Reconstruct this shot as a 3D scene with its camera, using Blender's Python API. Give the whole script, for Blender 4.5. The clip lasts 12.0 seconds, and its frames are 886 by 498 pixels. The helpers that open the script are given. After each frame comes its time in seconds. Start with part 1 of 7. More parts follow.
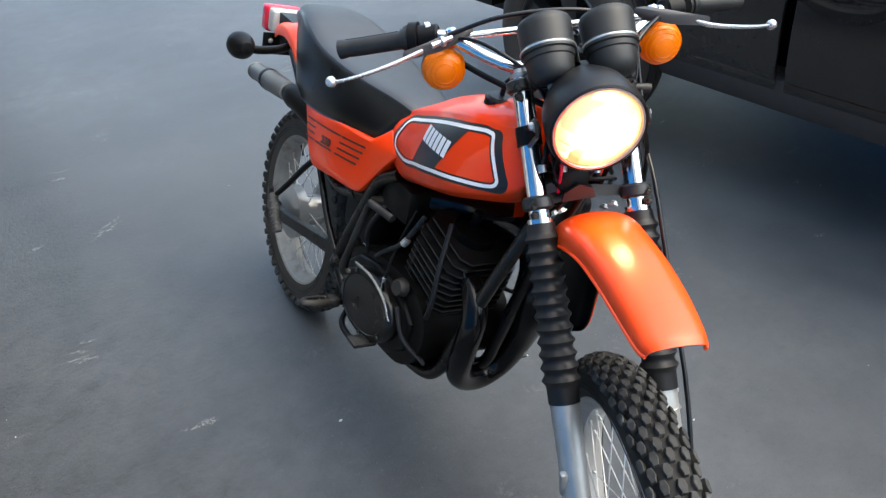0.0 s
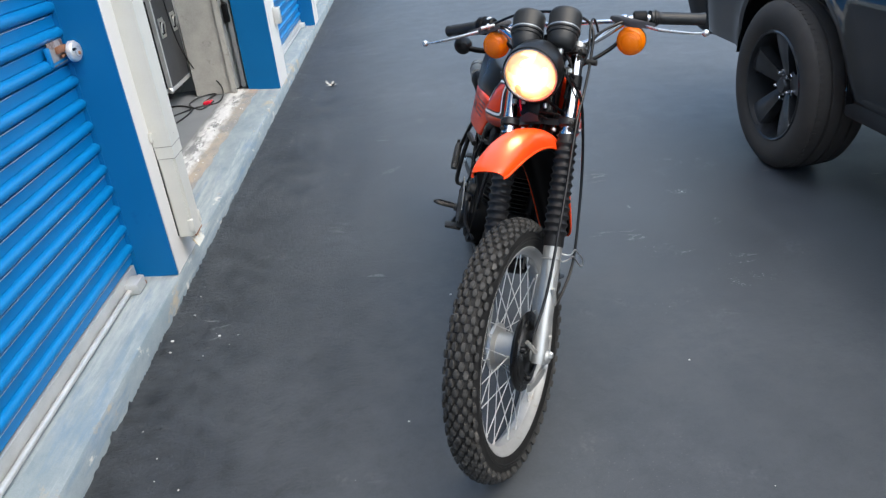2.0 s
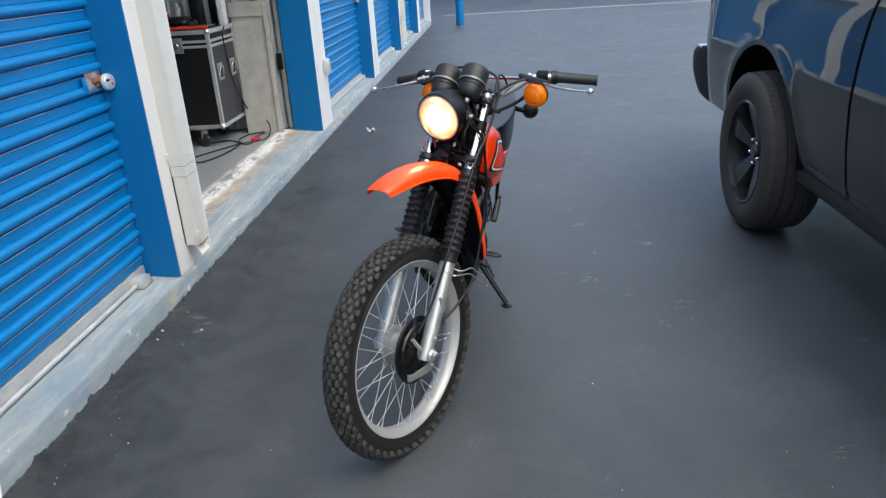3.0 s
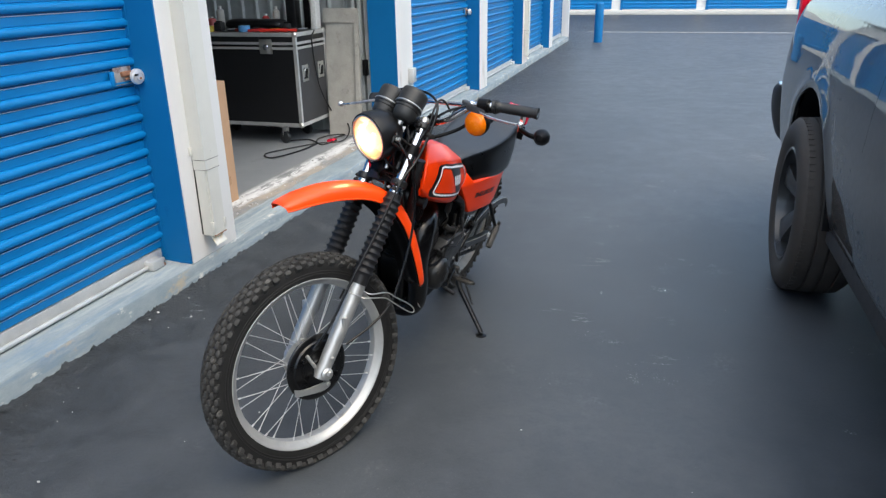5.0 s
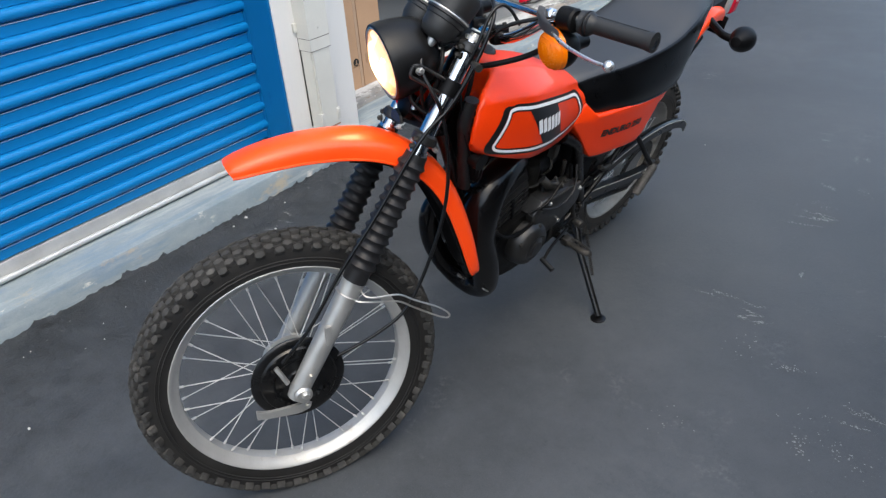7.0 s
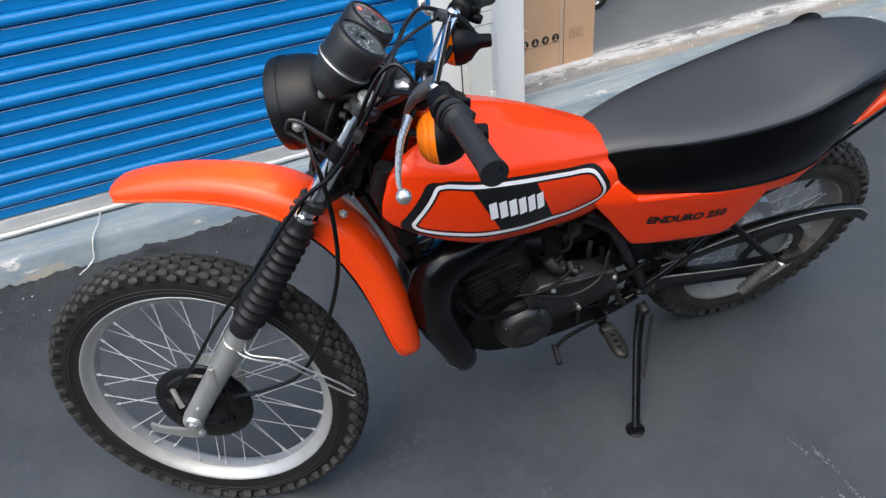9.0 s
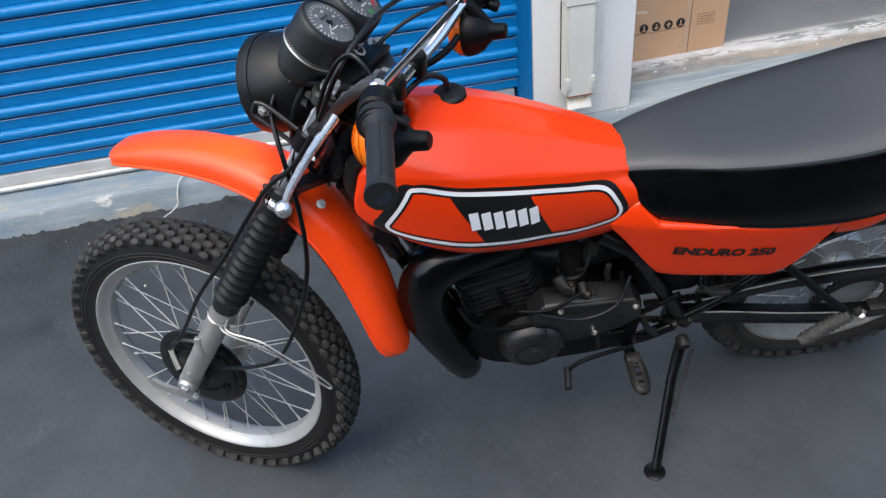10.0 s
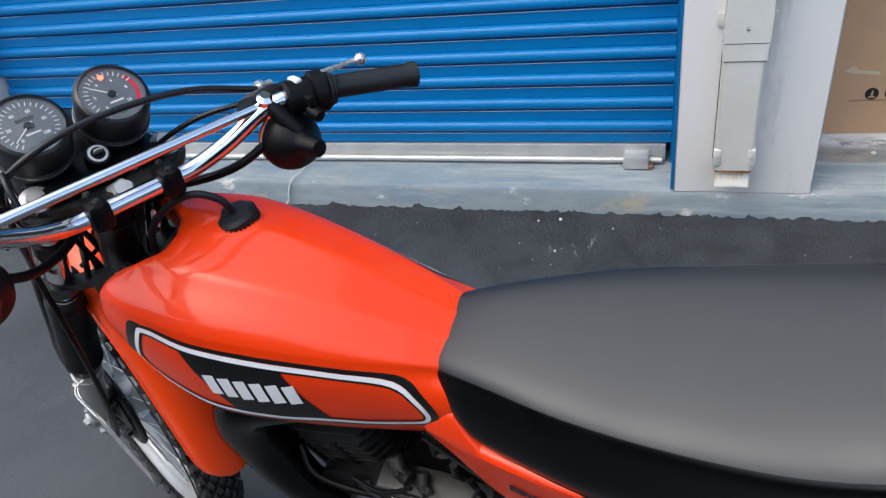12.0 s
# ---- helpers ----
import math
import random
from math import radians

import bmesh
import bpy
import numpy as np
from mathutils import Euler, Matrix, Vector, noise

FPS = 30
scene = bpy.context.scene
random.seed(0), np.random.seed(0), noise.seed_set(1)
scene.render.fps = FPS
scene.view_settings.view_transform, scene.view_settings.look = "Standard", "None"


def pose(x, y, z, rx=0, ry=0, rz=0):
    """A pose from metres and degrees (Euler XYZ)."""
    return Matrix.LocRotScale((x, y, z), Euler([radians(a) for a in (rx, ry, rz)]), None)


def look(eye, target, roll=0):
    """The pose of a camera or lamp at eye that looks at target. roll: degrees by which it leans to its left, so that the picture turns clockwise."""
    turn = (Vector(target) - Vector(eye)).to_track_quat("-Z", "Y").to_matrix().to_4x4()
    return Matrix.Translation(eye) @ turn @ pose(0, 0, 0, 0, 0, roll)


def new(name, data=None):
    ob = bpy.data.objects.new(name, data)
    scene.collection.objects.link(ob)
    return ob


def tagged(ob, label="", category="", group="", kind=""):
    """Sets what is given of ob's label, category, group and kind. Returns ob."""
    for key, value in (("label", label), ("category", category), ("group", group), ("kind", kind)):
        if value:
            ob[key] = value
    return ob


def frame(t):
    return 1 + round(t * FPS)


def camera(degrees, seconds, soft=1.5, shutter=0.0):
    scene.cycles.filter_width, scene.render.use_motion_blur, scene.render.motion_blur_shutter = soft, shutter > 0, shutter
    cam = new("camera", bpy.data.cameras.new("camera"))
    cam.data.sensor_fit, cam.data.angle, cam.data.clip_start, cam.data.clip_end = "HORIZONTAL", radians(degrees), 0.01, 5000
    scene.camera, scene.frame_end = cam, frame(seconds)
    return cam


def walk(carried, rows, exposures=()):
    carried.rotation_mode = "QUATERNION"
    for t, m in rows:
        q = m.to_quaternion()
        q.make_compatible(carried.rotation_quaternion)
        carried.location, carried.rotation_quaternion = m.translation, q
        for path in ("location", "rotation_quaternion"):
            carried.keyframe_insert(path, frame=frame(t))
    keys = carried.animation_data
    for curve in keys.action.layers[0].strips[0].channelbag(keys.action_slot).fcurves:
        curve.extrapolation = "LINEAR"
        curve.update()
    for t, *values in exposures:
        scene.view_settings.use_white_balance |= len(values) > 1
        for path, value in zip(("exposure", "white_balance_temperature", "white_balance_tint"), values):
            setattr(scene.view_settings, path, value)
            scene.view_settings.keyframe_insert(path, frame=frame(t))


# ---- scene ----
cam = camera(63.8, 12.0, 1.35)
PATH = [
    (0, (0.263, 0.631, 1.496), (1.197, 1.998, 0.373), -2.8),
    (0.5, (0.329, 0.306, 1.492), (0.942, 1.899, 0.449), -3.6),
    (1, (0.472, -0.027, 1.488), (0.839, 1.673, 0.502), -4.5),
    (1.5, (0.529, -0.330, 1.495), (0.745, 1.417, 0.544), -6.2),
    (2, (0.727, -0.553, 1.496), (0.761, 1.225, 0.582), -5.7),
    (2.5, (1.014, -0.730, 1.487), (0.921, 1.078, 0.637), -4.6),
    (3, (1.235, -0.925, 1.489), (1.066, 0.919, 0.733), -3.6),
    (3.2, (1.322, -0.996, 1.488), (1.133, 0.857, 0.759), -3.2),
    (4.8, (1.916, -0.838, 1.506), (1.412, 0.967, 0.808), -0.8),
    (5, (1.920, -0.737, 1.493), (1.368, 1.047, 0.777), -1.0),
    (5.5, (1.979, -0.513, 1.479), (1.271, 1.191, 0.708), -1.7),
    (6, (2.095, -0.227, 1.469), (1.255, 1.373, 0.613), -2.1),
    (6.5, (2.064, 0.034, 1.435), (1.102, 1.479, 0.442), -3.2),
    (7, (2.022, 0.281, 1.470), (0.951, 1.585, 0.397), -4.1),
    (7.5, (2.040, 0.535, 1.479), (0.837, 1.662, 0.347), -4.4),
    (7.7, (2.066, 0.654, 1.492), (0.837, 1.728, 0.335), -3.9),
    (9.3, (2.211, 1.228, 1.508), (0.659, 1.694, 0.337), -5.8),
    (9.5, (2.205, 1.301, 1.507), (0.640, 1.681, 0.321), -5.8),
    (10, (2.177, 1.439, 1.481), (0.593, 1.640, 0.276), -6.5),
    (10.5, (2.053, 1.580, 1.490), (0.459, 1.650, 0.285), -7.9),
    (11, (1.923, 1.792, 1.466), (0.326, 1.669, 0.268), -9.4),
    (11.5, (1.870, 2.044, 1.465), (0.315, 1.671, 0.263), -9.3),
    (12, (1.756, 2.158, 1.449), (0.244, 1.574, 0.277), -10.0),
]
EXPOSURES = [(0.0, 1.62, 7150, 3), (0.5, 1.45, 7000, 3), (1.0, 1.27, 6850, 3), (1.5, 1.13, 6800, 4), (2.0, 1.10, 6830, 4), (3.0, 0.98, 6900, 4), (4.8, 1.02, 6950, 4), (7.0, 0.98, 6850, 5), (9.5, 0.95, 6700, 6), (10.5, 0.89, 6650, 6), (12.0, 0.74, 6600, 6)]
walk(cam, [(t, look(eye, target, roll)) for t, eye, target, roll in PATH], EXPOSURES)

# ---- light ----
world = bpy.data.worlds.new("world")
scene.world = world
world.use_nodes = True
wn = world.node_tree.nodes
sky = wn.new("ShaderNodeTexSky")
sky.sky_type, sky.sun_disc = "NISHITA", False
sky.sun_elevation, sky.sun_rotation = radians(62), radians(134)
sky.air_density, sky.dust_density, sky.ozone_density = 1.0, 2.6, 1.0
wn["Background"].inputs["Strength"].default_value = 0.225
world.node_tree.links.new(sky.outputs["Color"], wn["Background"].inputs["Color"])
sun = new("sun", bpy.data.lights.new("sun", "SUN"))
sun.data.energy, sun.data.angle, sun.data.color = 0.75, radians(90), (1.0, 0.975, 0.92)
sun.matrix_world = look((2.7, -2.55, 7.15), (0, 0, 0))


# ---- materials ----
def material(name, c1, c2=None, rough=0.5, rough2=None, metal=0.0, scale=30.0, fine=300.0, bump=0.1, depth=0.001, coat=0.0, coat_rough=0.06, spec=0.5, grime=None, grime_at=0.62, grime_scale=6.0, stretch=None):
    """Principled surface with two scales of noise in colour, gloss and relief; grime: a second colour in blotches."""
    m = bpy.data.materials.new(name)
    m.use_nodes = True
    nt = m.node_tree
    n, l = nt.nodes, nt.links
    b = n["Principled BSDF"]
    b.inputs["Metallic"].default_value = metal
    b.inputs["Coat Weight"].default_value = coat
    b.inputs["Coat Roughness"].default_value = coat_rough
    b.inputs["Specular IOR Level"].default_value = spec
    tc = n.new("ShaderNodeTexCoord")
    place = tc.outputs["Object"]
    if stretch:
        mp = n.new("ShaderNodeMapping")
        mp.inputs["Scale"].default_value = stretch
        l.new(place, mp.inputs["Vector"])
        place = mp.outputs["Vector"]
    big, small = n.new("ShaderNodeTexNoise"), n.new("ShaderNodeTexNoise")
    for t, s, d in ((big, scale, 4.0), (small, fine, 2.0)):
        t.inputs["Scale"].default_value, t.inputs["Detail"].default_value = s, d
        l.new(place if t is big else tc.outputs["Object"], t.inputs["Vector"])
    add = n.new("ShaderNodeMath")
    add.operation = "MULTIPLY_ADD"
    l.new(small.outputs["Fac"], add.inputs[0])
    add.inputs[1].default_value = 0.45
    l.new(big.outputs["Fac"], add.inputs[2])
    ramp = n.new("ShaderNodeMapRange")
    ramp.inputs["From Min"].default_value, ramp.inputs["From Max"].default_value = 0.45, 1.0
    l.new(add.outputs[0], ramp.inputs["Value"])
    mix = n.new("ShaderNodeMix")
    mix.data_type = "RGBA"
    mix.inputs["A"].default_value = (*c1, 1)
    mix.inputs["B"].default_value = (*(c2 or c1), 1)
    l.new(ramp.outputs["Result"], mix.inputs["Factor"])
    colour = mix.outputs["Result"]
    if grime:
        g = n.new("ShaderNodeTexNoise")
        g.inputs["Scale"].default_value, g.inputs["Detail"].default_value, g.inputs["Roughness"].default_value = grime_scale, 7.0, 0.65
        l.new(place, g.inputs["Vector"])
        gr = n.new("ShaderNodeMapRange")
        gr.inputs["From Min"].default_value, gr.inputs["From Max"].default_value = grime_at, grime_at + 0.14
        l.new(g.outputs["Fac"], gr.inputs["Value"])
        gm = n.new("ShaderNodeMix")
        gm.data_type = "RGBA"
        gm.inputs["B"].default_value = (*grime, 1)
        l.new(gr.outputs["Result"], gm.inputs["Factor"])
        l.new(colour, gm.inputs["A"])
        colour = gm.outputs["Result"]
    l.new(colour, b.inputs["Base Color"])
    rr = n.new("ShaderNodeMapRange")
    rr.inputs["To Min"].default_value, rr.inputs["To Max"].default_value = rough, rough if rough2 is None else rough2
    l.new(ramp.outputs["Result"], rr.inputs["Value"])
    l.new(rr.outputs["Result"], b.inputs["Roughness"])
    if bump:
        bp = n.new("ShaderNodeBump")
        bp.inputs["Strength"].default_value, bp.inputs["Distance"].default_value = bump, depth
        l.new(add.outputs[0], bp.inputs["Height"])
        l.new(bp.outputs["Normal"], b.inputs["Normal"])
    return m


def glow(name, colour, strength):
    m = bpy.data.materials.new(name)
    m.use_nodes = True
    b = m.node_tree.nodes["Principled BSDF"]
    b.inputs["Base Color"].default_value = (*colour, 1)
    b.inputs["Emission Color"].default_value = (*colour, 1)
    b.inputs["Emission Strength"].default_value = strength
    return m


def glassy(name, colour, rough=0.05, transmission=1.0, ior=1.45):
    m = bpy.data.materials.new(name)
    m.use_nodes = True
    b = m.node_tree.nodes["Principled BSDF"]
    b.inputs["Base Color"].default_value = (*colour, 1)
    b.inputs["Roughness"].default_value, b.inputs["Transmission Weight"].default_value, b.inputs["IOR"].default_value = rough, transmission, ior
    return m


ORANGE = material("orange_paint", (0.77, 0.039, 0.003), (0.82, 0.046, 0.004), rough=0.36, rough2=0.44, scale=6, fine=900, bump=0.02, depth=0.0004, coat=0.42, coat_rough=0.05, spec=0.2)
FENDER = material("orange_plastic", (0.90, 0.056, 0.005), (0.95, 0.075, 0.008), rough=0.34, rough2=0.42, scale=9, fine=500, bump=0.04, depth=0.0005, coat=0.35, coat_rough=0.16, spec=0.3)
VINYL = material("grained_dark_vinyl", (0.0030, 0.0036, 0.0050), (0.0054, 0.0064, 0.0086), rough=0.50, rough2=0.56, scale=14, fine=900, bump=0.14, depth=0.0005, spec=0.95)
# darker, smoother copy of the seat vinyl, with the shade of the sides in its colour
SHADED_VINYL = material("shaded_side_vinyl", (0.0014, 0.0015, 0.0018), (0.0024, 0.0025, 0.0029), rough=0.26, rough2=0.34, scale=14, fine=700, bump=0.06, depth=0.0005, spec=0.30)
PIPE = material("glossy_black_pipe", (0.0020, 0.0020, 0.0023), (0.0036, 0.0036, 0.004), rough=0.16, rough2=0.26, scale=16, fine=400, bump=0.06, coat=0.12, coat_rough=0.05, spec=0.22)
RUBBER = material("tyre_rubber", (0.0095, 0.0093, 0.0092), (0.020, 0.0193, 0.0187), rough=0.6, rough2=0.78, scale=18, fine=400, bump=0.25, spec=0.3, grime=(0.05, 0.046, 0.041), grime_at=0.66, grime_scale=14)
BLOCK = material("dusty_tread_rubber", (0.020, 0.0196, 0.019), (0.056, 0.0545, 0.052), rough=0.62, rough2=0.85, scale=40, fine=420, bump=0.35, spec=0.28, grime=(0.105, 0.100, 0.092), grime_at=0.58, grime_scale=22)
REAR_RUBBER = material("dusty_rear_rubber", (0.040, 0.036, 0.032), (0.080, 0.073, 0.065), rough=0.7, rough2=0.85, scale=16, fine=400, bump=0.25, spec=0.25, grime=(0.13, 0.115, 0.095), grime_at=0.60, grime_scale=12)
BOOT = material("black_rubber", (0.0075, 0.0075, 0.008), (0.014, 0.014, 0.0155), rough=0.36, rough2=0.52, scale=25, fine=600, bump=0.08, spec=0.30)
BLACK = material("black_paint", (0.0020, 0.0020, 0.0023), (0.004, 0.004, 0.0043), rough=0.24, rough2=0.36, scale=20, fine=500, bump=0.06, coat=0.12, spec=0.34)
SATIN = material("satin_black", (0.0026, 0.0026, 0.003), (0.0055, 0.0055, 0.006), rough=0.34, rough2=0.48, scale=22, fine=500, bump=0.08, spec=0.15)
ENGINE = material("engine_black", (0.0018, 0.0018, 0.0018), (0.005, 0.0048, 0.0045), rough=0.34, rough2=0.55, scale=28, fine=350, bump=0.3, spec=0.14, grime=(0.045, 0.037, 0.029), grime_at=0.70, grime_scale=16)
SPOKE = material("plated_spoke", (0.50, 0.50, 0.49), (0.66, 0.66, 0.65), rough=0.38, rough2=0.5, metal=0.45, scale=40, fine=500, bump=0.02)
WORN = material("worn_engine_black", (0.006, 0.006, 0.0062), (0.019, 0.0187, 0.0182), rough=0.26, rough2=0.48, scale=24, fine=350, bump=0.4, spec=0.5, grime=(0.07, 0.06, 0.052), grime_at=0.66, grime_scale=18)
CHROME = material("chrome", (0.78, 0.79, 0.81), (0.70, 0.71, 0.73), rough=0.07, rough2=0.16, metal=1.0, scale=30, fine=500, bump=0.02)
ALLOY = material("cast_alloy", (0.40, 0.405, 0.395), (0.50, 0.50, 0.485), rough=0.33, rough2=0.5, metal=0.72, scale=26, fine=420, bump=0.18, grime=(0.24, 0.21, 0.17), grime_at=0.64, grime_scale=22)
BRIGHT = material("polished_alloy", (0.62, 0.62, 0.61), (0.74, 0.74, 0.73), rough=0.22, rough2=0.36, metal=0.85, scale=40, fine=500, bump=0.06)
RIM = material("silver_rim", (0.42, 0.42, 0.41), (0.52, 0.52, 0.505), rough=0.38, rough2=0.52, metal=0.55, scale=22, fine=400, bump=0.08, grime=(0.36, 0.32, 0.27), grime_at=0.60, grime_scale=18)
OLDRIM = material("dirty_rear_rim", (0.24, 0.235, 0.215), (0.36, 0.35, 0.325), rough=0.55, rough2=0.7, metal=0.25, scale=22, fine=400, bump=0.1, grime=(0.16, 0.13, 0.10), grime_at=0.55, grime_scale=14)
STEEL = material("zinc_steel", (0.52, 0.51, 0.48), (0.66, 0.65, 0.62), rough=0.30, rough2=0.48, metal=0.9, scale=40, fine=500, bump=0.1)
DISC = material("bright_lock_steel", (0.78, 0.77, 0.75), (0.86, 0.85, 0.83), rough=0.28, rough2=0.4, metal=0.6, scale=60, fine=500, bump=0.05)
DIRTY = material("oily_metal", (0.014, 0.0135, 0.0125), (0.062, 0.058, 0.052), rough=0.38, rough2=0.65, metal=0.6, scale=32, fine=400, bump=0.3)
AMBER = material("amber_lens", (0.84, 0.160, 0.002), (0.88, 0.20, 0.004), rough=0.2, rough2=0.3, scale=20, fine=300, bump=0.05, coat=0.15, spec=0.3)
RED = material("red_lens", (0.62, 0.006, 0.028), (0.72, 0.016, 0.05), rough=0.16, rough2=0.24, scale=20, fine=300, bump=0.03, coat=0.2, spec=0.35)
WHITE = material("white_vinyl", (0.78, 0.78, 0.78), (0.84, 0.84, 0.84), rough=0.35, scale=30, bump=0.02)
INK = material("black_vinyl_print", (0.006, 0.006, 0.0065), (0.009, 0.009, 0.009), rough=0.34, rough2=0.42, scale=30, bump=0.02)
# dial colour raised to bluish grey for the haze reflected in its glass
DIAL = material("dial_glare_grey", (0.105, 0.122, 0.140), (0.14, 0.158, 0.176), rough=0.3, scale=60, bump=0.0)
WARN = glow("warning_lamp_red", (1.0, 0.10, 0.05), 3.0)
GLASS = glassy("clear_glass", (0.95, 0.97, 0.96))
SHELL = material("matt_black_shell", (0.0038, 0.0038, 0.0041), (0.0075, 0.0075, 0.0079), rough=0.34, rough2=0.46, scale=18, fine=420, bump=0.12, spec=0.30)
GAUGE = material("grey_black_rubber", (0.010, 0.0105, 0.011), (0.018, 0.0185, 0.019), rough=0.40, rough2=0.54, scale=20, fine=500, bump=0.12, spec=0.42)
TAPE = material("black_tape", (0.034, 0.034, 0.036), (0.052, 0.052, 0.056), rough=0.48, rough2=0.6, scale=30, fine=600, bump=0.25)


def asphalt_material():
    m = bpy.data.materials.new("sealed_asphalt")
    m.use_nodes = True
    n, l = m.node_tree.nodes, m.node_tree.links
    b = n["Principled BSDF"]
    tc = n.new("ShaderNodeTexCoord")

    def noise_at(scale, detail, rough=0.5):
        t = n.new("ShaderNodeTexNoise")
        t.inputs["Scale"].default_value, t.inputs["Detail"].default_value, t.inputs["Roughness"].default_value = scale, detail, rough
        l.new(tc.outputs["Object"], t.inputs["Vector"])
        return t.outputs["Fac"]

    def remap(v, a, c, lo=0.0, hi=1.0):
        r = n.new("ShaderNodeMapRange")
        for k, x in (("From Min", a), ("From Max", c), ("To Min", lo), ("To Max", hi)):
            r.inputs[k].default_value = x
        l.new(v, r.inputs["Value"])
        return r.outputs["Result"]

    def blend(f, a, c):
        x = n.new("ShaderNodeMix")
        x.data_type = "RGBA"
        l.new(f, x.inputs["Factor"])
        for k, v in (("A", a), ("B", c)):
            if isinstance(v, tuple):
                x.inputs[k].default_value = (*v, 1)
            else:
                l.new(v, x.inputs[k])
        return x.outputs["Result"]

    def times(a, c):
        x = n.new("ShaderNodeMath")
        x.operation = "MULTIPLY"
        l.new(a, x.inputs[0])
        l.new(c, x.inputs[1])
        return x.outputs[0]

    col = blend(remap(noise_at(1.1, 5), 0.35, 0.68), (0.0315, 0.0370, 0.0435), (0.0540, 0.0613, 0.0695))
    col = blend(remap(noise_at(330, 3, 0.7), 0.38, 0.72, 0.0, 0.42), col, (0.10, 0.105, 0.11))
    scuff = times(remap(noise_at(3.2, 6, 0.6), 0.60, 0.74), remap(noise_at(60, 4, 0.7), 0.48, 0.62))
    col = blend(remap(scuff, 0.0, 1.0, 0.0, 0.55), col, (0.20, 0.205, 0.21))
    fleck = times(remap(noise_at(150, 2, 0.6), 0.66, 0.72), remap(noise_at(1.7, 4), 0.42, 0.62))
    col = blend(remap(fleck, 0.0, 1.0, 0.0, 0.5), col, (0.24, 0.245, 0.25))
    col = blend(remap(noise_at(85, 4, 0.65), 0.56, 0.72, 0.0, 0.4), col, (0.016, 0.020, 0.025))
    # coarser sealer along the kerb, with a ragged inner edge
    sep = n.new("ShaderNodeSeparateXYZ")
    l.new(tc.outputs["Object"], sep.inputs[0])
    rag = n.new("ShaderNodeMath")
    rag.operation = "MULTIPLY_ADD"
    l.new(noise_at(4.0, 6, 0.65), rag.inputs[0])
    rag.inputs[1].default_value = 0.9
    l.new(sep.outputs["X"], rag.inputs[2])
    coarse = remap(rag.outputs[0], 0.10, 1.15, 1.0, 0.0)
    col = blend(remap(coarse, 0.0, 1.0, 0.0, 0.55), col, (0.014, 0.016, 0.019))
    # paler away from the kerb: colour lifted to offset too deep shade there
    lane = n.new("ShaderNodeMath")
    lane.operation = "MULTIPLY_ADD"
    l.new(noise_at(0.9, 6, 0.6), lane.inputs[0])
    lane.inputs[1].default_value = 1.1
    l.new(sep.outputs["X"], lane.inputs[2])
    col = blend(remap(lane.outputs[0], 0.75, 1.9, 0.0, 0.08), col, (0.088, 0.097, 0.108))
    wet = times(coarse, remap(noise_at(13, 7, 0.72), 0.47, 0.60))
    col = blend(remap(wet, 0.0, 1.0, 0.0, 0.75), col, (0.007, 0.008, 0.0095))
    # an older, darker surface beyond the gutter
    beyond = remap(sep.outputs["Y"], 19.9, 19.95)
    col = blend(remap(beyond, 0.0, 1.0, 0.0, 0.6), col, (0.020, 0.021, 0.023))
    # broad worn patches
    patch = times(remap(noise_at(0.55, 5, 0.6), 0.46, 0.66), remap(noise_at(16, 7, 0.72), 0.40, 0.62))
    col = blend(remap(patch, 0.0, 1.0, 0.0, 0.30), col, (0.125, 0.13, 0.135))
    cloud = remap(noise_at(5.0, 9, 0.74), 0.40, 0.66)
    l.new(blend(remap(cloud, 0.0, 1.0, 0.0, 0.42), col, (0.092, 0.100, 0.110)), b.inputs["Base Color"])
    gl = n.new("ShaderNodeMath")
    l.new(remap(cloud, 0.0, 1.0, 0.42, 0.53), gl.inputs[0])
    l.new(remap(wet, 0.0, 1.0, 0.02, -0.10), gl.inputs[1])
    l.new(gl.outputs[0], b.inputs["Roughness"])
    b.inputs["Specular IOR Level"].default_value = 0.34
    h = n.new("ShaderNodeMath")
    h.operation = "MULTIPLY_ADD"
    l.new(noise_at(520, 2), h.inputs[0])
    h.inputs[1].default_value = 0.35
    l.new(noise_at(62, 5, 0.7), h.inputs[2])
    bp = n.new("ShaderNodeBump")
    bp.inputs["Strength"].default_value, bp.inputs["Distance"].default_value = 0.5, 0.0025
    l.new(remap(coarse, 0.0, 1.0, 0.42, 1.0), bp.inputs["Strength"])
    l.new(remap(coarse, 0.0, 1.0, 0.0024, 0.009), bp.inputs["Distance"])
    l.new(h.outputs[0], bp.inputs["Height"])
    l.new(bp.outputs["Normal"], b.inputs["Normal"])
    return m




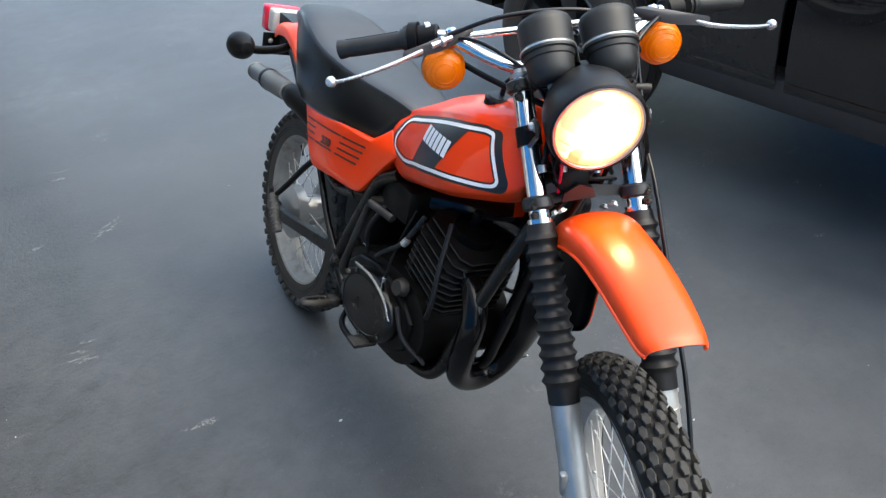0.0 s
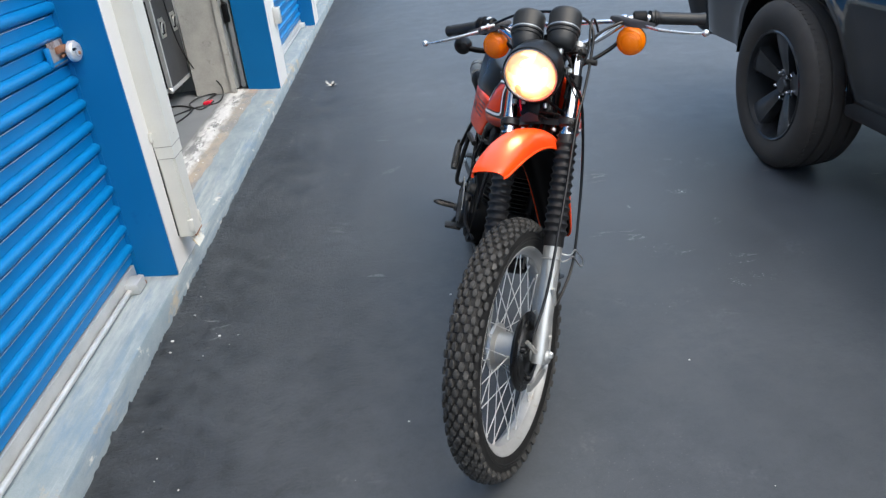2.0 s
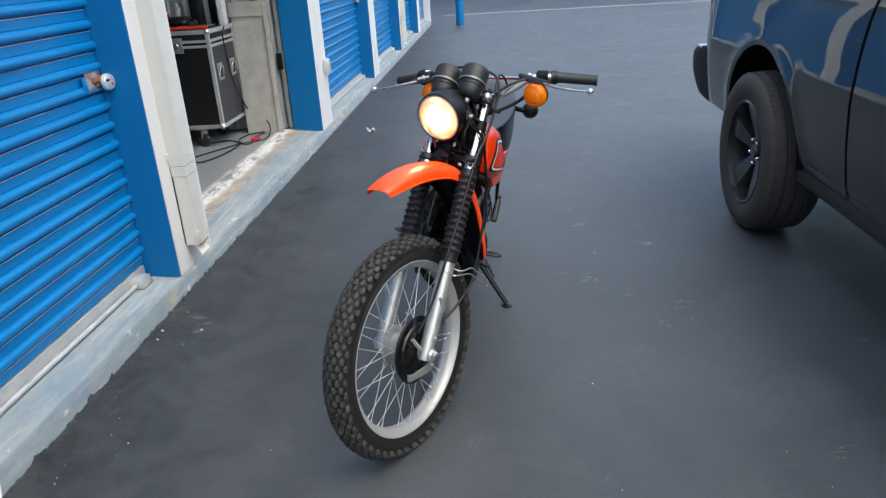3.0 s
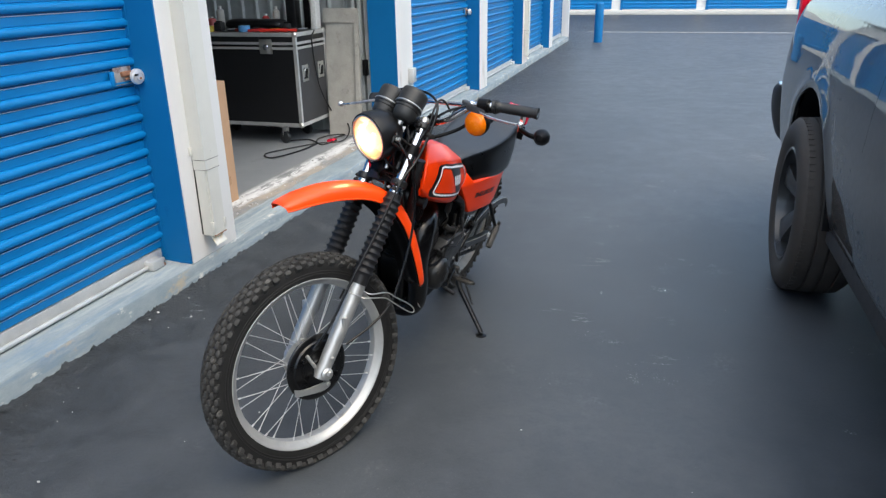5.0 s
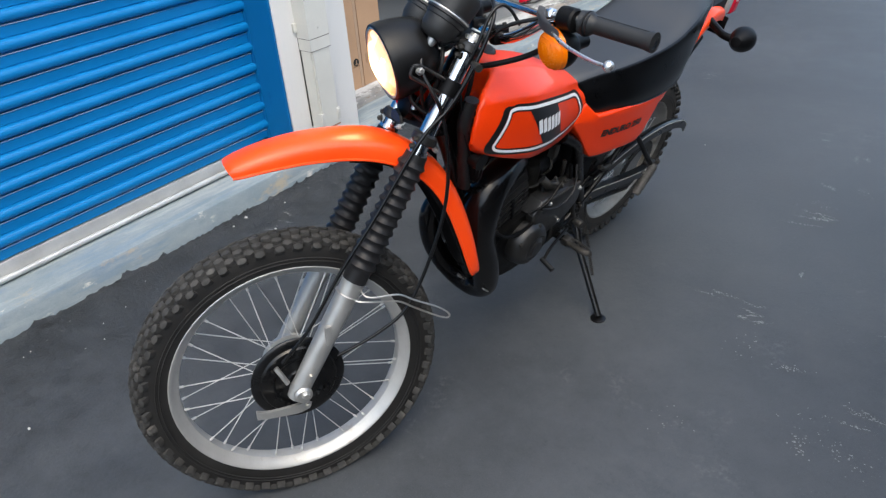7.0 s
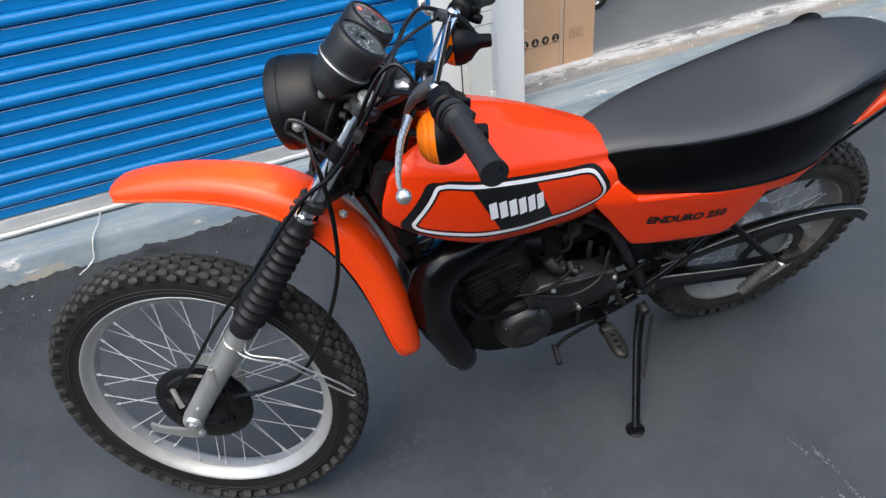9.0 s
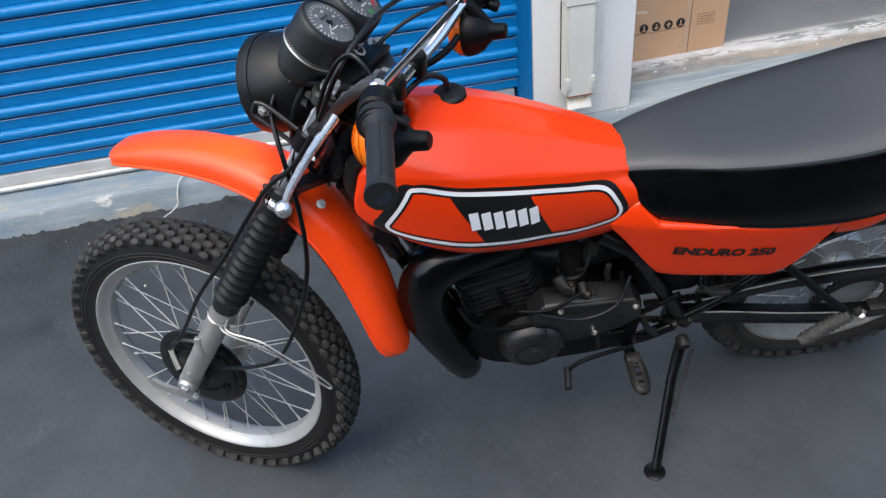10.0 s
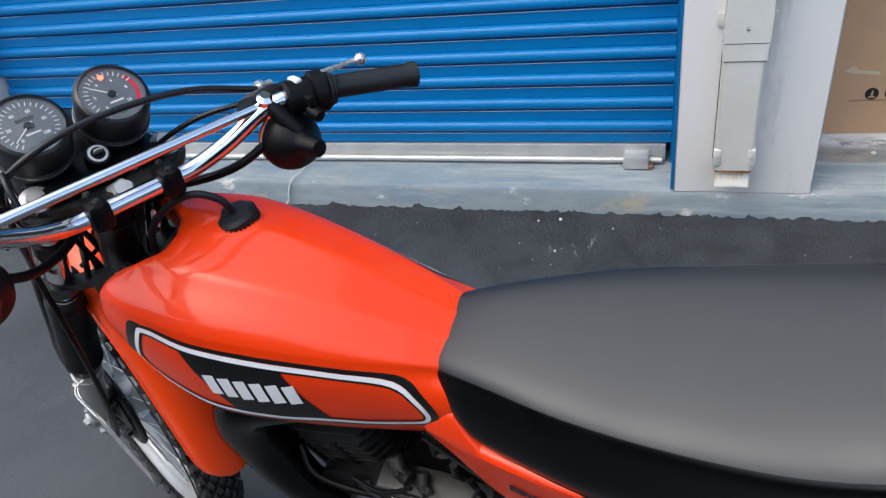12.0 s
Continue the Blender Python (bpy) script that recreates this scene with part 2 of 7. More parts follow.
def layered(name, base, layers, rough=0.8, bump=0.5, depth=0.003):
    """Worn concrete: each layer is (colour, stretch, scale, from, to, centre x, half width) of blotches in a band along the lane."""
    m = bpy.data.materials.new(name)
    m.use_nodes = True
    n, l = m.node_tree.nodes, m.node_tree.links
    b = n["Principled BSDF"]
    tc = n.new("ShaderNodeTexCoord")
    sep = n.new("ShaderNodeSeparateXYZ")
    l.new(tc.outputs["Object"], sep.inputs[0])

    def blotch(stretch, scale, lo, hi):
        mp, t, r = n.new("ShaderNodeMapping"), n.new("ShaderNodeTexNoise"), n.new("ShaderNodeMapRange")
        mp.inputs["Scale"].default_value = stretch
        t.inputs["Scale"].default_value, t.inputs["Detail"].default_value, t.inputs["Roughness"].default_value = scale, 8.0, 0.68
        r.inputs["From Min"].default_value, r.inputs["From Max"].default_value = lo, hi
        l.new(tc.outputs["Object"], mp.inputs["Vector"])
        l.new(mp.outputs["Vector"], t.inputs["Vector"])
        l.new(t.outputs["Fac"], r.inputs["Value"])
        return r.outputs["Result"], t.outputs["Fac"]

    mix = n.new("ShaderNodeMix")
    mix.data_type = "RGBA"
    f = blotch((1, 0.5, 1), 9, 0.35, 0.65)[0]
    l.new(f, mix.inputs["Factor"])
    mix.inputs["A"].default_value, mix.inputs["B"].default_value = (*base[0], 1), (*base[1], 1)
    colour = mix.outputs["Result"]
    for tint, stretch, scale, lo, hi, mid, half in layers:
        f, g = blotch(stretch, scale, lo, hi)
        if half:
            off, band, both = n.new("ShaderNodeMath"), n.new("ShaderNodeMapRange"), n.new("ShaderNodeMath")
            off.operation, both.operation = "SUBTRACT", "MULTIPLY"
            l.new(sep.outputs["X"], off.inputs[0])
            off.inputs[1].default_value = mid
            dist = n.new("ShaderNodeMath")
            dist.operation = "ABSOLUTE"
            l.new(off.outputs[0], dist.inputs[0])
            band.inputs["From Min"].default_value, band.inputs["From Max"].default_value = half, 0.45 * half
            l.new(dist.outputs[0], band.inputs["Value"])
            l.new(f, both.inputs[0])
            l.new(band.outputs["Result"], both.inputs[1])
            f = both.outputs[0]
        mix = n.new("ShaderNodeMix")
        mix.data_type = "RGBA"
        mix.inputs["B"].default_value = (*tint, 1)
        l.new(f, mix.inputs["Factor"])
        l.new(colour, mix.inputs["A"])
        colour = mix.outputs["Result"]
    fine, g = blotch((1, 1, 1), 240, 0.3, 0.8)
    mix = n.new("ShaderNodeMix")
    mix.data_type, mix.blend_type = "RGBA", "MULTIPLY"
    mix.inputs["B"].default_value = (0.78, 0.78, 0.78, 1)
    l.new(fine, mix.inputs["Factor"])
    l.new(colour, mix.inputs["A"])
    l.new(mix.outputs["Result"], b.inputs["Base Color"])
    b.inputs["Roughness"].default_value = rough
    bp = n.new("ShaderNodeBump")
    bp.inputs["Strength"].default_value, bp.inputs["Distance"].default_value = bump, depth
    l.new(g, bp.inputs["Height"])
    l.new(bp.outputs["Normal"], b.inputs["Normal"])
    return m


def lamp_material(centre):
    """The burning headlamp: white-hot middle, amber facets towards the rim."""
    m = bpy.data.materials.new("lit_headlamp")
    m.use_nodes = True
    n, l = m.node_tree.nodes, m.node_tree.links
    b = n["Principled BSDF"]
    tc = n.new("ShaderNodeTexCoord")
    dist = n.new("ShaderNodeVectorMath")
    dist.operation = "DISTANCE"
    dist.inputs[1].default_value = centre
    l.new(tc.outputs["Object"], dist.inputs[0])
    facets = n.new("ShaderNodeTexVoronoi")
    facets.inputs["Scale"].default_value = 34.0
    l.new(tc.outputs["Object"], facets.inputs["Vector"])
    add = n.new("ShaderNodeMath")
    add.operation = "MULTIPLY_ADD"
    l.new(facets.outputs["Color"], add.inputs[0])
    add.inputs[1].default_value = 0.042
    l.new(dist.outputs["Value"], add.inputs[2])
    r = n.new("ShaderNodeMapRange")
    for k, x in (("From Min", 0.024), ("From Max", 0.090), ("To Min", 1.0), ("To Max", 0.0)):
        r.inputs[k].default_value = x
    l.new(add.outputs[0], r.inputs["Value"])
    col = n.new("ShaderNodeMix")
    col.data_type = "RGBA"
    col.inputs["A"].default_value, col.inputs["B"].default_value = (1.0, 0.42, 0.10, 1), (1.0, 0.74, 0.40, 1)
    l.new(r.outputs["Result"], col.inputs["Factor"])
    l.new(col.outputs["Result"], b.inputs["Emission Color"])
    curve = n.new("ShaderNodeMath")
    curve.operation = "POWER"
    curve.inputs[1].default_value = 1.7
    l.new(r.outputs["Result"], curve.inputs[0])
    st = n.new("ShaderNodeMapRange")
    st.inputs["To Min"].default_value, st.inputs["To Max"].default_value = 0.40, 7.0
    l.new(curve.outputs[0], st.inputs["Value"])
    l.new(st.outputs["Result"], b.inputs["Emission Strength"])
    b.inputs["Base Color"].default_value = (0.5, 0.45, 0.36, 1)
    b.inputs["Roughness"].default_value = 0.1
    return m


ASPHALT = asphalt_material()
LIT = lamp_material((1.154, 0.0, 1.027))
BLUE = material("blue_door_paint", (0.0004, 0.158, 0.405), (0.001, 0.180, 0.455), rough=0.30, rough2=0.38, scale=5, fine=220, bump=0.06, spec=0.34, grime=(0.004, 0.19, 0.45), grime_at=0.62, grime_scale=3)
LIP = material("pale_rib_edge", (0.36, 0.43, 0.55), (0.54, 0.58, 0.64), rough=0.4, rough2=0.6, scale=3, fine=120, bump=0.1, grime=(0.10, 0.25, 0.48), grime_at=0.64, grime_scale=2.5)
BLUE_POST = material("blue_post_paint", (0.0004, 0.115, 0.305), (0.001, 0.128, 0.335), rough=0.45, rough2=0.58, scale=4, fine=260, bump=0.12, spec=0.2, grime=(0.001, 0.082, 0.25), grime_at=0.66, grime_scale=8)
STUCCO = material("white_stucco", (0.60, 0.59, 0.57), (0.67, 0.66, 0.64), rough=0.75, rough2=0.85, scale=3, fine=240, bump=0.35, depth=0.0015, stretch=(1.0, 1.0, 0.25), grime=(0.46, 0.44, 0.41), grime_at=0.58, grime_scale=6)
CREAM = material("cream_metal", (0.53, 0.52, 0.475), (0.60, 0.59, 0.54), rough=0.45, rough2=0.6, scale=6, fine=260, bump=0.1, grime=(0.42, 0.385, 0.325), grime_at=0.66, grime_scale=9)
CONCRETE = layered("painted_concrete", ((0.20, 0.255, 0.285), (0.30, 0.345, 0.36)), (
    ((0.36, 0.40, 0.41), (1.6, 0.15, 1.6), 9, 0.50, 0.62, 0, 0),
    ((0.15, 0.235, 0.33), (1.6, 0.22, 1.6), 5, 0.55, 0.68, 0, 0),
    ((0.42, 0.36, 0.27), (1.2, 0.6, 1.2), 5, 0.57, 0.66, -0.375, 0.075),
    ((0.62, 0.60, 0.56), (1.0, 0.5, 1.0), 14, 0.60, 0.66, -0.365, 0.04)), rough=0.72, bump=0.4, depth=0.002)
FLOOR = material("unit_floor_concrete", (0.17, 0.18, 0.19), (0.25, 0.258, 0.265), rough=0.6, rough2=0.8, scale=4, fine=150, bump=0.2, grime=(0.13, 0.13, 0.132), grime_at=0.6, grime_scale=3)
CHALK = layered("worn_sill_concrete", ((0.21, 0.215, 0.215), (0.29, 0.29, 0.285)), (
    ((0.41, 0.345, 0.275), (1.0, 0.45, 1.0), 6, 0.40, 0.60, -0.590, 0.07),
    ((0.20, 0.16, 0.12), (1.0, 0.4, 1.0), 16, 0.56, 0.64, -0.61, 0.06),
    ((0.68, 0.675, 0.66), (1.3, 0.28, 1.0), 8, 0.42, 0.54, -0.69, 0.09),
    ((0.74, 0.735, 0.72), (1.0, 0.4, 1.0), 22, 0.50, 0.56, -0.68, 0.075)), rough=0.9, bump=0.8)
GALV = material("galvanised_sheet", (0.36, 0.38, 0.375), (0.48, 0.50, 0.495), rough=0.45, rough2=0.62, metal=0.25, scale=9, fine=120, bump=0.08)
RAIL = material("aluminium_rail", (0.52, 0.52, 0.50), (0.66, 0.66, 0.64), rough=0.4, rough2=0.55, metal=0.6, scale=12, fine=220, bump=0.1)
RUST = material("rusty_steel", (0.20, 0.085, 0.045), (0.34, 0.17, 0.10), rough=0.7, rough2=0.85, metal=0.2, scale=40, fine=200, bump=0.5)
CARD = material("brown_cardboard", (0.43, 0.255, 0.145), (0.49, 0.30, 0.175), rough=0.8, rough2=0.9, scale=6, fine=140, bump=0.12)
CASE = material("black_laminate", (0.006, 0.006, 0.0065), (0.010, 0.010, 0.011), rough=0.34, rough2=0.5, scale=10, fine=300, bump=0.1)
DUSTY = material("dusty_laminate", (0.030, 0.030, 0.032), (0.050, 0.050, 0.052), rough=0.5, rough2=0.7, scale=8, fine=300, bump=0.1)
WOOD = material("grey_weathered_board", (0.30, 0.29, 0.26), (0.42, 0.40, 0.36), rough=0.75, rough2=0.85, scale=9, fine=90, bump=0.3, grime=(0.18, 0.17, 0.15), grime_at=0.6, grime_scale=8)
CARPAINT = material("dark_grey_car_paint", (0.010, 0.0102, 0.0107), (0.012, 0.0123, 0.0128), rough=0.34, rough2=0.38, metal=0.0, scale=40, fine=1500, bump=0.0, coat=0.85, coat_rough=0.02, spec=0.12)
CARPAINT.node_tree.nodes["Principled BSDF"].inputs["Coat IOR"].default_value = 1.75
TRUCKTYRE = material("truck_tyre_rubber", (0.036, 0.031, 0.027), (0.058, 0.051, 0.045), rough=0.72, rough2=0.85, scale=16, fine=300, bump=0.2)
GUNPIPE = material("scorched_steel", (0.10, 0.098, 0.092), (0.19, 0.185, 0.175), rough=0.38, rough2=0.55, metal=0.6, scale=20, fine=300, bump=0.15)
PEG = material("dusty_grey_rubber", (0.030, 0.030, 0.029), (0.095, 0.092, 0.088), rough=0.5, rough2=0.7, scale=40, fine=500, bump=0.3)
GUNMETAL = material("dark_alloy_wheel", (0.024, 0.025, 0.027), (0.036, 0.037, 0.040), rough=0.26, rough2=0.36, metal=0.3, scale=20, bump=0.03, coat=0.4, coat_rough=0.12)
DARKGLASS = material("tinted_glass", (0.012, 0.014, 0.016), (0.016, 0.018, 0.02), rough=0.05, scale=3, bump=0.0)
TRIM = material("black_plastic_trim", (0.02, 0.02, 0.021), (0.03, 0.03, 0.031), rough=0.55, rough2=0.65, scale=30, fine=500, bump=0.15)
LEAF = material("pale_litter", (0.50, 0.49, 0.46), (0.72, 0.71, 0.68), rough=0.8, scale=60, bump=0.2)
ROPE = material("white_cord", (0.60, 0.58, 0.53), (0.70, 0.68, 0.63), rough=0.8, scale=80, fine=700, bump=0.4)


# ---- building blocks ----
def finish(bm, angle=38):
    bmesh.ops.recalc_face_normals(bm, faces=bm.faces)
    for f in bm.faces:
        f.smooth = True
    for e in bm.edges:
        if len(e.link_faces) != 2 or e.calc_face_angle(0) > radians(angle):
            e.smooth = False
    return bm


def part(name, bm, mat, parent=None, label="", at=None, angle=38):
    """Links a bmesh as one mesh object, under a thing or a part if one is given."""
    finish(bm, angle)
    me = bpy.data.meshes.new(name)
    bm.to_mesh(me)
    bm.free()
    for m in mat if isinstance(mat, (list, tuple)) else (mat,):
        me.materials.append(m)
    ob = new(name, me)
    ob.parent = parent
    if at is not None:
        ob.matrix_basis = at
    if label:
        ob["label"] = label
    return ob


def thing(name, label, category, at=None, group="", kind=""):
    ob = new(name)
    ob.empty_display_size = 0.1
    if at is not None:
        ob.matrix_basis = at
    return tagged(ob, label, category, group, kind)


def V(*a):
    return Vector(a)


def box(x0, x1, y0, y1, z0, z1, r=0.0, seg=2, bm=None):
    bm = bm or bmesh.new()
    got = bmesh.ops.create_cube(bm, size=1.0, matrix=Matrix.LocRotScale(((x0 + x1) / 2, (y0 + y1) / 2, (z0 + z1) / 2), None, (abs(x1 - x0), abs(y1 - y0), abs(z1 - z0))))
    if r:
        edges = {e for v in got["verts"] for e in v.link_edges}
        bmesh.ops.bevel(bm, geom=list(edges), offset=r, segments=seg, affect="EDGES", profile=0.5)
    return bm


def spline(points, per=6):
    """A smooth run of points (Catmull-Rom) through the given ones; works on tuples of any length."""
    p = np.array(points, float)
    if len(p) < 3:
        return [tuple(a.tolist()) for a in p]
    p = np.vstack([2 * p[0] - p[1], p, 2 * p[-1] - p[-2]])
    out = []
    for i in range(1, len(p) - 2):
        a, b, c, d = p[i - 1 : i + 3]
        for k in range(per):
            t = k / per
            out.append(0.5 * (2 * b + (c - a) * t + (2 * a - 5 * b + 4 * c - d) * t * t + (3 * b - a - 3 * c + d) * t**3))
    out.append(p[-2])
    return [tuple(a.tolist()) for a in out]


def tube(points, radius, seg=10, bm=None, cap=True, flat=1.0):
    """A round bar along the points; radius: one number or one for each point. flat: height of the section over its width."""
    bm = bm or bmesh.new()
    pts = [Vector(p) for p in points]
    rad = radius if isinstance(radius, (list, tuple)) else [radius] * len(pts)
    side = None
    rings = []
    for i, p in enumerate(pts):
        d = (pts[min(i + 1, len(pts) - 1)] - pts[max(i - 1, 0)]).normalized()
        if side is None:
            side = d.orthogonal().normalized()
        side = (side - d * side.dot(d)).normalized()
        up = d.cross(side)
        rings.append([bm.verts.new(p + rad[i] * (math.cos(a) * side + flat * math.sin(a) * up)) for a in (2 * math.pi * k / seg for k in range(seg))])
    for a, b in zip(rings, rings[1:]):
        for k in range(seg):
            bm.faces.new((a[k], a[(k + 1) % seg], b[(k + 1) % seg], b[k]))
    if cap:
        bm.faces.new(rings[0][::-1])
        bm.faces.new(rings[-1])
    return bm


def lathe(profile, origin, axis, seg=32, bm=None, closed=False):
    """Turns a profile of (radius, distance along the axis) about the axis."""
    bm = bm or bmesh.new()
    o, d = Vector(origin), Vector(axis).normalized()
    s = d.orthogonal().normalized()
    u = d.cross(s)
    rings = []
    for r, h in profile:
        if r < 1e-5:
            rings.append([bm.verts.new(o + d * h)])
        else:
            rings.append([bm.verts.new(o + d * h + r * (math.cos(a) * s + math.sin(a) * u)) for a in (2 * math.pi * k / seg for k in range(seg))])
    pairs = list(zip(rings, rings[1:])) + ([(rings[-1], rings[0])] if closed else [])
    for a, b in pairs:
        for k in range(seg):
            q = (k + 1) % seg
            if len(a) == 1 and len(b) == 1:
                continue
            if len(a) == 1:
                bm.faces.new((a[0], b[q], b[k]))
            elif len(b) == 1:
                bm.faces.new((a[k], a[q], b[0]))
            else:
                bm.faces.new((a[k], a[q], b[q], b[k]))
    return bm


def grid(rows, bm=None, around=False, thick=None):
    """A sheet through rows of points of equal number; around: each row closes on itself; thick: gives the sheet a second side."""
    bm = bm or bmesh.new()
    vs = [[bm.verts.new(p) for p in r] for r in rows]
    faces = []
    for a, b in zip(vs, vs[1:]):
        for k in range(len(a) if around else len(a) - 1):
            q = (k + 1) % len(a)
            faces.append(bm.faces.new((a[k], a[q], b[q], b[k])))
    if thick:
        bmesh.ops.recalc_face_normals(bm, faces=faces)
        bmesh.ops.solidify(bm, geom=faces, thickness=thick)
    return bm


def loft(sections, per_section=5, per_point=4, around=False, ends=False, thick=None):
    """A smooth skin over control sections of equal number of points."""
    cols = list(zip(*[spline(s + (s[:1] if around else []), per_point) for s in sections]))
    rows = list(zip(*[spline(c, per_section) for c in cols]))
    if around:
        rows = [r[:-1] for r in rows]
    bm = grid(rows, around=around, thick=thick)
    if ends:
        bm.verts.ensure_lookup_table()
        n = len(rows[0])
        bm.faces.new([bm.verts[k] for k in range(n)])
        bm.faces.new([bm.verts[k] for k in range((len(rows) - 1) * n, len(rows) * n)])
    return bm


def plate(poly, a, b, mapping=None, r=0.0):
    """A plate of a polygon (p, q), from depth a to depth b; mapping turns (p, q, depth) into a place."""
    bm = bmesh.new()
    f = mapping or (lambda p, q, d: (p, q, d))
    lo = [bm.verts.new(f(p, q, a)) for p, q in poly]
    hi = [bm.verts.new(f(p, q, b)) for p, q in poly]
    n = len(poly)
    bm.faces.new(lo[::-1])
    top = bm.faces.new(hi)
    for k in range(n):
        bm.faces.new((lo[k], lo[(k + 1) % n], hi[(k + 1) % n], hi[k]))
    if r:
        bmesh.ops.bevel(bm, geom=list(top.edges), offset=r, segments=3, affect="EDGES", profile=0.5)
    return bm


def letters(text, size, width=1.0, shear=0.0, extrude=0.0004, bold=0.022):
    """Built-in lettering as a bmesh in the x-y plane, starting at the origin."""
    cu = bpy.data.curves.new("letters", "FONT")
    cu.body, cu.size, cu.shear, cu.extrude, cu.resolution_u = text, size, shear, extrude, 3
    cu.offset = size * bold
    ob = bpy.data.objects.new("letters", cu)
    scene.collection.objects.link(ob)
    me = ob.evaluated_get(bpy.context.evaluated_depsgraph_get()).to_mesh()
    bm = bmesh.new()
    bm.from_mesh(me)
    bpy.data.objects.remove(ob)
    bpy.data.curves.remove(cu)
    bmesh.ops.scale(bm, vec=(width, 1, 1), verts=bm.verts)
    return bm


def bolt(origin, axis, r=0.006, h=0.006, bm=None):
    return lathe([(0, h), (r * 0.7, h), (r, h * 0.7), (r, 0), (r * 1.5, 0), (r * 1.5, -0.002)], origin, axis, 6, bm)


# ---- the ground and the storage building ----
FRONT, DOOR_X, TOP = -0.355, -0.53, 0.103
POSTS = (-1.02, 2.19, 5.36, 8.36, 11.25, 14.1)
POST_W, HEAD, ROOF, END = 0.415, 2.35, 3.1, 17.1


def ground():
    xs = [-400, -60, -20, -8, -3, -0.9] + [-0.4 + 0.1 * k for k in range(31)] + [3, 6, 20, 60, 400]
    ys = [-400, -60, -20, -6, -3] + [-0.6 + 0.1 * k for k in range(38)] + [4, 6, 10, 20, 40, 90, 600]

    tagged(part("ground", grid([[(x, y, 0.0) for x in xs] for y in ys]), ASPHALT), "dark sealed asphalt lane with chalky scuffs", "ground", kind="structure")


def asphalt_edge():
    """The rough bead of sealer where the lane meets the kerb."""
    rows = []
    cols = (0.0025, 0.010, 0.022, 0.036, 0.052, 0.070, 0.092, 0.118, 0.150)
    for i in range(0, 1500):
        y = -1.5 + i * 0.010
        reach = 1.0 + 0.55 * noise.noise((y * 1.7, 7, 0)) + 0.3 * noise.noise((y * 6.0, 9, 0))
        row = []
        for k, c in enumerate(cols):
            fade = 1 - k / (len(cols) - 1)
            lump = noise.noise((y * 42, c * 42, 1)) * 0.5 + noise.noise((y * 90, c * 90, 4)) * 0.3
            climb = 0.020 * max(0.0, noise.noise((y * 9, 0, 2)) + 0.8 * noise.noise((y * 31, 0, 5)) + 0.5 * noise.noise((y * 83, 0, 6)) + 0.22) if k == 0 else 0.0
            z = 0.004 * fade + 0.0055 * lump * (0.35 + fade) * (1 if k else 0.3) + climb
            row.append((FRONT + (c if k < 2 else c * reach), y, -0.003 if k == len(cols) - 1 else max(0.0006, z)))
        rows.append(row)
    tagged(part("asphalt_edge", grid(rows), ASPHALT, angle=80), "ragged asphalt sealer bead along the kerb", "asphalt", kind="structure")


def slab():
    prof = [(FRONT, -0.05), (FRONT, TOP - 0.018), (FRONT - 0.006, TOP - 0.005), (FRONT - 0.02, TOP), (FRONT - 0.16, TOP + 0.012), (-0.60, TOP + 0.014)]
    rows = []
    for i in range(0, 401):
        y = -5 + i * (END + 5) / 400
        w = 0.004 * noise.noise((y * 3.1, 2, 0)) + 0.002 * noise.noise((y * 13, 4, 0))
        rows.append([(x + (w if k < 4 else 0), y, z + (0.5 * w if 0 < k < 5 else 0)) for k, (x, z) in enumerate(prof)])
    bm = grid(rows)
    tagged(part("kerb", bm, CONCRETE), "pale blue painted concrete kerb with worn paint", "kerb", kind="structure")
    bm = box(-9.0, -0.66, POSTS[1] + 0.2, POSTS[2], 0.05, 0.128)
    box(-9.0, -0.60, -5, POSTS[1] + 0.2, 0.0, 0.10, bm=bm)
    box(-9.0, -0.60, POSTS[2], END, 0.0, 0.10, bm=bm)
    tagged(part("floor", bm, FLOOR), "grey concrete floor of the open storage unit", "floor", kind="structure")
    # worn sill of the open unit
    rows = []
    for i in range(0, 121):
        y = POSTS[1] + POST_W + i * (POSTS[2] - POSTS[1] - POST_W) / 120
        a, b = noise.noise((y * 6, 0, 0)), noise.noise((y * 17, 2, 0))
        rows.append([(-0.535 + 0.02 * a, y, TOP + 0.011), (-0.56 + 0.012 * a, y, TOP + 0.018), (-0.61 + 0.02 * b, y, TOP + 0.021 + 0.003 * b), (-0.66 + 0.02 * a, y, TOP + 0.028 + 0.003 * a), (-0.72 + 0.012 * b, y, 0.1325), (-0.77, y, 0.130), (-0.80, y, 0.1265)])
    tagged(part("sill", grid(rows), CHALK), "chipped white concrete sill of the open unit", "sill", kind="structure")


def rib_profile(z0, z1, x, pitch=0.088):
    """Flat bands with a folded lip, then a round bead."""
    pts, z, k = [(x, z0)], z0 + 0.004, pitch / 0.088
    while z + pitch < z1:
        pts += [(x, z), (x + 0.001, z + 0.036 * k), (x + 0.0034, z + 0.0372 * k), (x + 0.0034, z + 0.0388 * k), (x - 0.010, z + 0.0396 * k), (x - 0.010, z + 0.0440 * k)]
        pts += [(x - 0.003 + 0.0225 * math.sin(math.pi * q / 10) ** 0.75, z + k * (0.0652 - 0.0202 * math.cos(math.pi * q / 10))) for q in range(1, 10)]
        pts += [(x - 0.004, z + 0.0860 * k)]
        z += pitch
    return pts + [(x, z1)]


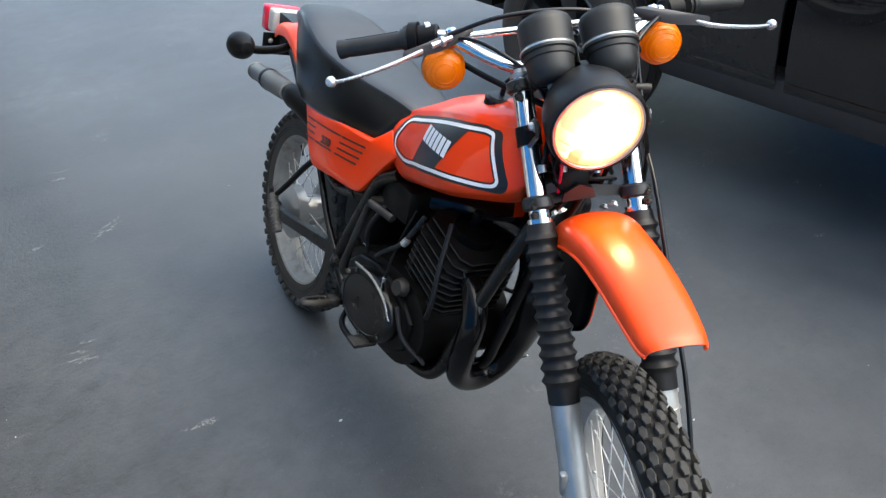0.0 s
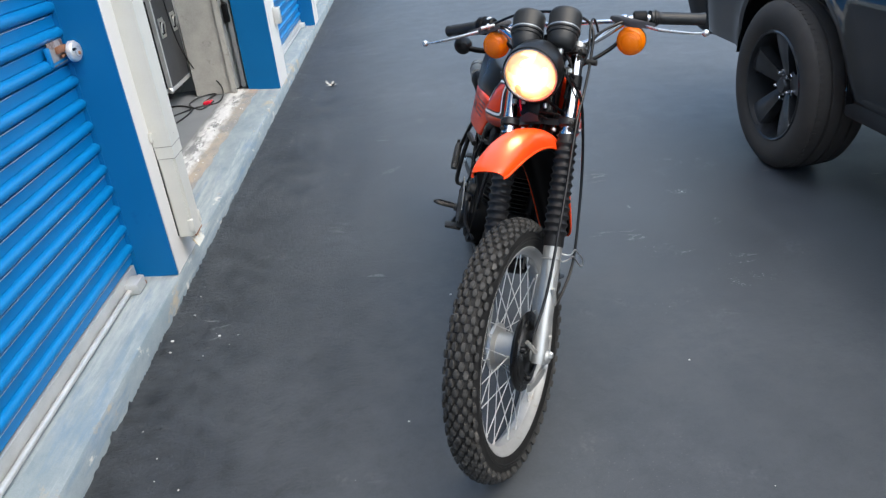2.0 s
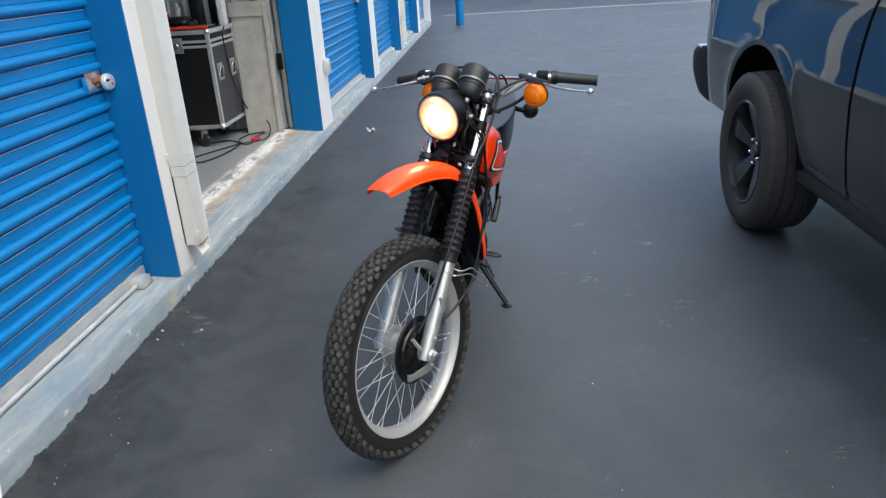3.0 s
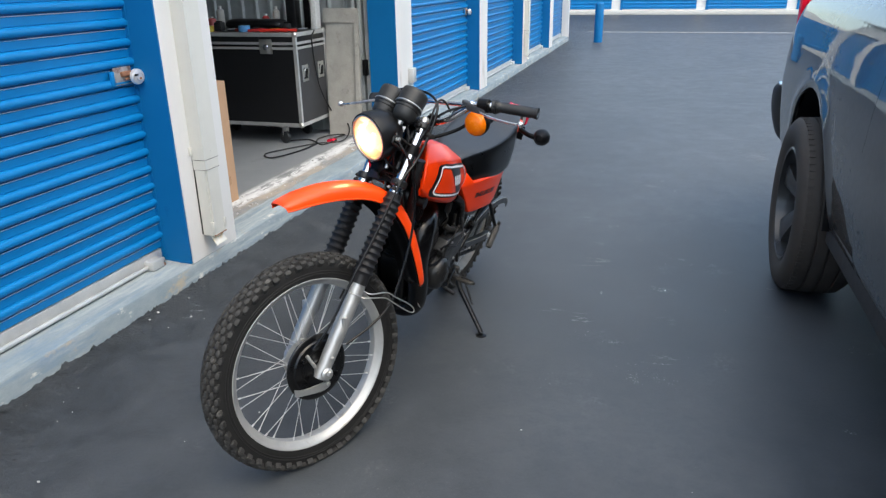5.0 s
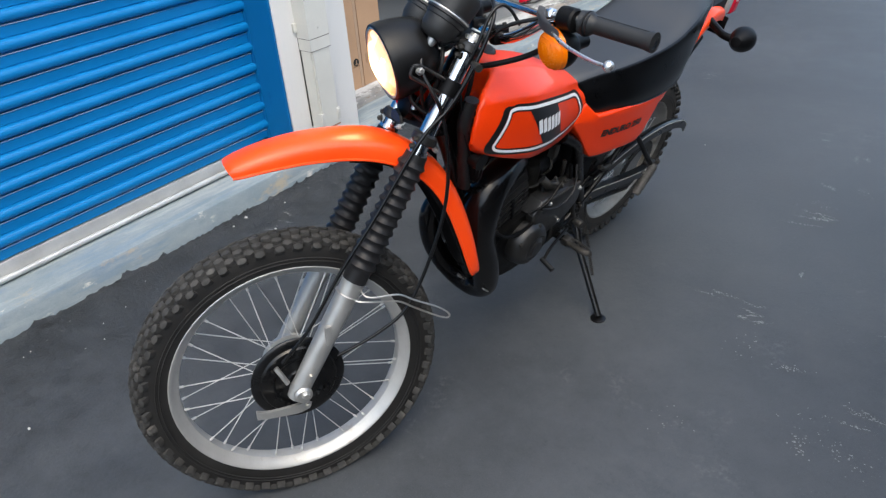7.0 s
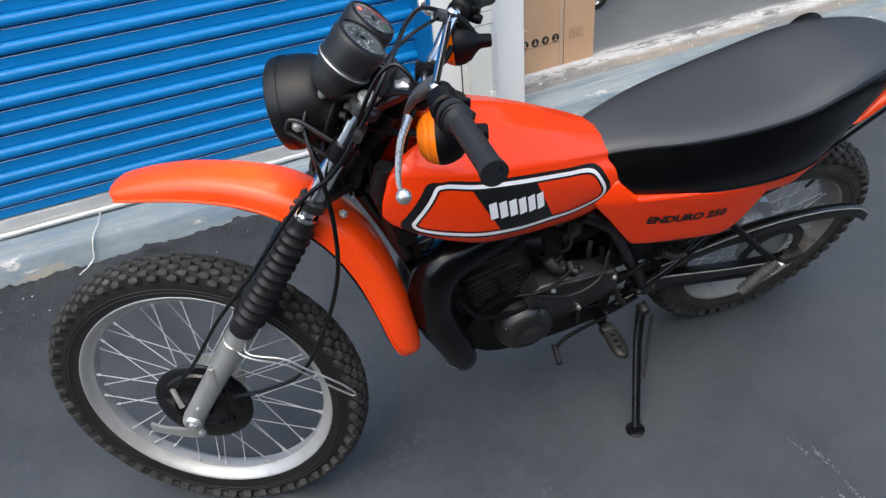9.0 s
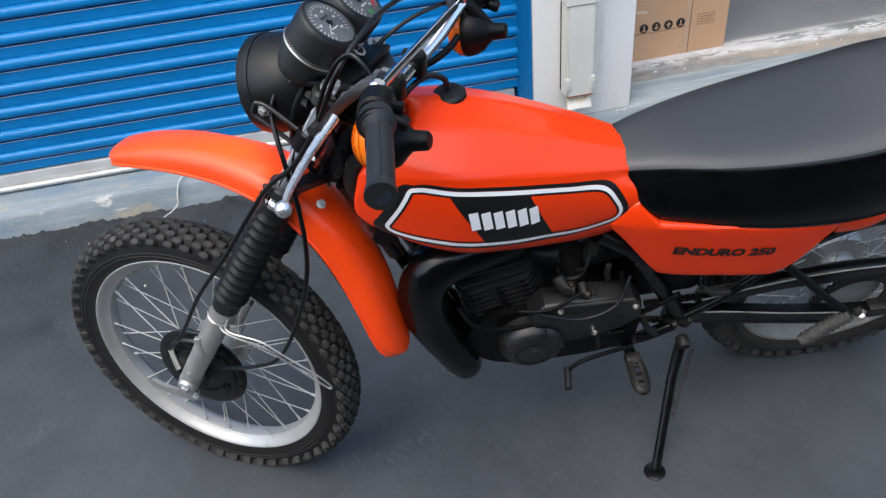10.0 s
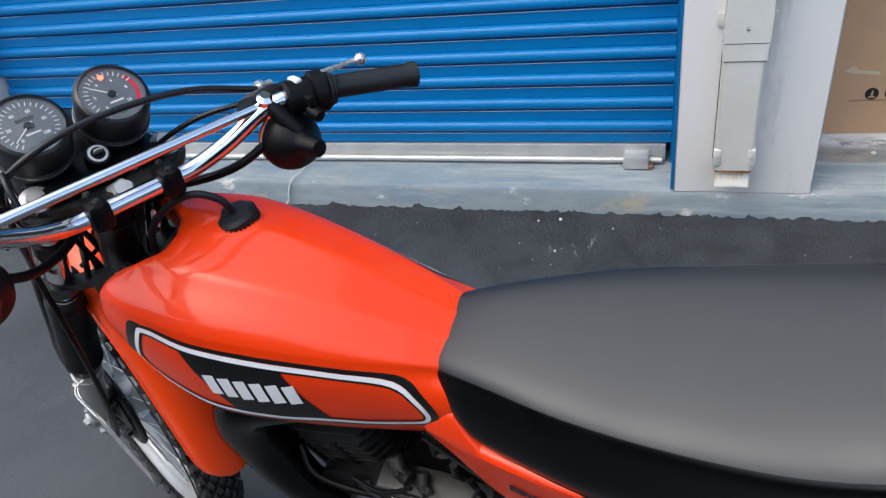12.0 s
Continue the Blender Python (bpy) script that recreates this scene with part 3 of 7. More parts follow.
def shutter(index, y0, y1, locked):
    door = thing("door_%d" % index, "closed blue ribbed steel roller shutter door", "door", kind="structure")
    z, n = TOP + 0.089, 9
    while z + 0.088 < HEAD + 0.1:
        prof = rib_profile(z - 0.004, z + 0.089, DOOR_X)[1:-1] + [(DOOR_X, z + 0.088)]
        rows = [[(x + 0.002 * noise.noise((k * 1.7, w * 2, index)), y0 + (y1 - y0) * k / n, w) for x, w in prof] for k in range(n + 1)]
        slat = part("slat", grid(rows), BLUE, door, angle=42)
        # a pale strip runs along the folded edge under each rib
        part("pale_edge", box(DOOR_X + 0.0022, DOOR_X + 0.0042, y0, y1, z + 0.0366, z + 0.0388), LIP, slat, "pale edge of the rib")
        z += 0.088
    part("bottom_bar", box(DOOR_X - 0.012, DOOR_X + 0.010, y0 + 0.01, y1 - 0.02, TOP + 0.022, TOP + 0.084, 0.003), RAIL, door, "grey aluminium bottom bar")
    part("bottom_seal", tube([(DOOR_X + 0.022, y0 + 0.02, TOP + 0.030), (DOOR_X + 0.022, y1 - 0.03, TOP + 0.030)], 0.011, 10), RAIL, door, "pale tubular bottom rail")
    part("guide", box(DOOR_X - 0.03, DOOR_X + 0.018, y1 - 0.004, y1 + 0.0005, TOP + 0.02, HEAD), BLUE_POST, door, "blue guide channel")
    part("stop_bracket", box(DOOR_X - 0.01, DOOR_X + 0.062, y1 - 0.16, y1 - 0.075, TOP + 0.014, TOP + 0.062, 0.004), RAIL, door, "bent metal stop bracket")
    part("rusty_tab", box(DOOR_X + 0.02, DOOR_X + 0.060, y1 - 0.12, y1 - 0.06, TOP + 0.013, TOP + 0.028, 0.003), RUST, door, "rusty tab")
    if locked:
        z = 1.075
        part("hasp_plate", box(DOOR_X + 0.014, DOOR_X + 0.020, y1 - 0.150, y1 - 0.030, z - 0.036, z + 0.046, 0.003), material("scuffed_latch_plate", (0.34, 0.32, 0.31), (0.50, 0.48, 0.46), rough=0.4, rough2=0.6, metal=0.5, scale=30, fine=300, bump=0.2, grime=(0.13, 0.055, 0.035), grime_at=0.50, grime_scale=16), door, "scuffed rusty steel latch plate")
        part("latch_bar", box(DOOR_X + 0.020, DOOR_X + 0.036, y1 - 0.110, y1 - 0.040, z + 0.002, z + 0.026, 0.005), RUST, door, "rusty slide bolt")
        part("latch_bar", box(DOOR_X + 0.020, DOOR_X + 0.030, y1 - 0.085, y1 - 0.045, z - 0.016, z - 0.004, 0.004), RUST, door)
        part("latch_slot", box(DOOR_X + 0.012, DOOR_X + 0.026, y1 - 0.175, y1 - 0.151, z - 0.034, z + 0.034, 0.005), BLUE, door, "blue painted slot cover")
        lock = part("disc_padlock", lathe([(0, 0.014), (0.012, 0.015), (0.027, 0.013), (0.033, 0.011), (0.037, 0.004), (0.037, -0.008), (0.030, -0.013), (0, -0.013)], (DOOR_X + 0.052, y1 - 0.034, z - 0.004), (1, -0.15, 0), 32), DISC, door, "round chrome disc padlock")
        part("shackle_gap", box(DOOR_X + 0.050, DOOR_X + 0.0672, y1 - 0.062, y1 - 0.038, z + 0.000, z + 0.010, 0.004), SATIN, lock, "dark shackle opening")
        part("face_ring", lathe([(0.017, 0), (0.017, 0.0015), (0.0195, 0.0015), (0.0195, 0)], (DOOR_X + 0.0668, y1 - 0.034, z - 0.006), (1, -0.15, 0), 24, closed=True), STEEL, lock)
        part("keyhole", lathe([(0, 0.003), (0.006, 0.003), (0.007, 0)], (DOOR_X + 0.067, y1 - 0.030, z - 0.012), (1, -0.15, 0), 14), RUST, lock)
    return door


def downspout(y, at_x):
    d = thing("downspout", "cream sheet metal downspout on the white post", "downspout")
    w, dep = 0.056, 0.074
    prof = [(at_x, y - w), (at_x + dep, y - w), (at_x + dep, y + w), (at_x, y + w)]
    bm = plate(prof, 0.225, ROOF)
    bmesh.ops.bevel(bm, geom=[e for e in bm.edges if abs(e.verts[0].co.z - e.verts[1].co.z) > 1], offset=0.008, segments=2, affect="EDGES")
    part("pipe", bm, CREAM, d)
    bm = plate([(a + (0.003 if a > at_x else 0), b + math.copysign(0.004, b - y)) for a, b in prof], 0.635, 0.70)
    part("strap", bm, CREAM, d, "flat metal strap")
    part("sleeve", plate([(a + (0.0025 if a > at_x else 0), b + math.copysign(0.003, b - y)) for a, b in prof], 0.70, ROOF - 0.01), CREAM, d, "wider upper length of pipe")
    part("seam", plate([(a + (0.002 if a > at_x else 0), b + math.copysign(0.002, b - y)) for a, b in prof], 0.583, 0.632), CREAM, d)
    part("joint", box(at_x + 0.01, at_x + dep + 0.0022, y - w - 0.0012, y + w + 0.0012, 0.581, 0.583), DIRTY, d)
    for s in (-1, 1):
        # dark strip paints the shadow gap between pipe and post
        part("joint", box(at_x, at_x + 0.003, *sorted((y + s * (w - 0.004), y + s * (w + 0.0022))), 0.23, ROOF), DIRTY, d, "dark strip for the shadow gap beside the pipe")
        part("side_tab", box(at_x, at_x + 0.012, y + s * (w + 0.001), y + s * (w + 0.022), 0.66, 0.70, 0.002), CREAM, d)
        part("foot_tab", box(at_x + dep - 0.02, at_x + dep + 0.004, y + s * (w - 0.018), y + s * (w + 0.004), 0.245, 0.30, 0.003), CREAM, d)
        part("screw", bolt((at_x + dep + 0.004, y + s * (w - 0.007), 0.275), (1, 0, 0), 0.003, 0.002), STEEL, d)
    part("joint", box(at_x + 0.01, at_x + dep + 0.0025, y - w - 0.002, y + w + 0.002, 0.6325, 0.6347), DIRTY, d)
    part("screw", bolt((at_x + dep + 0.003, y, 0.675), (1, 0, 0), 0.004, 0.003), STEEL, d)
    rows = [[(at_x + dep - 0.004 + a, y - w + 0.006, z), (at_x + dep + a, y, z + 0.004), (at_x + dep - 0.004 + a, y + w - 0.006, z)] for a, z in ((-0.03, 0.245), (-0.018, 0.215), (-0.008, 0.190), (0.002, 0.176), (0.004, 0.168))]
    part("outlet", grid(rows, thick=0.004), material("stained_outlet", (0.60, 0.58, 0.52), (0.68, 0.66, 0.60), rough=0.5, scale=12, fine=200, bump=0.1, grime=(0.55, 0.33, 0.06), grime_at=0.52, grime_scale=26), d, "white outlet with yellow stains")
    part("rust_line", box(at_x + dep - 0.004, at_x + dep + 0.002, y - w + 0.004, y + w - 0.004, 0.222, 0.228), RUST, d)


def building():
    for i, y in enumerate(POSTS):
        p = thing("wall_post_%d" % (i + 1), "white stucco post with a blue painted jamb", "post", kind="structure")
        part("stucco", box(-0.62, FRONT - 0.004, y + 0.0, y + POST_W, TOP - 0.004, HEAD, 0.004, 1), STUCCO, p)
        part("jamb", box(-0.62, FRONT - 0.006, y - 0.010, y - 0.0005, TOP + 0.004, HEAD), BLUE_POST, p, "blue painted jamb")
    tagged(part("wall_head", box(-0.62, FRONT - 0.002, -5, END, HEAD, ROOF, 0.01, 1), STUCCO), "cream stucco band above the doors", "wall", kind="structure")
    tagged(part("wall_end", box(-9, FRONT - 0.003, END - 0.16, END, 0.0, HEAD - 0.002), STUCCO), "white end wall of the storage building", "wall", kind="structure")
    tagged(part("wall_near", box(-9, FRONT - 0.003, -5, POSTS[0] - 0.012, 0.0, HEAD - 0.002), STUCCO), "white wall beyond the first door", "wall", kind="structure")
    tagged(part("wall_back", box(-9.2, -9, -5, END, 0, ROOF), STUCCO), "back wall of the storage building", "wall", kind="structure")
    tagged(part("ceiling", box(-9, -0.1, -5.1, END + 0.1, ROOF, ROOF + 0.12), GALV), "flat metal roof of the storage building", "ceiling", kind="structure")
    for k, i in enumerate((0, 2, 3, 4, 5)):
        y0 = POSTS[i] + POST_W + 0.01
        y1 = (POSTS[i + 1] if i + 1 < len(POSTS) else END - 0.17) - 0.011
        shutter(k + 1, y0, y1, locked=i in (0, 2, 4))
    # ribbed partitions of the open unit
    for name, y, s in (("wall_unit_north", POSTS[2] + 0.16, -1), ("wall_unit_south", POSTS[1] + 0.10, 1)):
        pts = []
        x = -0.64
        while x > -4.4:
            pts += [(x, 0), (x - 0.10, 0), (x - 0.115, 0.02), (x - 0.135, 0.02), (x - 0.15, 0)]
            x -= 0.15
        rows = [[(px, y + s * d, z) for px, d in pts] for z in (0.12, 1.2, HEAD + 0.6)]
        tagged(part(name, grid(rows, thick=0.004), GALV, angle=20), "galvanised ribbed steel partition of the unit", "wall", kind="structure")
    tagged(part("wall_unit_back", box(-4.5, -4.4, POSTS[1], POSTS[2] + 0.3, 0.1, ROOF), GALV), "grey steel back wall of the unit", "wall", kind="structure")
    downspout(POSTS[1] + 0.170, FRONT - 0.004)
    downspout(POSTS[4] + 0.170, FRONT - 0.004)
    box_ = thing("wall_box", "small grey electrical box on the post", "box")
    part("cover", box(FRONT - 0.002, FRONT + 0.05, POSTS[2] + 0.265, POSTS[2] + 0.355, 0.57, 0.70, 0.006), RAIL, box_)


def far_side():
    y = 28.9
    tagged(part("wall_far", box(-14, 24, y, y + 0.3, 0, 3.2), STUCCO), "far white storage building", "wall", kind="structure")
    tagged(part("kerb_far", box(-14, 24, y - 0.25, y - 0.001, 0, 0.16, 0.01), material("pale_kerb", (0.50, 0.49, 0.46), (0.58, 0.56, 0.52), rough=0.8, scale=6, bump=0.3)), "pale concrete kerb along the far building", "kerb", kind="structure")
    x = -12.25
    k = 10
    while x < 20:
        prof = rib_profile(0.2, 2.5, -0.06, 0.12)
        rows = [[(x + 2.68 * s, y + q + 0.04 - 0.02, z) for q, z in prof] for s in (0, 0.5, 1)]
        rows = [[(px, y - 0.03 - (q + 0.06), z) for (px, _, z), (q, _) in zip(r, prof)] for r in rows]
        d = thing("door_%d" % k, "closed blue roller door of the far building", "door", kind="structure")
        part("curtain", grid(rows), BLUE, d, angle=25)
        part("frame", box(x - 0.09, x - 0.001, y - 0.06, y - 0.004, 0.17, 2.55), BLUE_POST, d)
        x += 3.1
        k += 1
    # unseen walls added on the other side and behind, to block low sky light
    tagged(part("wall_unseen_opposite", box(9.5, 9.8, -14, 6, 0, 3.1), BLUE_POST), "unseen blue wall added across the lane to block low sky light", "wall", kind="structure")
    tagged(part("wall_unseen_behind", box(-9.0, 9.5, -14.3, -14, 0, 3.1), STUCCO), "unseen white wall added behind the lane to block low sky light", "wall", kind="structure")
    tagged(part("gutter_strip", box(-0.2, 9.4, 19.8, 20.0, -0.05, 0.004), CHALK), "pale concrete strip across the lane", "gutter", kind="structure")
    b = thing("bollard", "round blue painted steel bollard beside the lane", "bollard")
    part("post", lathe([(0, 0.89), (0.045, 0.885), (0.085, 0.86), (0.098, 0.83), (0.098, 0)], (0.37, 16.7, 0), (0, 0, 1), 24), BLUE_POST, b)


def open_unit():
    # flight case on castors
    x1, y0 = -1.05, 4.80
    x0, y1, z0, z1 = x1 - 1.12, y0 + 0.56, 0.285, 1.07
    c = thing("flight_case", "black laminate flight case with aluminium edges on castors", "flight case")
    part("body", box(x0 + 0.008, x1 - 0.008, y0 + 0.008, y1 - 0.008, z0 + 0.01, 0.955), CASE, c)
    part("side_panel", box(x1 - 0.0075, x1 - 0.003, y0 + 0.02, y1 - 0.02, z0 + 0.02, 0.95), DUSTY, c, "dusty grey end panel")
    part("lid", box(x0 + 0.008, x1 - 0.008, y0 + 0.008, y1 - 0.008, 0.975, z1 - 0.005, 0.003), CASE, c, "black lid")
    w = 0.028
    for px in (x0, x1):
        for py in (y0, y1):
            sx, sy = (1 if px == x0 else -1), (1 if py == y0 else -1)
            poly = [(px, py), (px + sx * w, py), (px + sx * w, py + sy * 0.003), (px + sx * 0.003, py + sy * 0.003), (px + sx * 0.003, py + sy * w), (px, py + sy * w)]
            part("corner_edge", plate(poly, z0, z1), RAIL, c)
            for z in (z0 + 0.012, z1 - 0.012):
                part("ball_corner", lathe([(0, 0.022), (0.014, 0.018), (0.022, 0.006), (0.026, -0.012), (0, -0.012)], (px + sx * 0.010, py + sy * 0.010, z), (-sx, -sy, 1 if z > 0.6 else -1), 14), STEEL, c)
    for z, h in ((z0, 0.03), (0.935, 0.022), (0.974, 0.022), (z1 - 0.03, 0.03)):
        part("edge_front", box(x0, x1, y0 - 0.002, y0 + 0.004, z, z + h), RAIL, c)
        part("edge_side", box(x1 - 0.004, x1 + 0.002, y0, y1, z, z + h), RAIL, c)
    part("top_edge", box(x1 - 0.03, x1 + 0.001, y0, y1, z1 - 0.004, z1 + 0.002), RAIL, c)
    part("top_edge", box(x0, x1, y0, y0 + 0.03, z1 - 0.004, z1 + 0.002), RAIL, c)
    latch = part("latch", box(x1 - 0.34, x1 - 0.22, y0 - 0.010, y0 - 0.002, 0.90, 1.02, 0.004), STEEL, c, "butterfly latch")
    part("latch_turn", lathe([(0, 0.006), (0.022, 0.006), (0.026, 0)], (x1 - 0.28, y0 - 0.010, 0.955), (0, -1, 0), 16), CHROME, latch)
    for yy in (y0 + 0.13, y0 + 0.43):
        h = part("recessed_handle", box(x1 - 0.002, x1 + 0.005, yy - 0.055, yy + 0.055, 0.66, 0.80, 0.003), STEEL, c, "recessed spring handle")
        part("handle_well", box(x1 + 0.0045, x1 + 0.007, yy - 0.036, yy + 0.036, 0.685, 0.775, 0.002), SATIN, h)
        part("handle_loop", tube(spline([(x1 + 0.008, yy - 0.034, 0.70), (x1 + 0.016, yy - 0.030, 0.765), (x1 + 0.016, yy + 0.030, 0.765), (x1 + 0.008, yy + 0.034, 0.70)], 4), 0.006, 8), STEEL, h)
    for px in (x0 + 0.16, x1 - 0.20):
        for py in (y0 + 0.055, y1 - 0.09):
            f = part("castor", box(px - 0.045, px + 0.045, py - 0.045, py + 0.045, z0 - 0.012, z0 - 0.001), STEEL, c, "swivel castor")
            part("fork", box(px - 0.02, px + 0.02, py - 0.028, py + 0.028, 0.19, z0 - 0.012, 0.004), STEEL, f)
            part("castor_wheel", lathe([(0, 0.020), (0.028, 0.020), (0.030, 0.017), (0.050, 0.016), (0.056, 0.010), (0.056, -0.010), (0.050, -0.016), (0, -0.020)], (px, py - 0.012, 0.1845), (0.25, 1, 0.0), 24), GUNMETAL, f)
    # things on the lid
    bag = thing("tool_bag", "black soft tool bag lying on the case", "bag")
    part("bag_body", loft([[(x1 - 0.80 + 0.55 * t, y0 + 0.30 + 0.10 * s * math.cos(a), z1 + 0.052 + 0.049 * s * math.sin(a)) for a in (2 * math.pi * k / 10 for k in range(10))] for t, s in ((0, 0.3), (0.04, 0.9), (0.3, 1.0), (0.7, 0.95), (0.96, 0.9), (1, 0.3))], 3, 2, around=True, ends=True), CASE, bag)
    for nm, dx, dy, col, r in (("red_pliers", 0.16, 0.08, (0.62, 0.03, 0.02), 0.012), ("red_pliers", 0.24, 0.05, (0.62, 0.03, 0.02), 0.012), ("blue_tape_roll", 0.52, 0.08, (0.10, 0.32, 0.62), 0.05), ("yellow_tape_roll", 0.86, 0.07, (0.55, 0.42, 0.05), 0.04), ("red_cutter", 0.36, 0.06, (0.50, 0.03, 0.03), 0.014)):
        t = thing(nm, "%s lying on the flight case" % nm.replace("_", " "), nm.split("_", 1)[1].replace("_", " "), group="tools on the flight case")
        m = material(nm, col, tuple(0.7 * v for v in col), rough=0.45, scale=40)
        px, py = x1 - dx, y0 + dy
        if "roll" in nm:
            part("roll", lathe([(r * 0.6, 0.025), (r, 0.025), (r, -0.025), (r * 0.6, -0.025)], (px, py, z1 + 0.028), (0.0, 0, 1), 20, closed=True), m, t)
        else:
            part("grip", tube(spline([(px - 0.10, py - 0.02, z1 + 0.014), (px, py, z1 + 0.02), (px + 0.12, py + 0.03, z1 + 0.014)]), r, 8, flat=0.8), m, t)
            part("grip", tube(spline([(px - 0.10, py + 0.05, z1 + 0.014), (px, py + 0.02, z1 + 0.02), (px + 0.12, py + 0.04, z1 + 0.014)]), r, 8, flat=0.8), m, t)
    for nm, dx, w, h, m in (("black_jug", 0.22, 0.07, 0.30, CASE), ("black_box", 0.06, 0.06, 0.26, SATIN), ("white_carton", 0.02, 0.05, 0.26, LEAF)):
        t = thing(nm, "%s standing at the back of the case" % nm.replace("_", " "), nm.split("_")[1])
        yy = y0 + 0.46
        part("shell", box(x1 - dx - w, x1 - dx + w * 0.4, yy - 0.05, yy + 0.05, z1 + 0.003, z1 + h, 0.012), m, t)
    for nm, dx, dy, r, h, col in (("clear_bottle", 0.95, 0.40, 0.036, 0.20, (0.55, 0.52, 0.47)), ("red_can", 0.50, 0.42, 0.033, 0.13, (0.55, 0.05, 0.05)), ("spray_can", 0.42, 0.47, 0.032, 0.19, (0.50, 0.47, 0.42)), ("red_can", 1.02, 0.36, 0.04, 0.11, (0.50, 0.10, 0.09))):
        t = thing(nm, "%s standing on the flight case" % nm.replace("_", " "), nm.split("_")[1], group="cans on the flight case")
        o = (x1 - dx, y0 + dy, z1 + 0.003)
        m = material(nm, col, tuple(0.8 * v for v in col), rough=0.35, scale=30)
        part("can_body", lathe([(0, 0), (r * 0.95, 0), (r, 0.006), (r, h * 0.75), (r * 0.85, h * 0.82), (r * 0.4, h * 0.88), (r * 0.4, h * 0.9)], o, (0, 0, 1), 18), m, t)
        part("cap", lathe([(r * 0.45, h * 0.88), (r * 0.45, h), (0, h)], o, (0, 0, 1), 14), LEAF, t)
    # small tools strewn along the front of the lid
    for dx, dy, turn, tint in ((0.30, 0.12, 0.5, (0.55, 0.36, 0.02)), (0.62, 0.10, -0.3, (0.50, 0.05, 0.03)), (0.74, 0.14, 0.9, (0.05, 0.05, 0.055)), (0.14, 0.18, 1.2, (0.05, 0.05, 0.055))):
        t = thing("screwdriver", "screwdriver with a plastic handle lying on the flight case", "screwdriver", group="tools on the flight case", at=pose(x1 - dx, y0 + dy, z1 + 0.0165, 0, 0, math.degrees(turn)))
        part("handle", lathe([(0, 0), (0.010, 0.002), (0.014, 0.020), (0.011, 0.045), (0.013, 0.075), (0.008, 0.090), (0, 0.091)], (0, 0, 0), (1, 0, 0), 14), material("tool_handle", tint, tuple(0.75 * v for v in tint), rough=0.4, scale=40), t)
        part("shaft", tube([(0.088, 0, 0), (0.20, 0, 0)], 0.0032, 8), STEEL, t)
    coil = thing("cable_coil", "coil of thin black cable lying on the flight case", "cable")
    part("coil_turns", tube([(x1 - 0.44 + (0.055 + 0.004 * math.sin(k * 0.9)) * math.cos(k * 0.42), y0 + 0.17 + (0.050 + 0.004 * math.cos(k * 1.3)) * math.sin(k * 0.42), z1 + 0.009 + 0.0045 * (k // 15)) for k in range(76)], 0.0045, 7), CASE, coil)
    for dx, dy, w, d, h in ((0.60, 0.22, 0.09, 0.06, 0.055), (0.84, 0.20, 0.07, 0.07, 0.075), (0.24, 0.30, 0.08, 0.06, 0.06)):
        t = thing("battery_pack", "black tool battery pack standing on the flight case", "battery", group="tools on the flight case")
        part("case_shell", box(x1 - dx - w / 2, x1 - dx + w / 2, y0 + dy - d / 2, y0 + dy + d / 2, z1 + 0.003, z1 + h, 0.008), TRIM, t)
        part("terminal", box(x1 - dx - w / 3, x1 - dx + w / 3, y0 + dy - d / 4, y0 + dy + d / 4, z1 + h - 0.002, z1 + h + 0.010, 0.003), SATIN, t)
    # leaning boards behind the case
    b = thing("leaning_board", "weathered grey board leaning on the steel wall", "board")
    part("sheet", plate([(-1.02, 0.13), (-0.70, 0.13), (-0.74, 1.20), (-1.06, 1.20)], POSTS[2] - 0.10, POSTS[2] - 0.065, lambda p, q, d: (p, d + 0.14 * (q - 0.13), q)), WOOD, b)
    part("batten", plate([(-0.73, 0.13), (-0.69, 0.13), (-0.73, 1.22), (-0.77, 1.22)], POSTS[2] - 0.125, POSTS[2] - 0.101, lambda p, q, d: (p, d + 0.14 * (q - 0.13), q)), WOOD, b)
    part("top_frame", plate([(-1.07, 1.12), (-0.73, 1.12), (-0.74, 1.24), (-1.07, 1.24)], POSTS[2] - 0.115, POSTS[2] - 0.101, lambda p, q, d: (p, d + 0.14 * (q - 0.13), q)), WOOD, b, "slatted top rail")
    k = thing("wall_track", "grey steel door track beside the opening", "track")
    for xx in (-0.66, -0.72, -0.78):
        part("channel", box(xx - 0.02, xx + 0.012, POSTS[2] + 0.05, POSTS[2] + 0.10, 0.13, HEAD), GALV, k)
    part("latch_block", box(-0.70, -0.66, POSTS[2] + 0.0, POSTS[2] + 0.05, 0.66, 0.80, 0.005), SATIN, k, "black latch")
    # cables
    cb = thing("extension_cable", "black extension cable coiled on the floor", "cable")
    part("lead", tube(spline([(-1.02, 5.10, 1.075), (-1.032, 5.06, 0.98), (-1.03, 5.14, 0.6), (-1.00, 5.30, 0.34), (-0.93, 5.34, 0.30), (-0.80, 5.22, 0.20), (-0.78, 5.0, 0.137), (-0.95, 4.86, 0.136), (-1.10, 4.62, 0.136), (-1.20, 4.40, 0.136), (-1.08, 4.28, 0.136), (-0.98, 4.50, 0.137), (-0.95, 4.82, 0.140), (-1.10, 4.98, 0.137), (-1.25, 4.9, 0.136)], 8), 0.006, 8), CASE, cb)
    part("loop", tube(spline([(-0.9, 5.0, 0.146), (-0.86, 5.24, 0.14), (-0.98, 5.2, 0.137), (-1.0, 4.95, 0.147), (-0.88, 4.8, 0.14), (-0.82, 4.98, 0.146)], 8), 0.005, 8), CASE, cb)
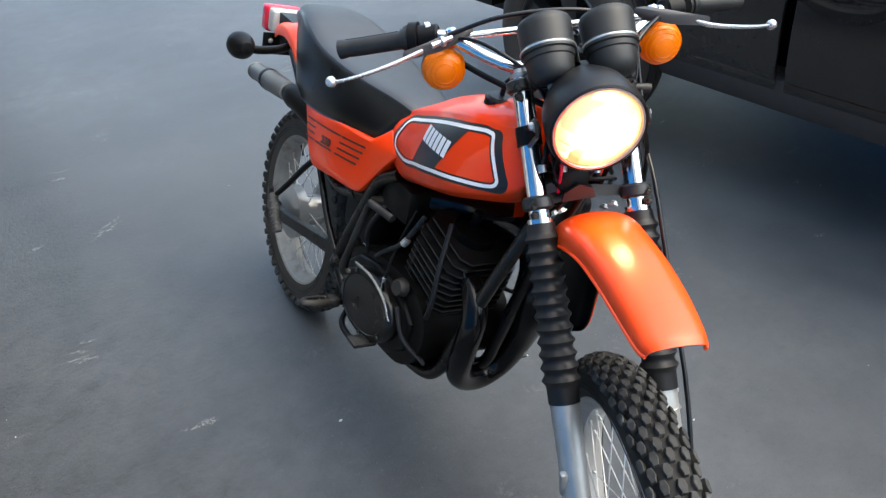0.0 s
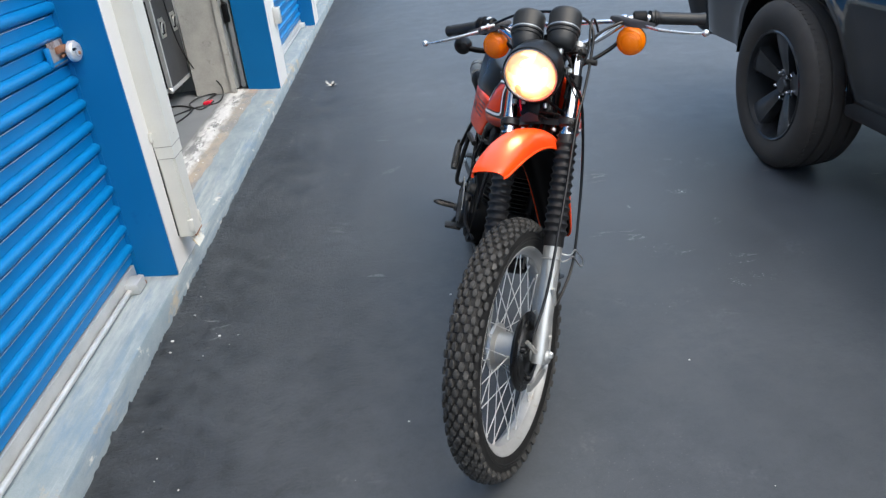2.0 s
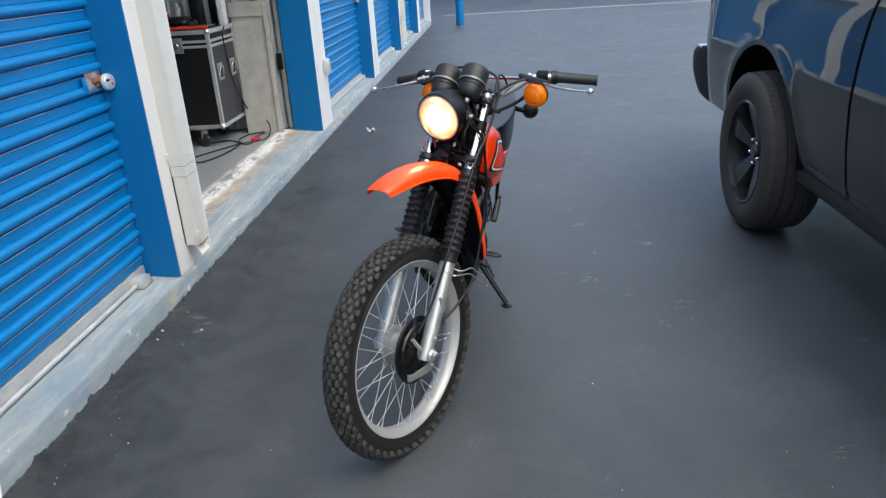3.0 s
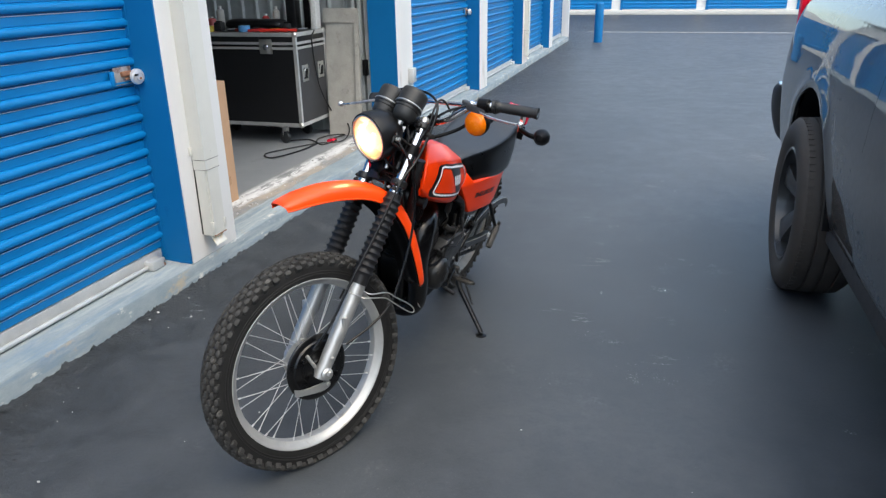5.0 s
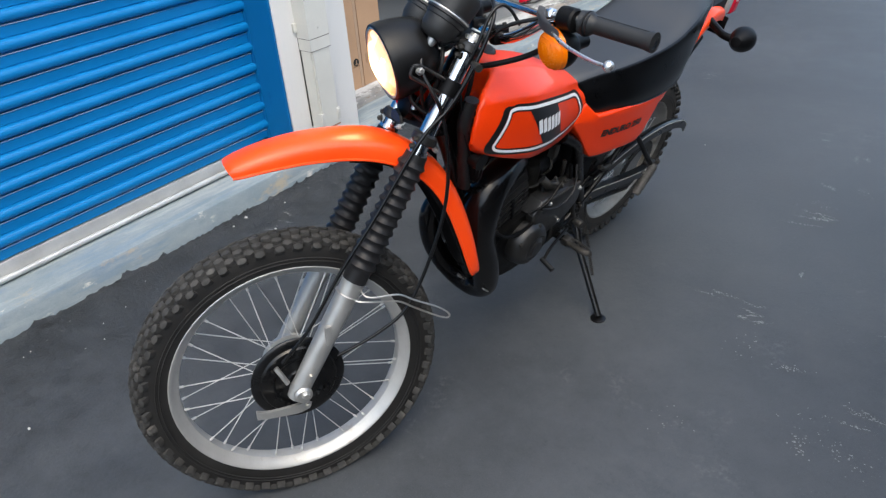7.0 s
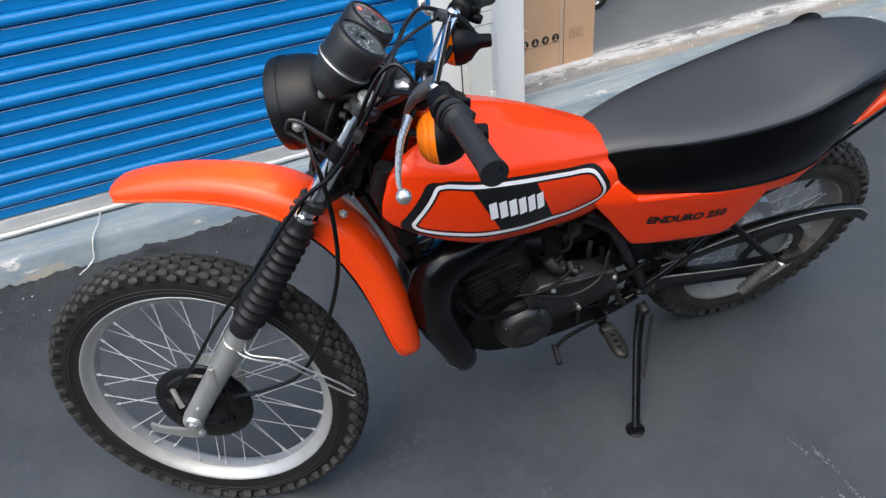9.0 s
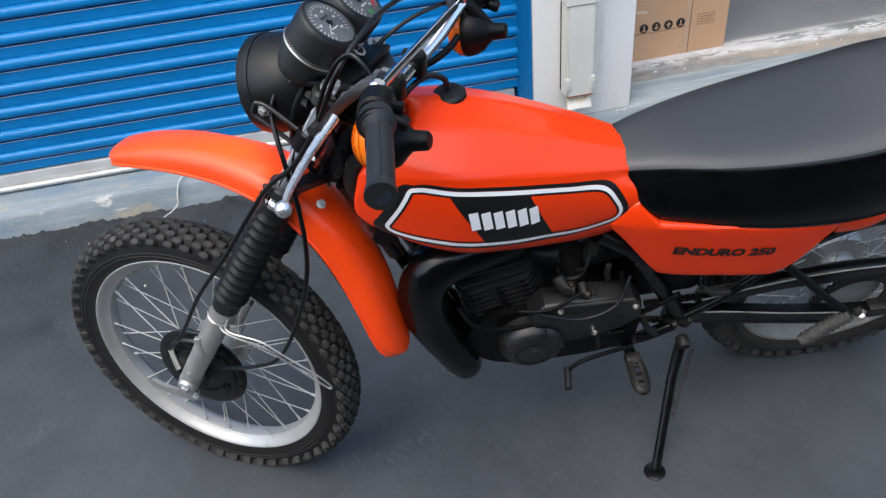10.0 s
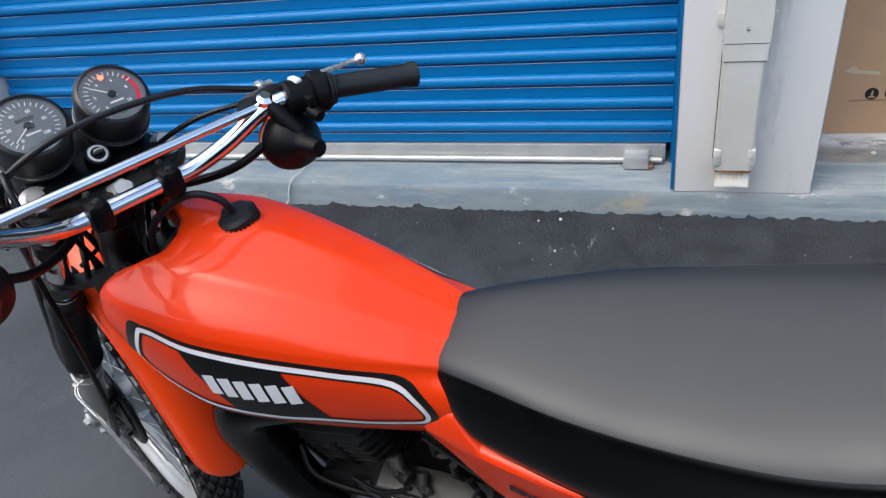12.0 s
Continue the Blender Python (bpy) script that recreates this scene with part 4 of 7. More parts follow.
    part("red_plug", box(-0.89, -0.83, 4.92, 5.0, 0.135, 0.158, 0.005), RED, cb, "red cable plug")
    # cardboard box
    bx = thing("cardboard_box", "tall brown cardboard box taped shut", "box", at=pose(-0.985, 2.93, 0.130, 0, 0, 1.5))
    part("carton", box(-0.28, 0.28, -0.27, 0.27, 0, 0.775, 0.004, 1), CARD, bx)
    part("corner_seam", box(0.279, 0.2825, 0.085, 0.088, 0.004, 0.77), material("card_edge", (0.24, 0.13, 0.07), rough=0.9), bx)
    part("tape", box(0.280, 0.2815, 0.062, 0.082, 0.0, 0.775), material("clear_tape", (0.44, 0.29, 0.19), (0.5, 0.34, 0.23), rough=0.2, scale=10), bx, "strip of clear tape")
    part("flap_line", box(0.2795, 0.2815, -0.20, 0.08, 0.125, 0.128), material("card_fold", (0.27, 0.15, 0.08), rough=0.9), bx)
    for s in range(4):
        yy = -0.135 + 0.058 * s
        disc = part("handling_symbol", lathe([(0, 0.0022), (0.020, 0.0022), (0.0205, 0)], (0.2805, yy, 0.150), (1, 0, 0), 24), INK, bx, "round black handling symbol")
        part("mark", box(0.2827, 0.2835, yy - 0.003, yy + 0.003, 0.137, 0.162), CARD, disc)
        part("mark", box(0.2827, 0.2835, yy - 0.010, yy + 0.010, 0.137 + 0.006 * (s % 3), 0.142 + 0.006 * (s % 3)), CARD, disc)
    ink = material("card_print", (0.27, 0.15, 0.08), rough=0.9)
    for a, b, c, d in ((0.12, 0.20, 0.125, 0.128), (0.12, 0.20, 0.172, 0.175), (0.12, 0.123, 0.128, 0.172), (0.197, 0.20, 0.128, 0.172), (0.130, 0.190, 0.158, 0.163), (0.130, 0.185, 0.147, 0.151), (0.130, 0.188, 0.136, 0.140)):
        part("label_print", box(0.2803, 0.2812, a, b, c, d), ink, bx)
    part("tear", plate([(-0.225, 0.24), (-0.205, 0.25), (-0.19, 0.236), (-0.13, 0.228), (-0.12, 0.216), (-0.20, 0.224), (-0.23, 0.232)], 0.2803, 0.283, lambda p, q, d: (d, p, q)), material("torn_card", (0.55, 0.42, 0.30), rough=0.95), bx, "torn strip")
    # a small wheel standing behind the carton
    tw = thing("trolley_wheel", "small black rubber trolley wheel with a bright hub", "wheel")
    o, ax = (-1.33, 3.63, 0.2175), (1, -0.25, 0)
    part("tyre", lathe([(0.058, 0.016), (0.072, 0.022), (0.084, 0.020), (0.089, 0.010), (0.089, -0.010), (0.084, -0.020), (0.072, -0.022), (0.058, -0.016)], o, ax, 40, closed=True), BOOT, tw, "black rubber tyre")
    part("rim", lathe([(0, 0.012), (0.016, 0.012), (0.020, 0.004), (0.050, 0.006), (0.058, 0.014), (0.060, 0.0), (0.058, -0.014), (0, -0.010)], o, ax, 32), CHROME, tw, "bright metal hub")
    # debris along the sill
    rng = random.Random(4)
    bm = bmesh.new()
    for _ in range(90):
        px, py, r = rng.uniform(-0.72, -0.54), rng.uniform(POSTS[1] + 0.45, POSTS[2] - 0.1), rng.uniform(0.002, 0.008)
        bmesh.ops.create_icosphere(bm, subdivisions=1, radius=r, matrix=Matrix.LocRotScale((px, py, TOP + 0.022 if px > -0.6 else 0.138), Euler((rng.random() * 3, rng.random() * 3, 0)), (1, rng.uniform(0.4, 1.6), 0.22)))
    tagged(part("sill_debris", bm, LEAF), "white paint chips and grit on the sill", "debris", kind="stuff")


def litter():
    rng = random.Random(9)
    lf = thing("dry_leaf", "crumpled pale dry leaf on the asphalt", "leaf")
    bm = bmesh.new()
    for k in range(5):
        a = k * 1.3
        rows = [[(0.019 + 0.052 * t * math.cos(a) + 0.014 * s * math.sin(a), 5.676 + 0.052 * t * math.sin(a) - 0.014 * s * math.cos(a), 0.004 + 0.045 * t * (1 - 0.3 * abs(s)) * (0.4 + 0.3 * (k % 3))) for s in (-1, 0, 1)] for t in (0, 0.35, 0.7, 1.0)]
        grid(rows, bm)
    part("blade", bm, material("withered_leaf", (0.20, 0.19, 0.175), (0.55, 0.54, 0.51), rough=0.85, scale=45, fine=300, bump=0.4, grime=(0.06, 0.055, 0.05), grime_at=0.52, grime_scale=40), lf)
    bm = bmesh.new()
    for k in range(230):
        if k < 170:
            px, py = FRONT + 0.03 + abs(rng.gauss(0, 0.17)), rng.uniform(0.2, 11)
        else:
            px, py = rng.uniform(-0.2, 3.6), rng.uniform(-1.0, 8)
        r = rng.uniform(0.0009, 0.0036 if k < 170 else 0.0026)
        bmesh.ops.create_icosphere(bm, subdivisions=1, radius=r, matrix=Matrix.LocRotScale((px, py, r * 0.4), Euler((0, 0, rng.random() * 6)), (1, rng.uniform(0.4, 1.3), 0.5)))
    for px, py, r in ((0.118, 0.662, 0.006), (0.787, 1.943, 0.006), (2.02, 2.7, 0.004), (0.6, 1.2, 0.004), (1.55, 1.35, 0.004), (-0.312, 1.817, 0.009), (-0.13, 1.822, 0.006), (-0.30, 1.74, 0.006), (-0.27, 2.0, 0.005)):
        bmesh.ops.create_icosphere(bm, subdivisions=1, radius=r, matrix=Matrix.LocRotScale((px, py, r * 0.4), None, (1, 0.7, 0.6)))
    tagged(part("grit", bm, LEAF), "pale grit and paint flecks scattered on the asphalt", "grit", kind="stuff")
    # crumbs of asphalt along the kerb
    bm = bmesh.new()
    for _ in range(700):
        px, py = FRONT + 0.01 + abs(rng.gauss(0, 0.13)), rng.uniform(-0.6, 7.0)
        r = rng.uniform(0.0014, 0.0042)
        bmesh.ops.create_icosphere(bm, subdivisions=1, radius=r, matrix=Matrix.LocRotScale((px, py, r * 0.25), Euler((0, 0, rng.random() * 6)), (1, rng.uniform(0.5, 1.4), 0.7)))
    tagged(part("asphalt_crumbs", bm, ASPHALT, angle=5), "loose dark asphalt crumbs along the kerb", "crumbs", kind="stuff")
    # chalky scuffs on the lane
    chalk = material("chalk_scuff", (0.13, 0.137, 0.144), (0.32, 0.325, 0.33), rough=0.95, scale=120, fine=420, bump=0.5)
    bm = bmesh.new()
    spots = ((1.678, 2.983, 1.3), (1.529, 3.793, 1.0), (2.00, 2.688, 1.2), (2.024, 1.961, 1.0), (1.644, 2.244, 1.0), (1.517, 2.321, 0.9), (2.228, 0.932, 0.8), (-0.161, 1.86, 1.1), (0.49, 4.04, 1.3), (0.281, 3.476, 1.0), (0.573, 3.411, 1.3), (0.273, 2.695, 1.1), (0.475, 2.181, 0.8), (0.766, 4.38, 0.8), (2.77, 5.76, 2.0), (3.1, 10.9, 3.0), (3.04, 13.9, 3.0), (2.25, 3.1, 0.7), (2.05, 2.35, 0.7), (0.8, 5.1, 1.0), (1.9, 4.6, 1.2))
    for px, py, s in spots:
        for _ in range(rng.randint(2, 5)):
            x0, y0, ln = px + rng.gauss(0, 0.022) * s, py + rng.gauss(0, 0.03) * s, rng.uniform(0.025, 0.07) * s
            bend, tilt = rng.uniform(-0.25, 0.25), rng.gauss(0, 0.25)
            for _ in range(int(34 * s)):
                q = rng.uniform(-1, 1)
                x, y = x0 + q * ln, y0 + q * ln * tilt + bend * ln * q * q + rng.gauss(0, 0.0035) * s
                r = rng.uniform(0.0007, 0.0024) * (1.2 - abs(q)) * s
                st = rng.uniform(1.0, 3.5)
                vs = [bm.verts.new((x + st * r * rng.uniform(0.5, 1.2) * math.cos(b), y + r * rng.uniform(0.5, 1.2) * math.sin(b), 0.0022)) for b in (0, 1.05, 2.1, 3.14, 4.2, 5.24)]
                bm.faces.new(vs)
    # faint smears of dust between the scuffs
    for _ in range(60):
        px, py, wide = rng.uniform(1.45, 3.2), rng.uniform(1.6, 6.5), rng.uniform(0.008, 0.045)
        turned, thin = rng.uniform(0, 3.14), rng.uniform(0.2, 0.8)
        for _ in range(rng.randint(10, 46)):
            a, b = rng.gauss(0, wide), rng.gauss(0, wide * thin)
            x, y = px + a * math.cos(turned) - b * math.sin(turned), py + a * math.sin(turned) + b * math.cos(turned)
            r = rng.uniform(0.0009, 0.0027)
            bm.faces.new([bm.verts.new((x + r * rng.uniform(0.5, 1.6) * math.cos(c), y + r * rng.uniform(0.5, 1.6) * math.sin(c), 0.0022)) for c in (0, 1.25, 2.5, 3.77, 5.0)])
    tagged(part("chalk_scuffs", bm, chalk), "chalky scuff marks on the asphalt", "scuff", kind="stuff")
    c = thing("cord", "loose white cord hanging over the kerb", "cord")
    part("strand", tube(spline([(-0.49, 0.80, TOP + 0.03), (-0.42, 0.785, TOP + 0.02), (-0.365, 0.762, TOP + 0.01), (-0.348, 0.745, 0.07), (-0.345, 0.735, 0.03), (-0.335, 0.705, 0.006), (-0.30, 0.675, 0.005)], 6), 0.0029, 8), ROPE, c)


# ---- the parked truck ----
def truck():
    T = thing("pickup_truck", "parked dark grey pickup truck with black wheels", "truck")
    hub_y, hub_z, front_y = 2.955, 0.424, -0.615
    SX = 2.585

    def side_x(z, y=0):
        """Half profile of the flank: tucked under, fullest below the crease, rolled in at the rail."""
        pts = [(0.45, 0.060), (0.55, 0.034), (0.70, 0.012), (0.86, 0.0), (0.92, 0.0), (0.95, 0.003), (1.02, 0.007), (1.10, 0.015), (1.18, 0.027), (1.25, 0.044), (1.31, 0.068), (1.36, 0.100), (1.395, 0.140), (1.415, 0.185), (1.42, 0.22)]
        x = float(np.interp(z, [p[0] for p in pts], [p[1] for p in pts]))
        flare = 0.0
        for cy in (hub_y, front_y):
            d = math.hypot(y - cy, z - hub_z)
            flare = max(flare, 0.010 * max(0.0, 1 - abs(d - 0.585) / 0.10) ** 2 if z > 0.3 else 0)
        corner = 0.075 * max(0.0, (y - 3.84) / 0.34) ** 2.2
        return SX + x - flare + corner

    def flank(y0, y1, bottom, top, n, name, zs=22):
        rows = []
        for i in range(n + 1):
            y = y0 + (y1 - y0) * i / n
            zb = bottom
            for cy in (hub_y, front_y):
                if abs(y - cy) < 0.555:
                    zb = max(zb, hub_z + math.sqrt(0.555**2 - (y - cy) ** 2))
            rows.append([(side_x(zb + (top - zb) * k / zs, y), y, zb + (top - zb) * k / zs) for k in range(zs + 1)])
        return part(name, grid(rows, thick=0.012), CARPAINT, T, angle=30)

    flank(1.943, 4.18, 0.50, 1.42, 90, "bed_side", 40)
    flank(0.86, 1.895, 0.53, 1.30, 16, "rear_door")
    flank(-0.14, 0.845, 0.53, 1.30, 16, "front_door")
    flank(-1.70, -0.155, 0.50, 1.20, 60, "front_fender")
    part("inner_shell", box(SX + 0.16, SX + 1.80, -1.6, 4.08, 0.62, 1.30), SATIN, T)
    part("underbody", box(SX + 0.25, SX + 1.7, -1.4, 4.05, 0.36, 0.62, 0.03), SATIN, T)
    part("bed_rail", box(SX + 0.21, SX + 0.27, 1.99, 4.12, 1.405, 1.43, 0.010), TRIM, T, "black bed rail cap")
    part("tonneau_cover", box(SX + 0.25, SX + 1.75, 2.02, 4.12, 1.40, 1.425, 0.012), TRIM, T, "flat black tonneau cover")
    part("far_side", box(SX + 1.85, SX + 1.95, -1.65, 4.18, 0.5, 1.33, 0.04), CARPAINT, T)
    # cab
    cab = [(-0.55, 1.22), (0.35, 1.86), (0.6, 1.93), (1.66, 1.93), (1.80, 1.88), (1.895, 1.30), (1.895, 1.22)]
    part("cab", plate([(y, z) for y, z in cab], 0, 1, lambda p, q, d: (SX + 0.09 + 0.14 * (q - 1.22) / 0.7 + d * (1.77 - 0.28 * (q - 1.22) / 0.7), p, q)), CARPAINT, T)
    for nm, poly in (("rear_window", [(1.05, 1.34), (1.75, 1.34), (1.68, 1.80), (1.05, 1.82)]), ("front_window", [(-0.15, 1.34), (0.97, 1.34), (0.97, 1.82), (0.48, 1.80)])):
        part(nm, plate(poly, 0, 0.006, lambda p, q, d: (SX + 0.083 + 0.14 * (q - 1.22) / 0.7 + d, p, q)), DARKGLASS, T, "tinted side window")
    part("bonnet", box(SX + 0.12, SX + 1.8, -1.62, -0.3, 1.12, 1.24, 0.05), CARPAINT, T)
    # rocker and trim
    part("rocker", loft([[(SX + 0.048, y, 0.535), (SX + 0.042, y, 0.512), (SX + 0.056, y, 0.470), (SX + 0.11, y, 0.43), (SX + 0.2, y, 0.43)] for y in (0.05, 0.9, 1.5, 1.900)], 2, 4), CARPAINT, T, "dark glossy rocker panel")
    part("bed_sill", loft([[(SX + 0.048, y, 0.535), (SX + 0.042, y, 0.512), (SX + 0.056, y, 0.470), (SX + 0.11, y, 0.43), (SX + 0.2, y, 0.43)] for y in (1.938, 2.1, 2.3, 2.46)], 2, 4), CARPAINT, T)
    part("rocker", box(SX + 0.05, SX + 0.2, -0.05, 2.46, 0.40, 0.52, 0.02), TRIM, T)
    part("tail_light", loft([[(SX + dx, y, z) for dx, y in ((0.075, 4.13), (0.068, 4.17), (0.085, 4.215), (0.13, 4.235), (0.22, 4.24))] for z in (0.90, 0.95, 1.20, 1.37)], 4, 4, thick=0.01), RED, T, "tall red tail light")
    bumper = part("rear_bumper", loft([[(SX + 0.95 + (dx - 0.95) * (1 - tuck), y - tuck, z) for dx, y in ((0.09, 4.12), (0.035, 4.17), (0.010, 4.24), (0.04, 4.32), (0.3, 4.37), (0.95, 4.39), (1.6, 4.37), (1.86, 4.32), (1.89, 4.24), (1.865, 4.17))] for z, tuck in ((0.46, 0.10), (0.52, 0.045), (0.66, 0.005), (0.78, 0.0), (0.82, 0.015))], 4, 4, thick=0.03), TRIM, T, "dark rear bumper")
    part("bumper_cap", box(SX + 0.03, SX + 0.2, 4.20, 4.30, 0.815, 0.835, 0.006), CHROME, bumper)
    part("tailgate", box(SX + 0.15, SX + 1.75, 4.15, 4.205, 0.68, 1.40, 0.02), CARPAINT, T)
    for cy in (hub_y, front_y):
        arc = [radians(5 + 170 * k / 24) for k in range(25)]
        part("wheel_arch_liner", grid([[(SX + dx, cy + r * math.cos(a), hub_z + r * math.sin(a)) for a in arc] for dx, r in ((0.02, 0.56), (0.4, 0.56), (0.401, 0.02))]), SATIN, T)
    # wheels
    R, w0 = 0.402, SX - 0.055
    grow = 1.055
    for cy in (hub_y, front_y):
        o = (w0, cy, R * grow - 0.004)
        prof = [(grow * a, b) for a, b in [(0.262, 0.020), (0.285, 0.006), (0.33, 0.0), (0.368, 0.008), (0.388, 0.024), (0.394, 0.034), (0.396, 0.05), (0.399, 0.075), (0.399, 0.085), (0.388, 0.087), (0.388, 0.096), (0.401, 0.098), (0.402, 0.145), (0.390, 0.147), (0.390, 0.157), (0.402, 0.159), (0.399, 0.205), (0.388, 0.207), (0.388, 0.216), (0.399, 0.218), (0.394, 0.26), (0.37, 0.29), (0.29, 0.285), (0.262, 0.27)]]
        wh = part("wheel", lathe([(grow * a, b) for a, b in [(0.266, 0.020), (0.258, 0.012), (0.250, 0.016), (0.246, 0.05), (0.235, 0.12), (0.24, 0.26), (0.262, 0.27)]], o, (1, 0, 0), 56), GUNMETAL, T, "dark alloy wheel")
        bm = lathe(prof, o, (1, 0, 0), 72)
        for k in range(76):
            a = 2 * math.pi * k / 76
            m = Matrix.Translation(o) @ Matrix.Rotation(a, 4, "X")
            for dx in (0.040, 0.052):
                bmesh.ops.create_cube(bm, size=1, matrix=m @ Matrix.Translation((dx, 0.0, 0.3955 * grow)) @ Matrix.Diagonal((0.012, 0.018, 0.006, 1)))
        part("tyre", bm, TRUCKTYRE, wh, "black all-terrain tyre")
        part("brake_disc", lathe([(0, 0.16), (0.17, 0.16), (0.17, 0.18), (0, 0.18)], o, (1, 0, 0), 40), DIRTY, wh)
        part("hub_cap", lathe([(0, 0.066), (0.035, 0.067), (0.040, 0.074), (0.042, 0.092), (0.078, 0.094), (0.085, 0.105), (0, 0.14)], o, (1, 0, 0), 32), GUNMETAL, wh)
        for k in range(5):
            a = 2 * math.pi * k / 5 + 0.06
            m = Matrix.Translation(o) @ Matrix.Rotation(a, 4, "X")
            secs = []
            for t, hw, dep in ((0.050, 0.032, 0.090), (0.10, 0.042, 0.074), (0.17, 0.058, 0.052), (0.222, 0.070, 0.040), (0.248, 0.076, 0.040)):
                t *= grow
                secs.append([m @ Vector(p) for p in ((dep + 0.055, -hw, t), (dep + 0.006, -hw * 0.88, t), (dep + 0.001, -hw * 0.74, t), (dep - 0.003, 0, t), (dep + 0.001, hw * 0.74, t), (dep + 0.006, hw * 0.88, t), (dep + 0.055, hw, t))])
            part("spoke", loft([[tuple(p) for p in s] for s in secs], 4, 2), GUNMETAL, wh)
            n = Matrix.Translation(o) @ Matrix.Rotation(a + 0.63, 4, "X") @ Vector((0.090, 0, 0.066))
            part("lug_nut", bolt(n, (-1, 0, 0), 0.0115, 0.022), CHROME, wh)


ground()
asphalt_edge()
slab()
building()
far_side()
open_unit()
litter()
truck()


from mathutils.bvhtree import BVHTree  # noqa: E402

# ---- the motorcycle: local x forward, y to its left, z up from the rear contact point ----
BIKE_AT = pose(0.951, 2.469, 0.0275, -15.86, 0, -95.37)
RAKE, STEER, HEAD_U, HEAD_W = radians(30.71), radians(29.06), 1.0383, 0.9
AXIS = V(-math.sin(RAKE), 0, math.cos(RAKE))
STEERED = Matrix.Translation((HEAD_U - 0.004, -0.001, HEAD_W - 0.009)) @ Matrix.Rotation(-STEER, 4, V(-0.578, 0.025, 0.815)) @ Matrix.Translation((-HEAD_U, 0, -HEAD_W))
bike = thing("motorcycle", "orange and black trail motorcycle leaning on its side stand", "motorcycle", at=BIKE_AT)


SPAN = 0.086  # of each fork leg from the middle


def leg(w, v=0.0, ahead=0.0):
    return (1.425 - math.tan(RAKE) * (w - 0.34) + ahead, v, w)


def wheel(name, centre, R, rim_r, width, at, knob_rows, hub_r):
    cu, cw = centre
    o = (cu, 0, cw)
    hw = width / 2
    rw = 0.030 if width < 0.1 else 0.038
    rim = [(rim_r + 0.010, rw), (rim_r + 0.004, rw + 0.003), (rim_r - 0.002, rw), (rim_r - 0.006, rw * 0.75), (rim_r - 0.018, rw * 0.45), (rim_r - 0.021, 0)]
    rim = rim + [(r, -h) for r, h in rim[-2::-1]] + [(rim_r + 0.004, -rw * 0.8), (rim_r + 0.004, rw * 0.8)]
    W = part(name, lathe(rim, o, (0, 1, 0), 72, closed=True), RIM if at else OLDRIM, bike, "spoked wheel with a silver rim" if at else "spoked rear wheel with a grimy rim", at)
    # tyre: carcass and staggered blocks
    carcass = []
    for k in range(17):
        a = math.pi * (k / 16)
        carcass.append((rim_r + 0.004 + (R - 0.012 - rim_r) * math.sin(a) ** 0.75, (hw - 0.003) * math.copysign(abs(math.cos(a)) ** 0.62, math.cos(a)) * (0.78 + 0.22 * math.sin(a))))
    tyre = part("tyre", lathe(carcass, o, (0, 1, 0), 96), RUBBER if at else REAR_RUBBER, W, "black trail tyre carcass" if at else "dusty brown-black trail tyre carcass", angle=30)
    for rr in (rim_r + 0.022, rim_r + 0.030):
        for s in (-1, 1):
            part("sidewall_ring", lathe([(rr, s * hw * 0.93), (rr + 0.0015, s * (hw * 0.93 + 0.0016)), (rr + 0.003, s * hw * 0.935)], o, (0, 1, 0), 96), RUBBER, tyre)
    rng = random.Random(3)
    bm = bmesh.new()
    outline = ((-1.0, -0.55), (-1.0, 0.55), (0.0, 1.0), (1.0, 0.55), (1.0, -0.55), (0.0, -1.0))
    for k in range(knob_rows):
        lanes = (-0.74, -0.25, 0.25, 0.74) if k % 2 else (-0.99, -0.50, 0.0, 0.50, 0.99)
        for lane in lanes:
            a0 = 2 * math.pi * (k + rng.uniform(-0.08, 0.08)) / knob_rows
            da = 2 * math.pi / knob_rows * 0.62
            worn = rng.uniform(-0.0006, 0.0006)
            rings = []
            for lift, shrink in ((0.0114 + worn, 0.62), (0.0100 + worn, 0.76), (-0.012, 0.86)):
                ring = []
                for sa, sv in outline:
                    ang = (lane + sv * 0.195 * shrink) * 0.92
                    r = R - 0.010 - (1 - math.cos(ang)) * hw * 0.95 + lift * math.cos(ang)
                    y = math.sin(ang) * hw * 1.06 + lift * 0.55 * math.sin(ang)
                    a = a0 + sa * da * shrink
                    ring.append(bm.verts.new((cu + r * math.cos(a), y, cw + r * math.sin(a))))
                rings.append(ring)
            bm.faces.new(rings[0][::-1])
            for hi, lo in zip(rings, rings[1:]):
                for q in range(6):
                    bm.faces.new((hi[q], hi[(q + 1) % 6], lo[(q + 1) % 6], lo[q]))
    tagged(part("tread", bm, BLOCK, W, "rounded dusty rubber tread blocks", angle=40), kind="stuff")
    # spokes
    for k in range(36):
        s = 1 if k % 2 else -1
        a = 2 * math.pi * k / 36
        lean = (0.42 if (k // 2) % 2 else -0.42)
        h = V(cu + hub_r * math.cos(a - lean), s * 0.036, cw + hub_r * math.sin(a - lean))
        e = V(cu + (rim_r - 0.016) * math.cos(a + 0.12 * lean), s * 0.006, cw + (rim_r - 0.016) * math.sin(a + 0.12 * lean))
        bm = tube([h, h.lerp(e, 0.93), h.lerp(e, 0.935), e], [0.00135, 0.00135, 0.0030, 0.0030], 6)
        part("spoke", bm, SPOKE, W)
    # valve
    a = 2.2
    part("valve", tube([(cu + (rim_r - 0.02) * math.cos(a), 0, cw + (rim_r - 0.02) * math.sin(a)), (cu + (rim_r - 0.055) * math.cos(a), 0, cw + (rim_r - 0.055) * math.sin(a))], 0.004, 8), DIRTY, W)
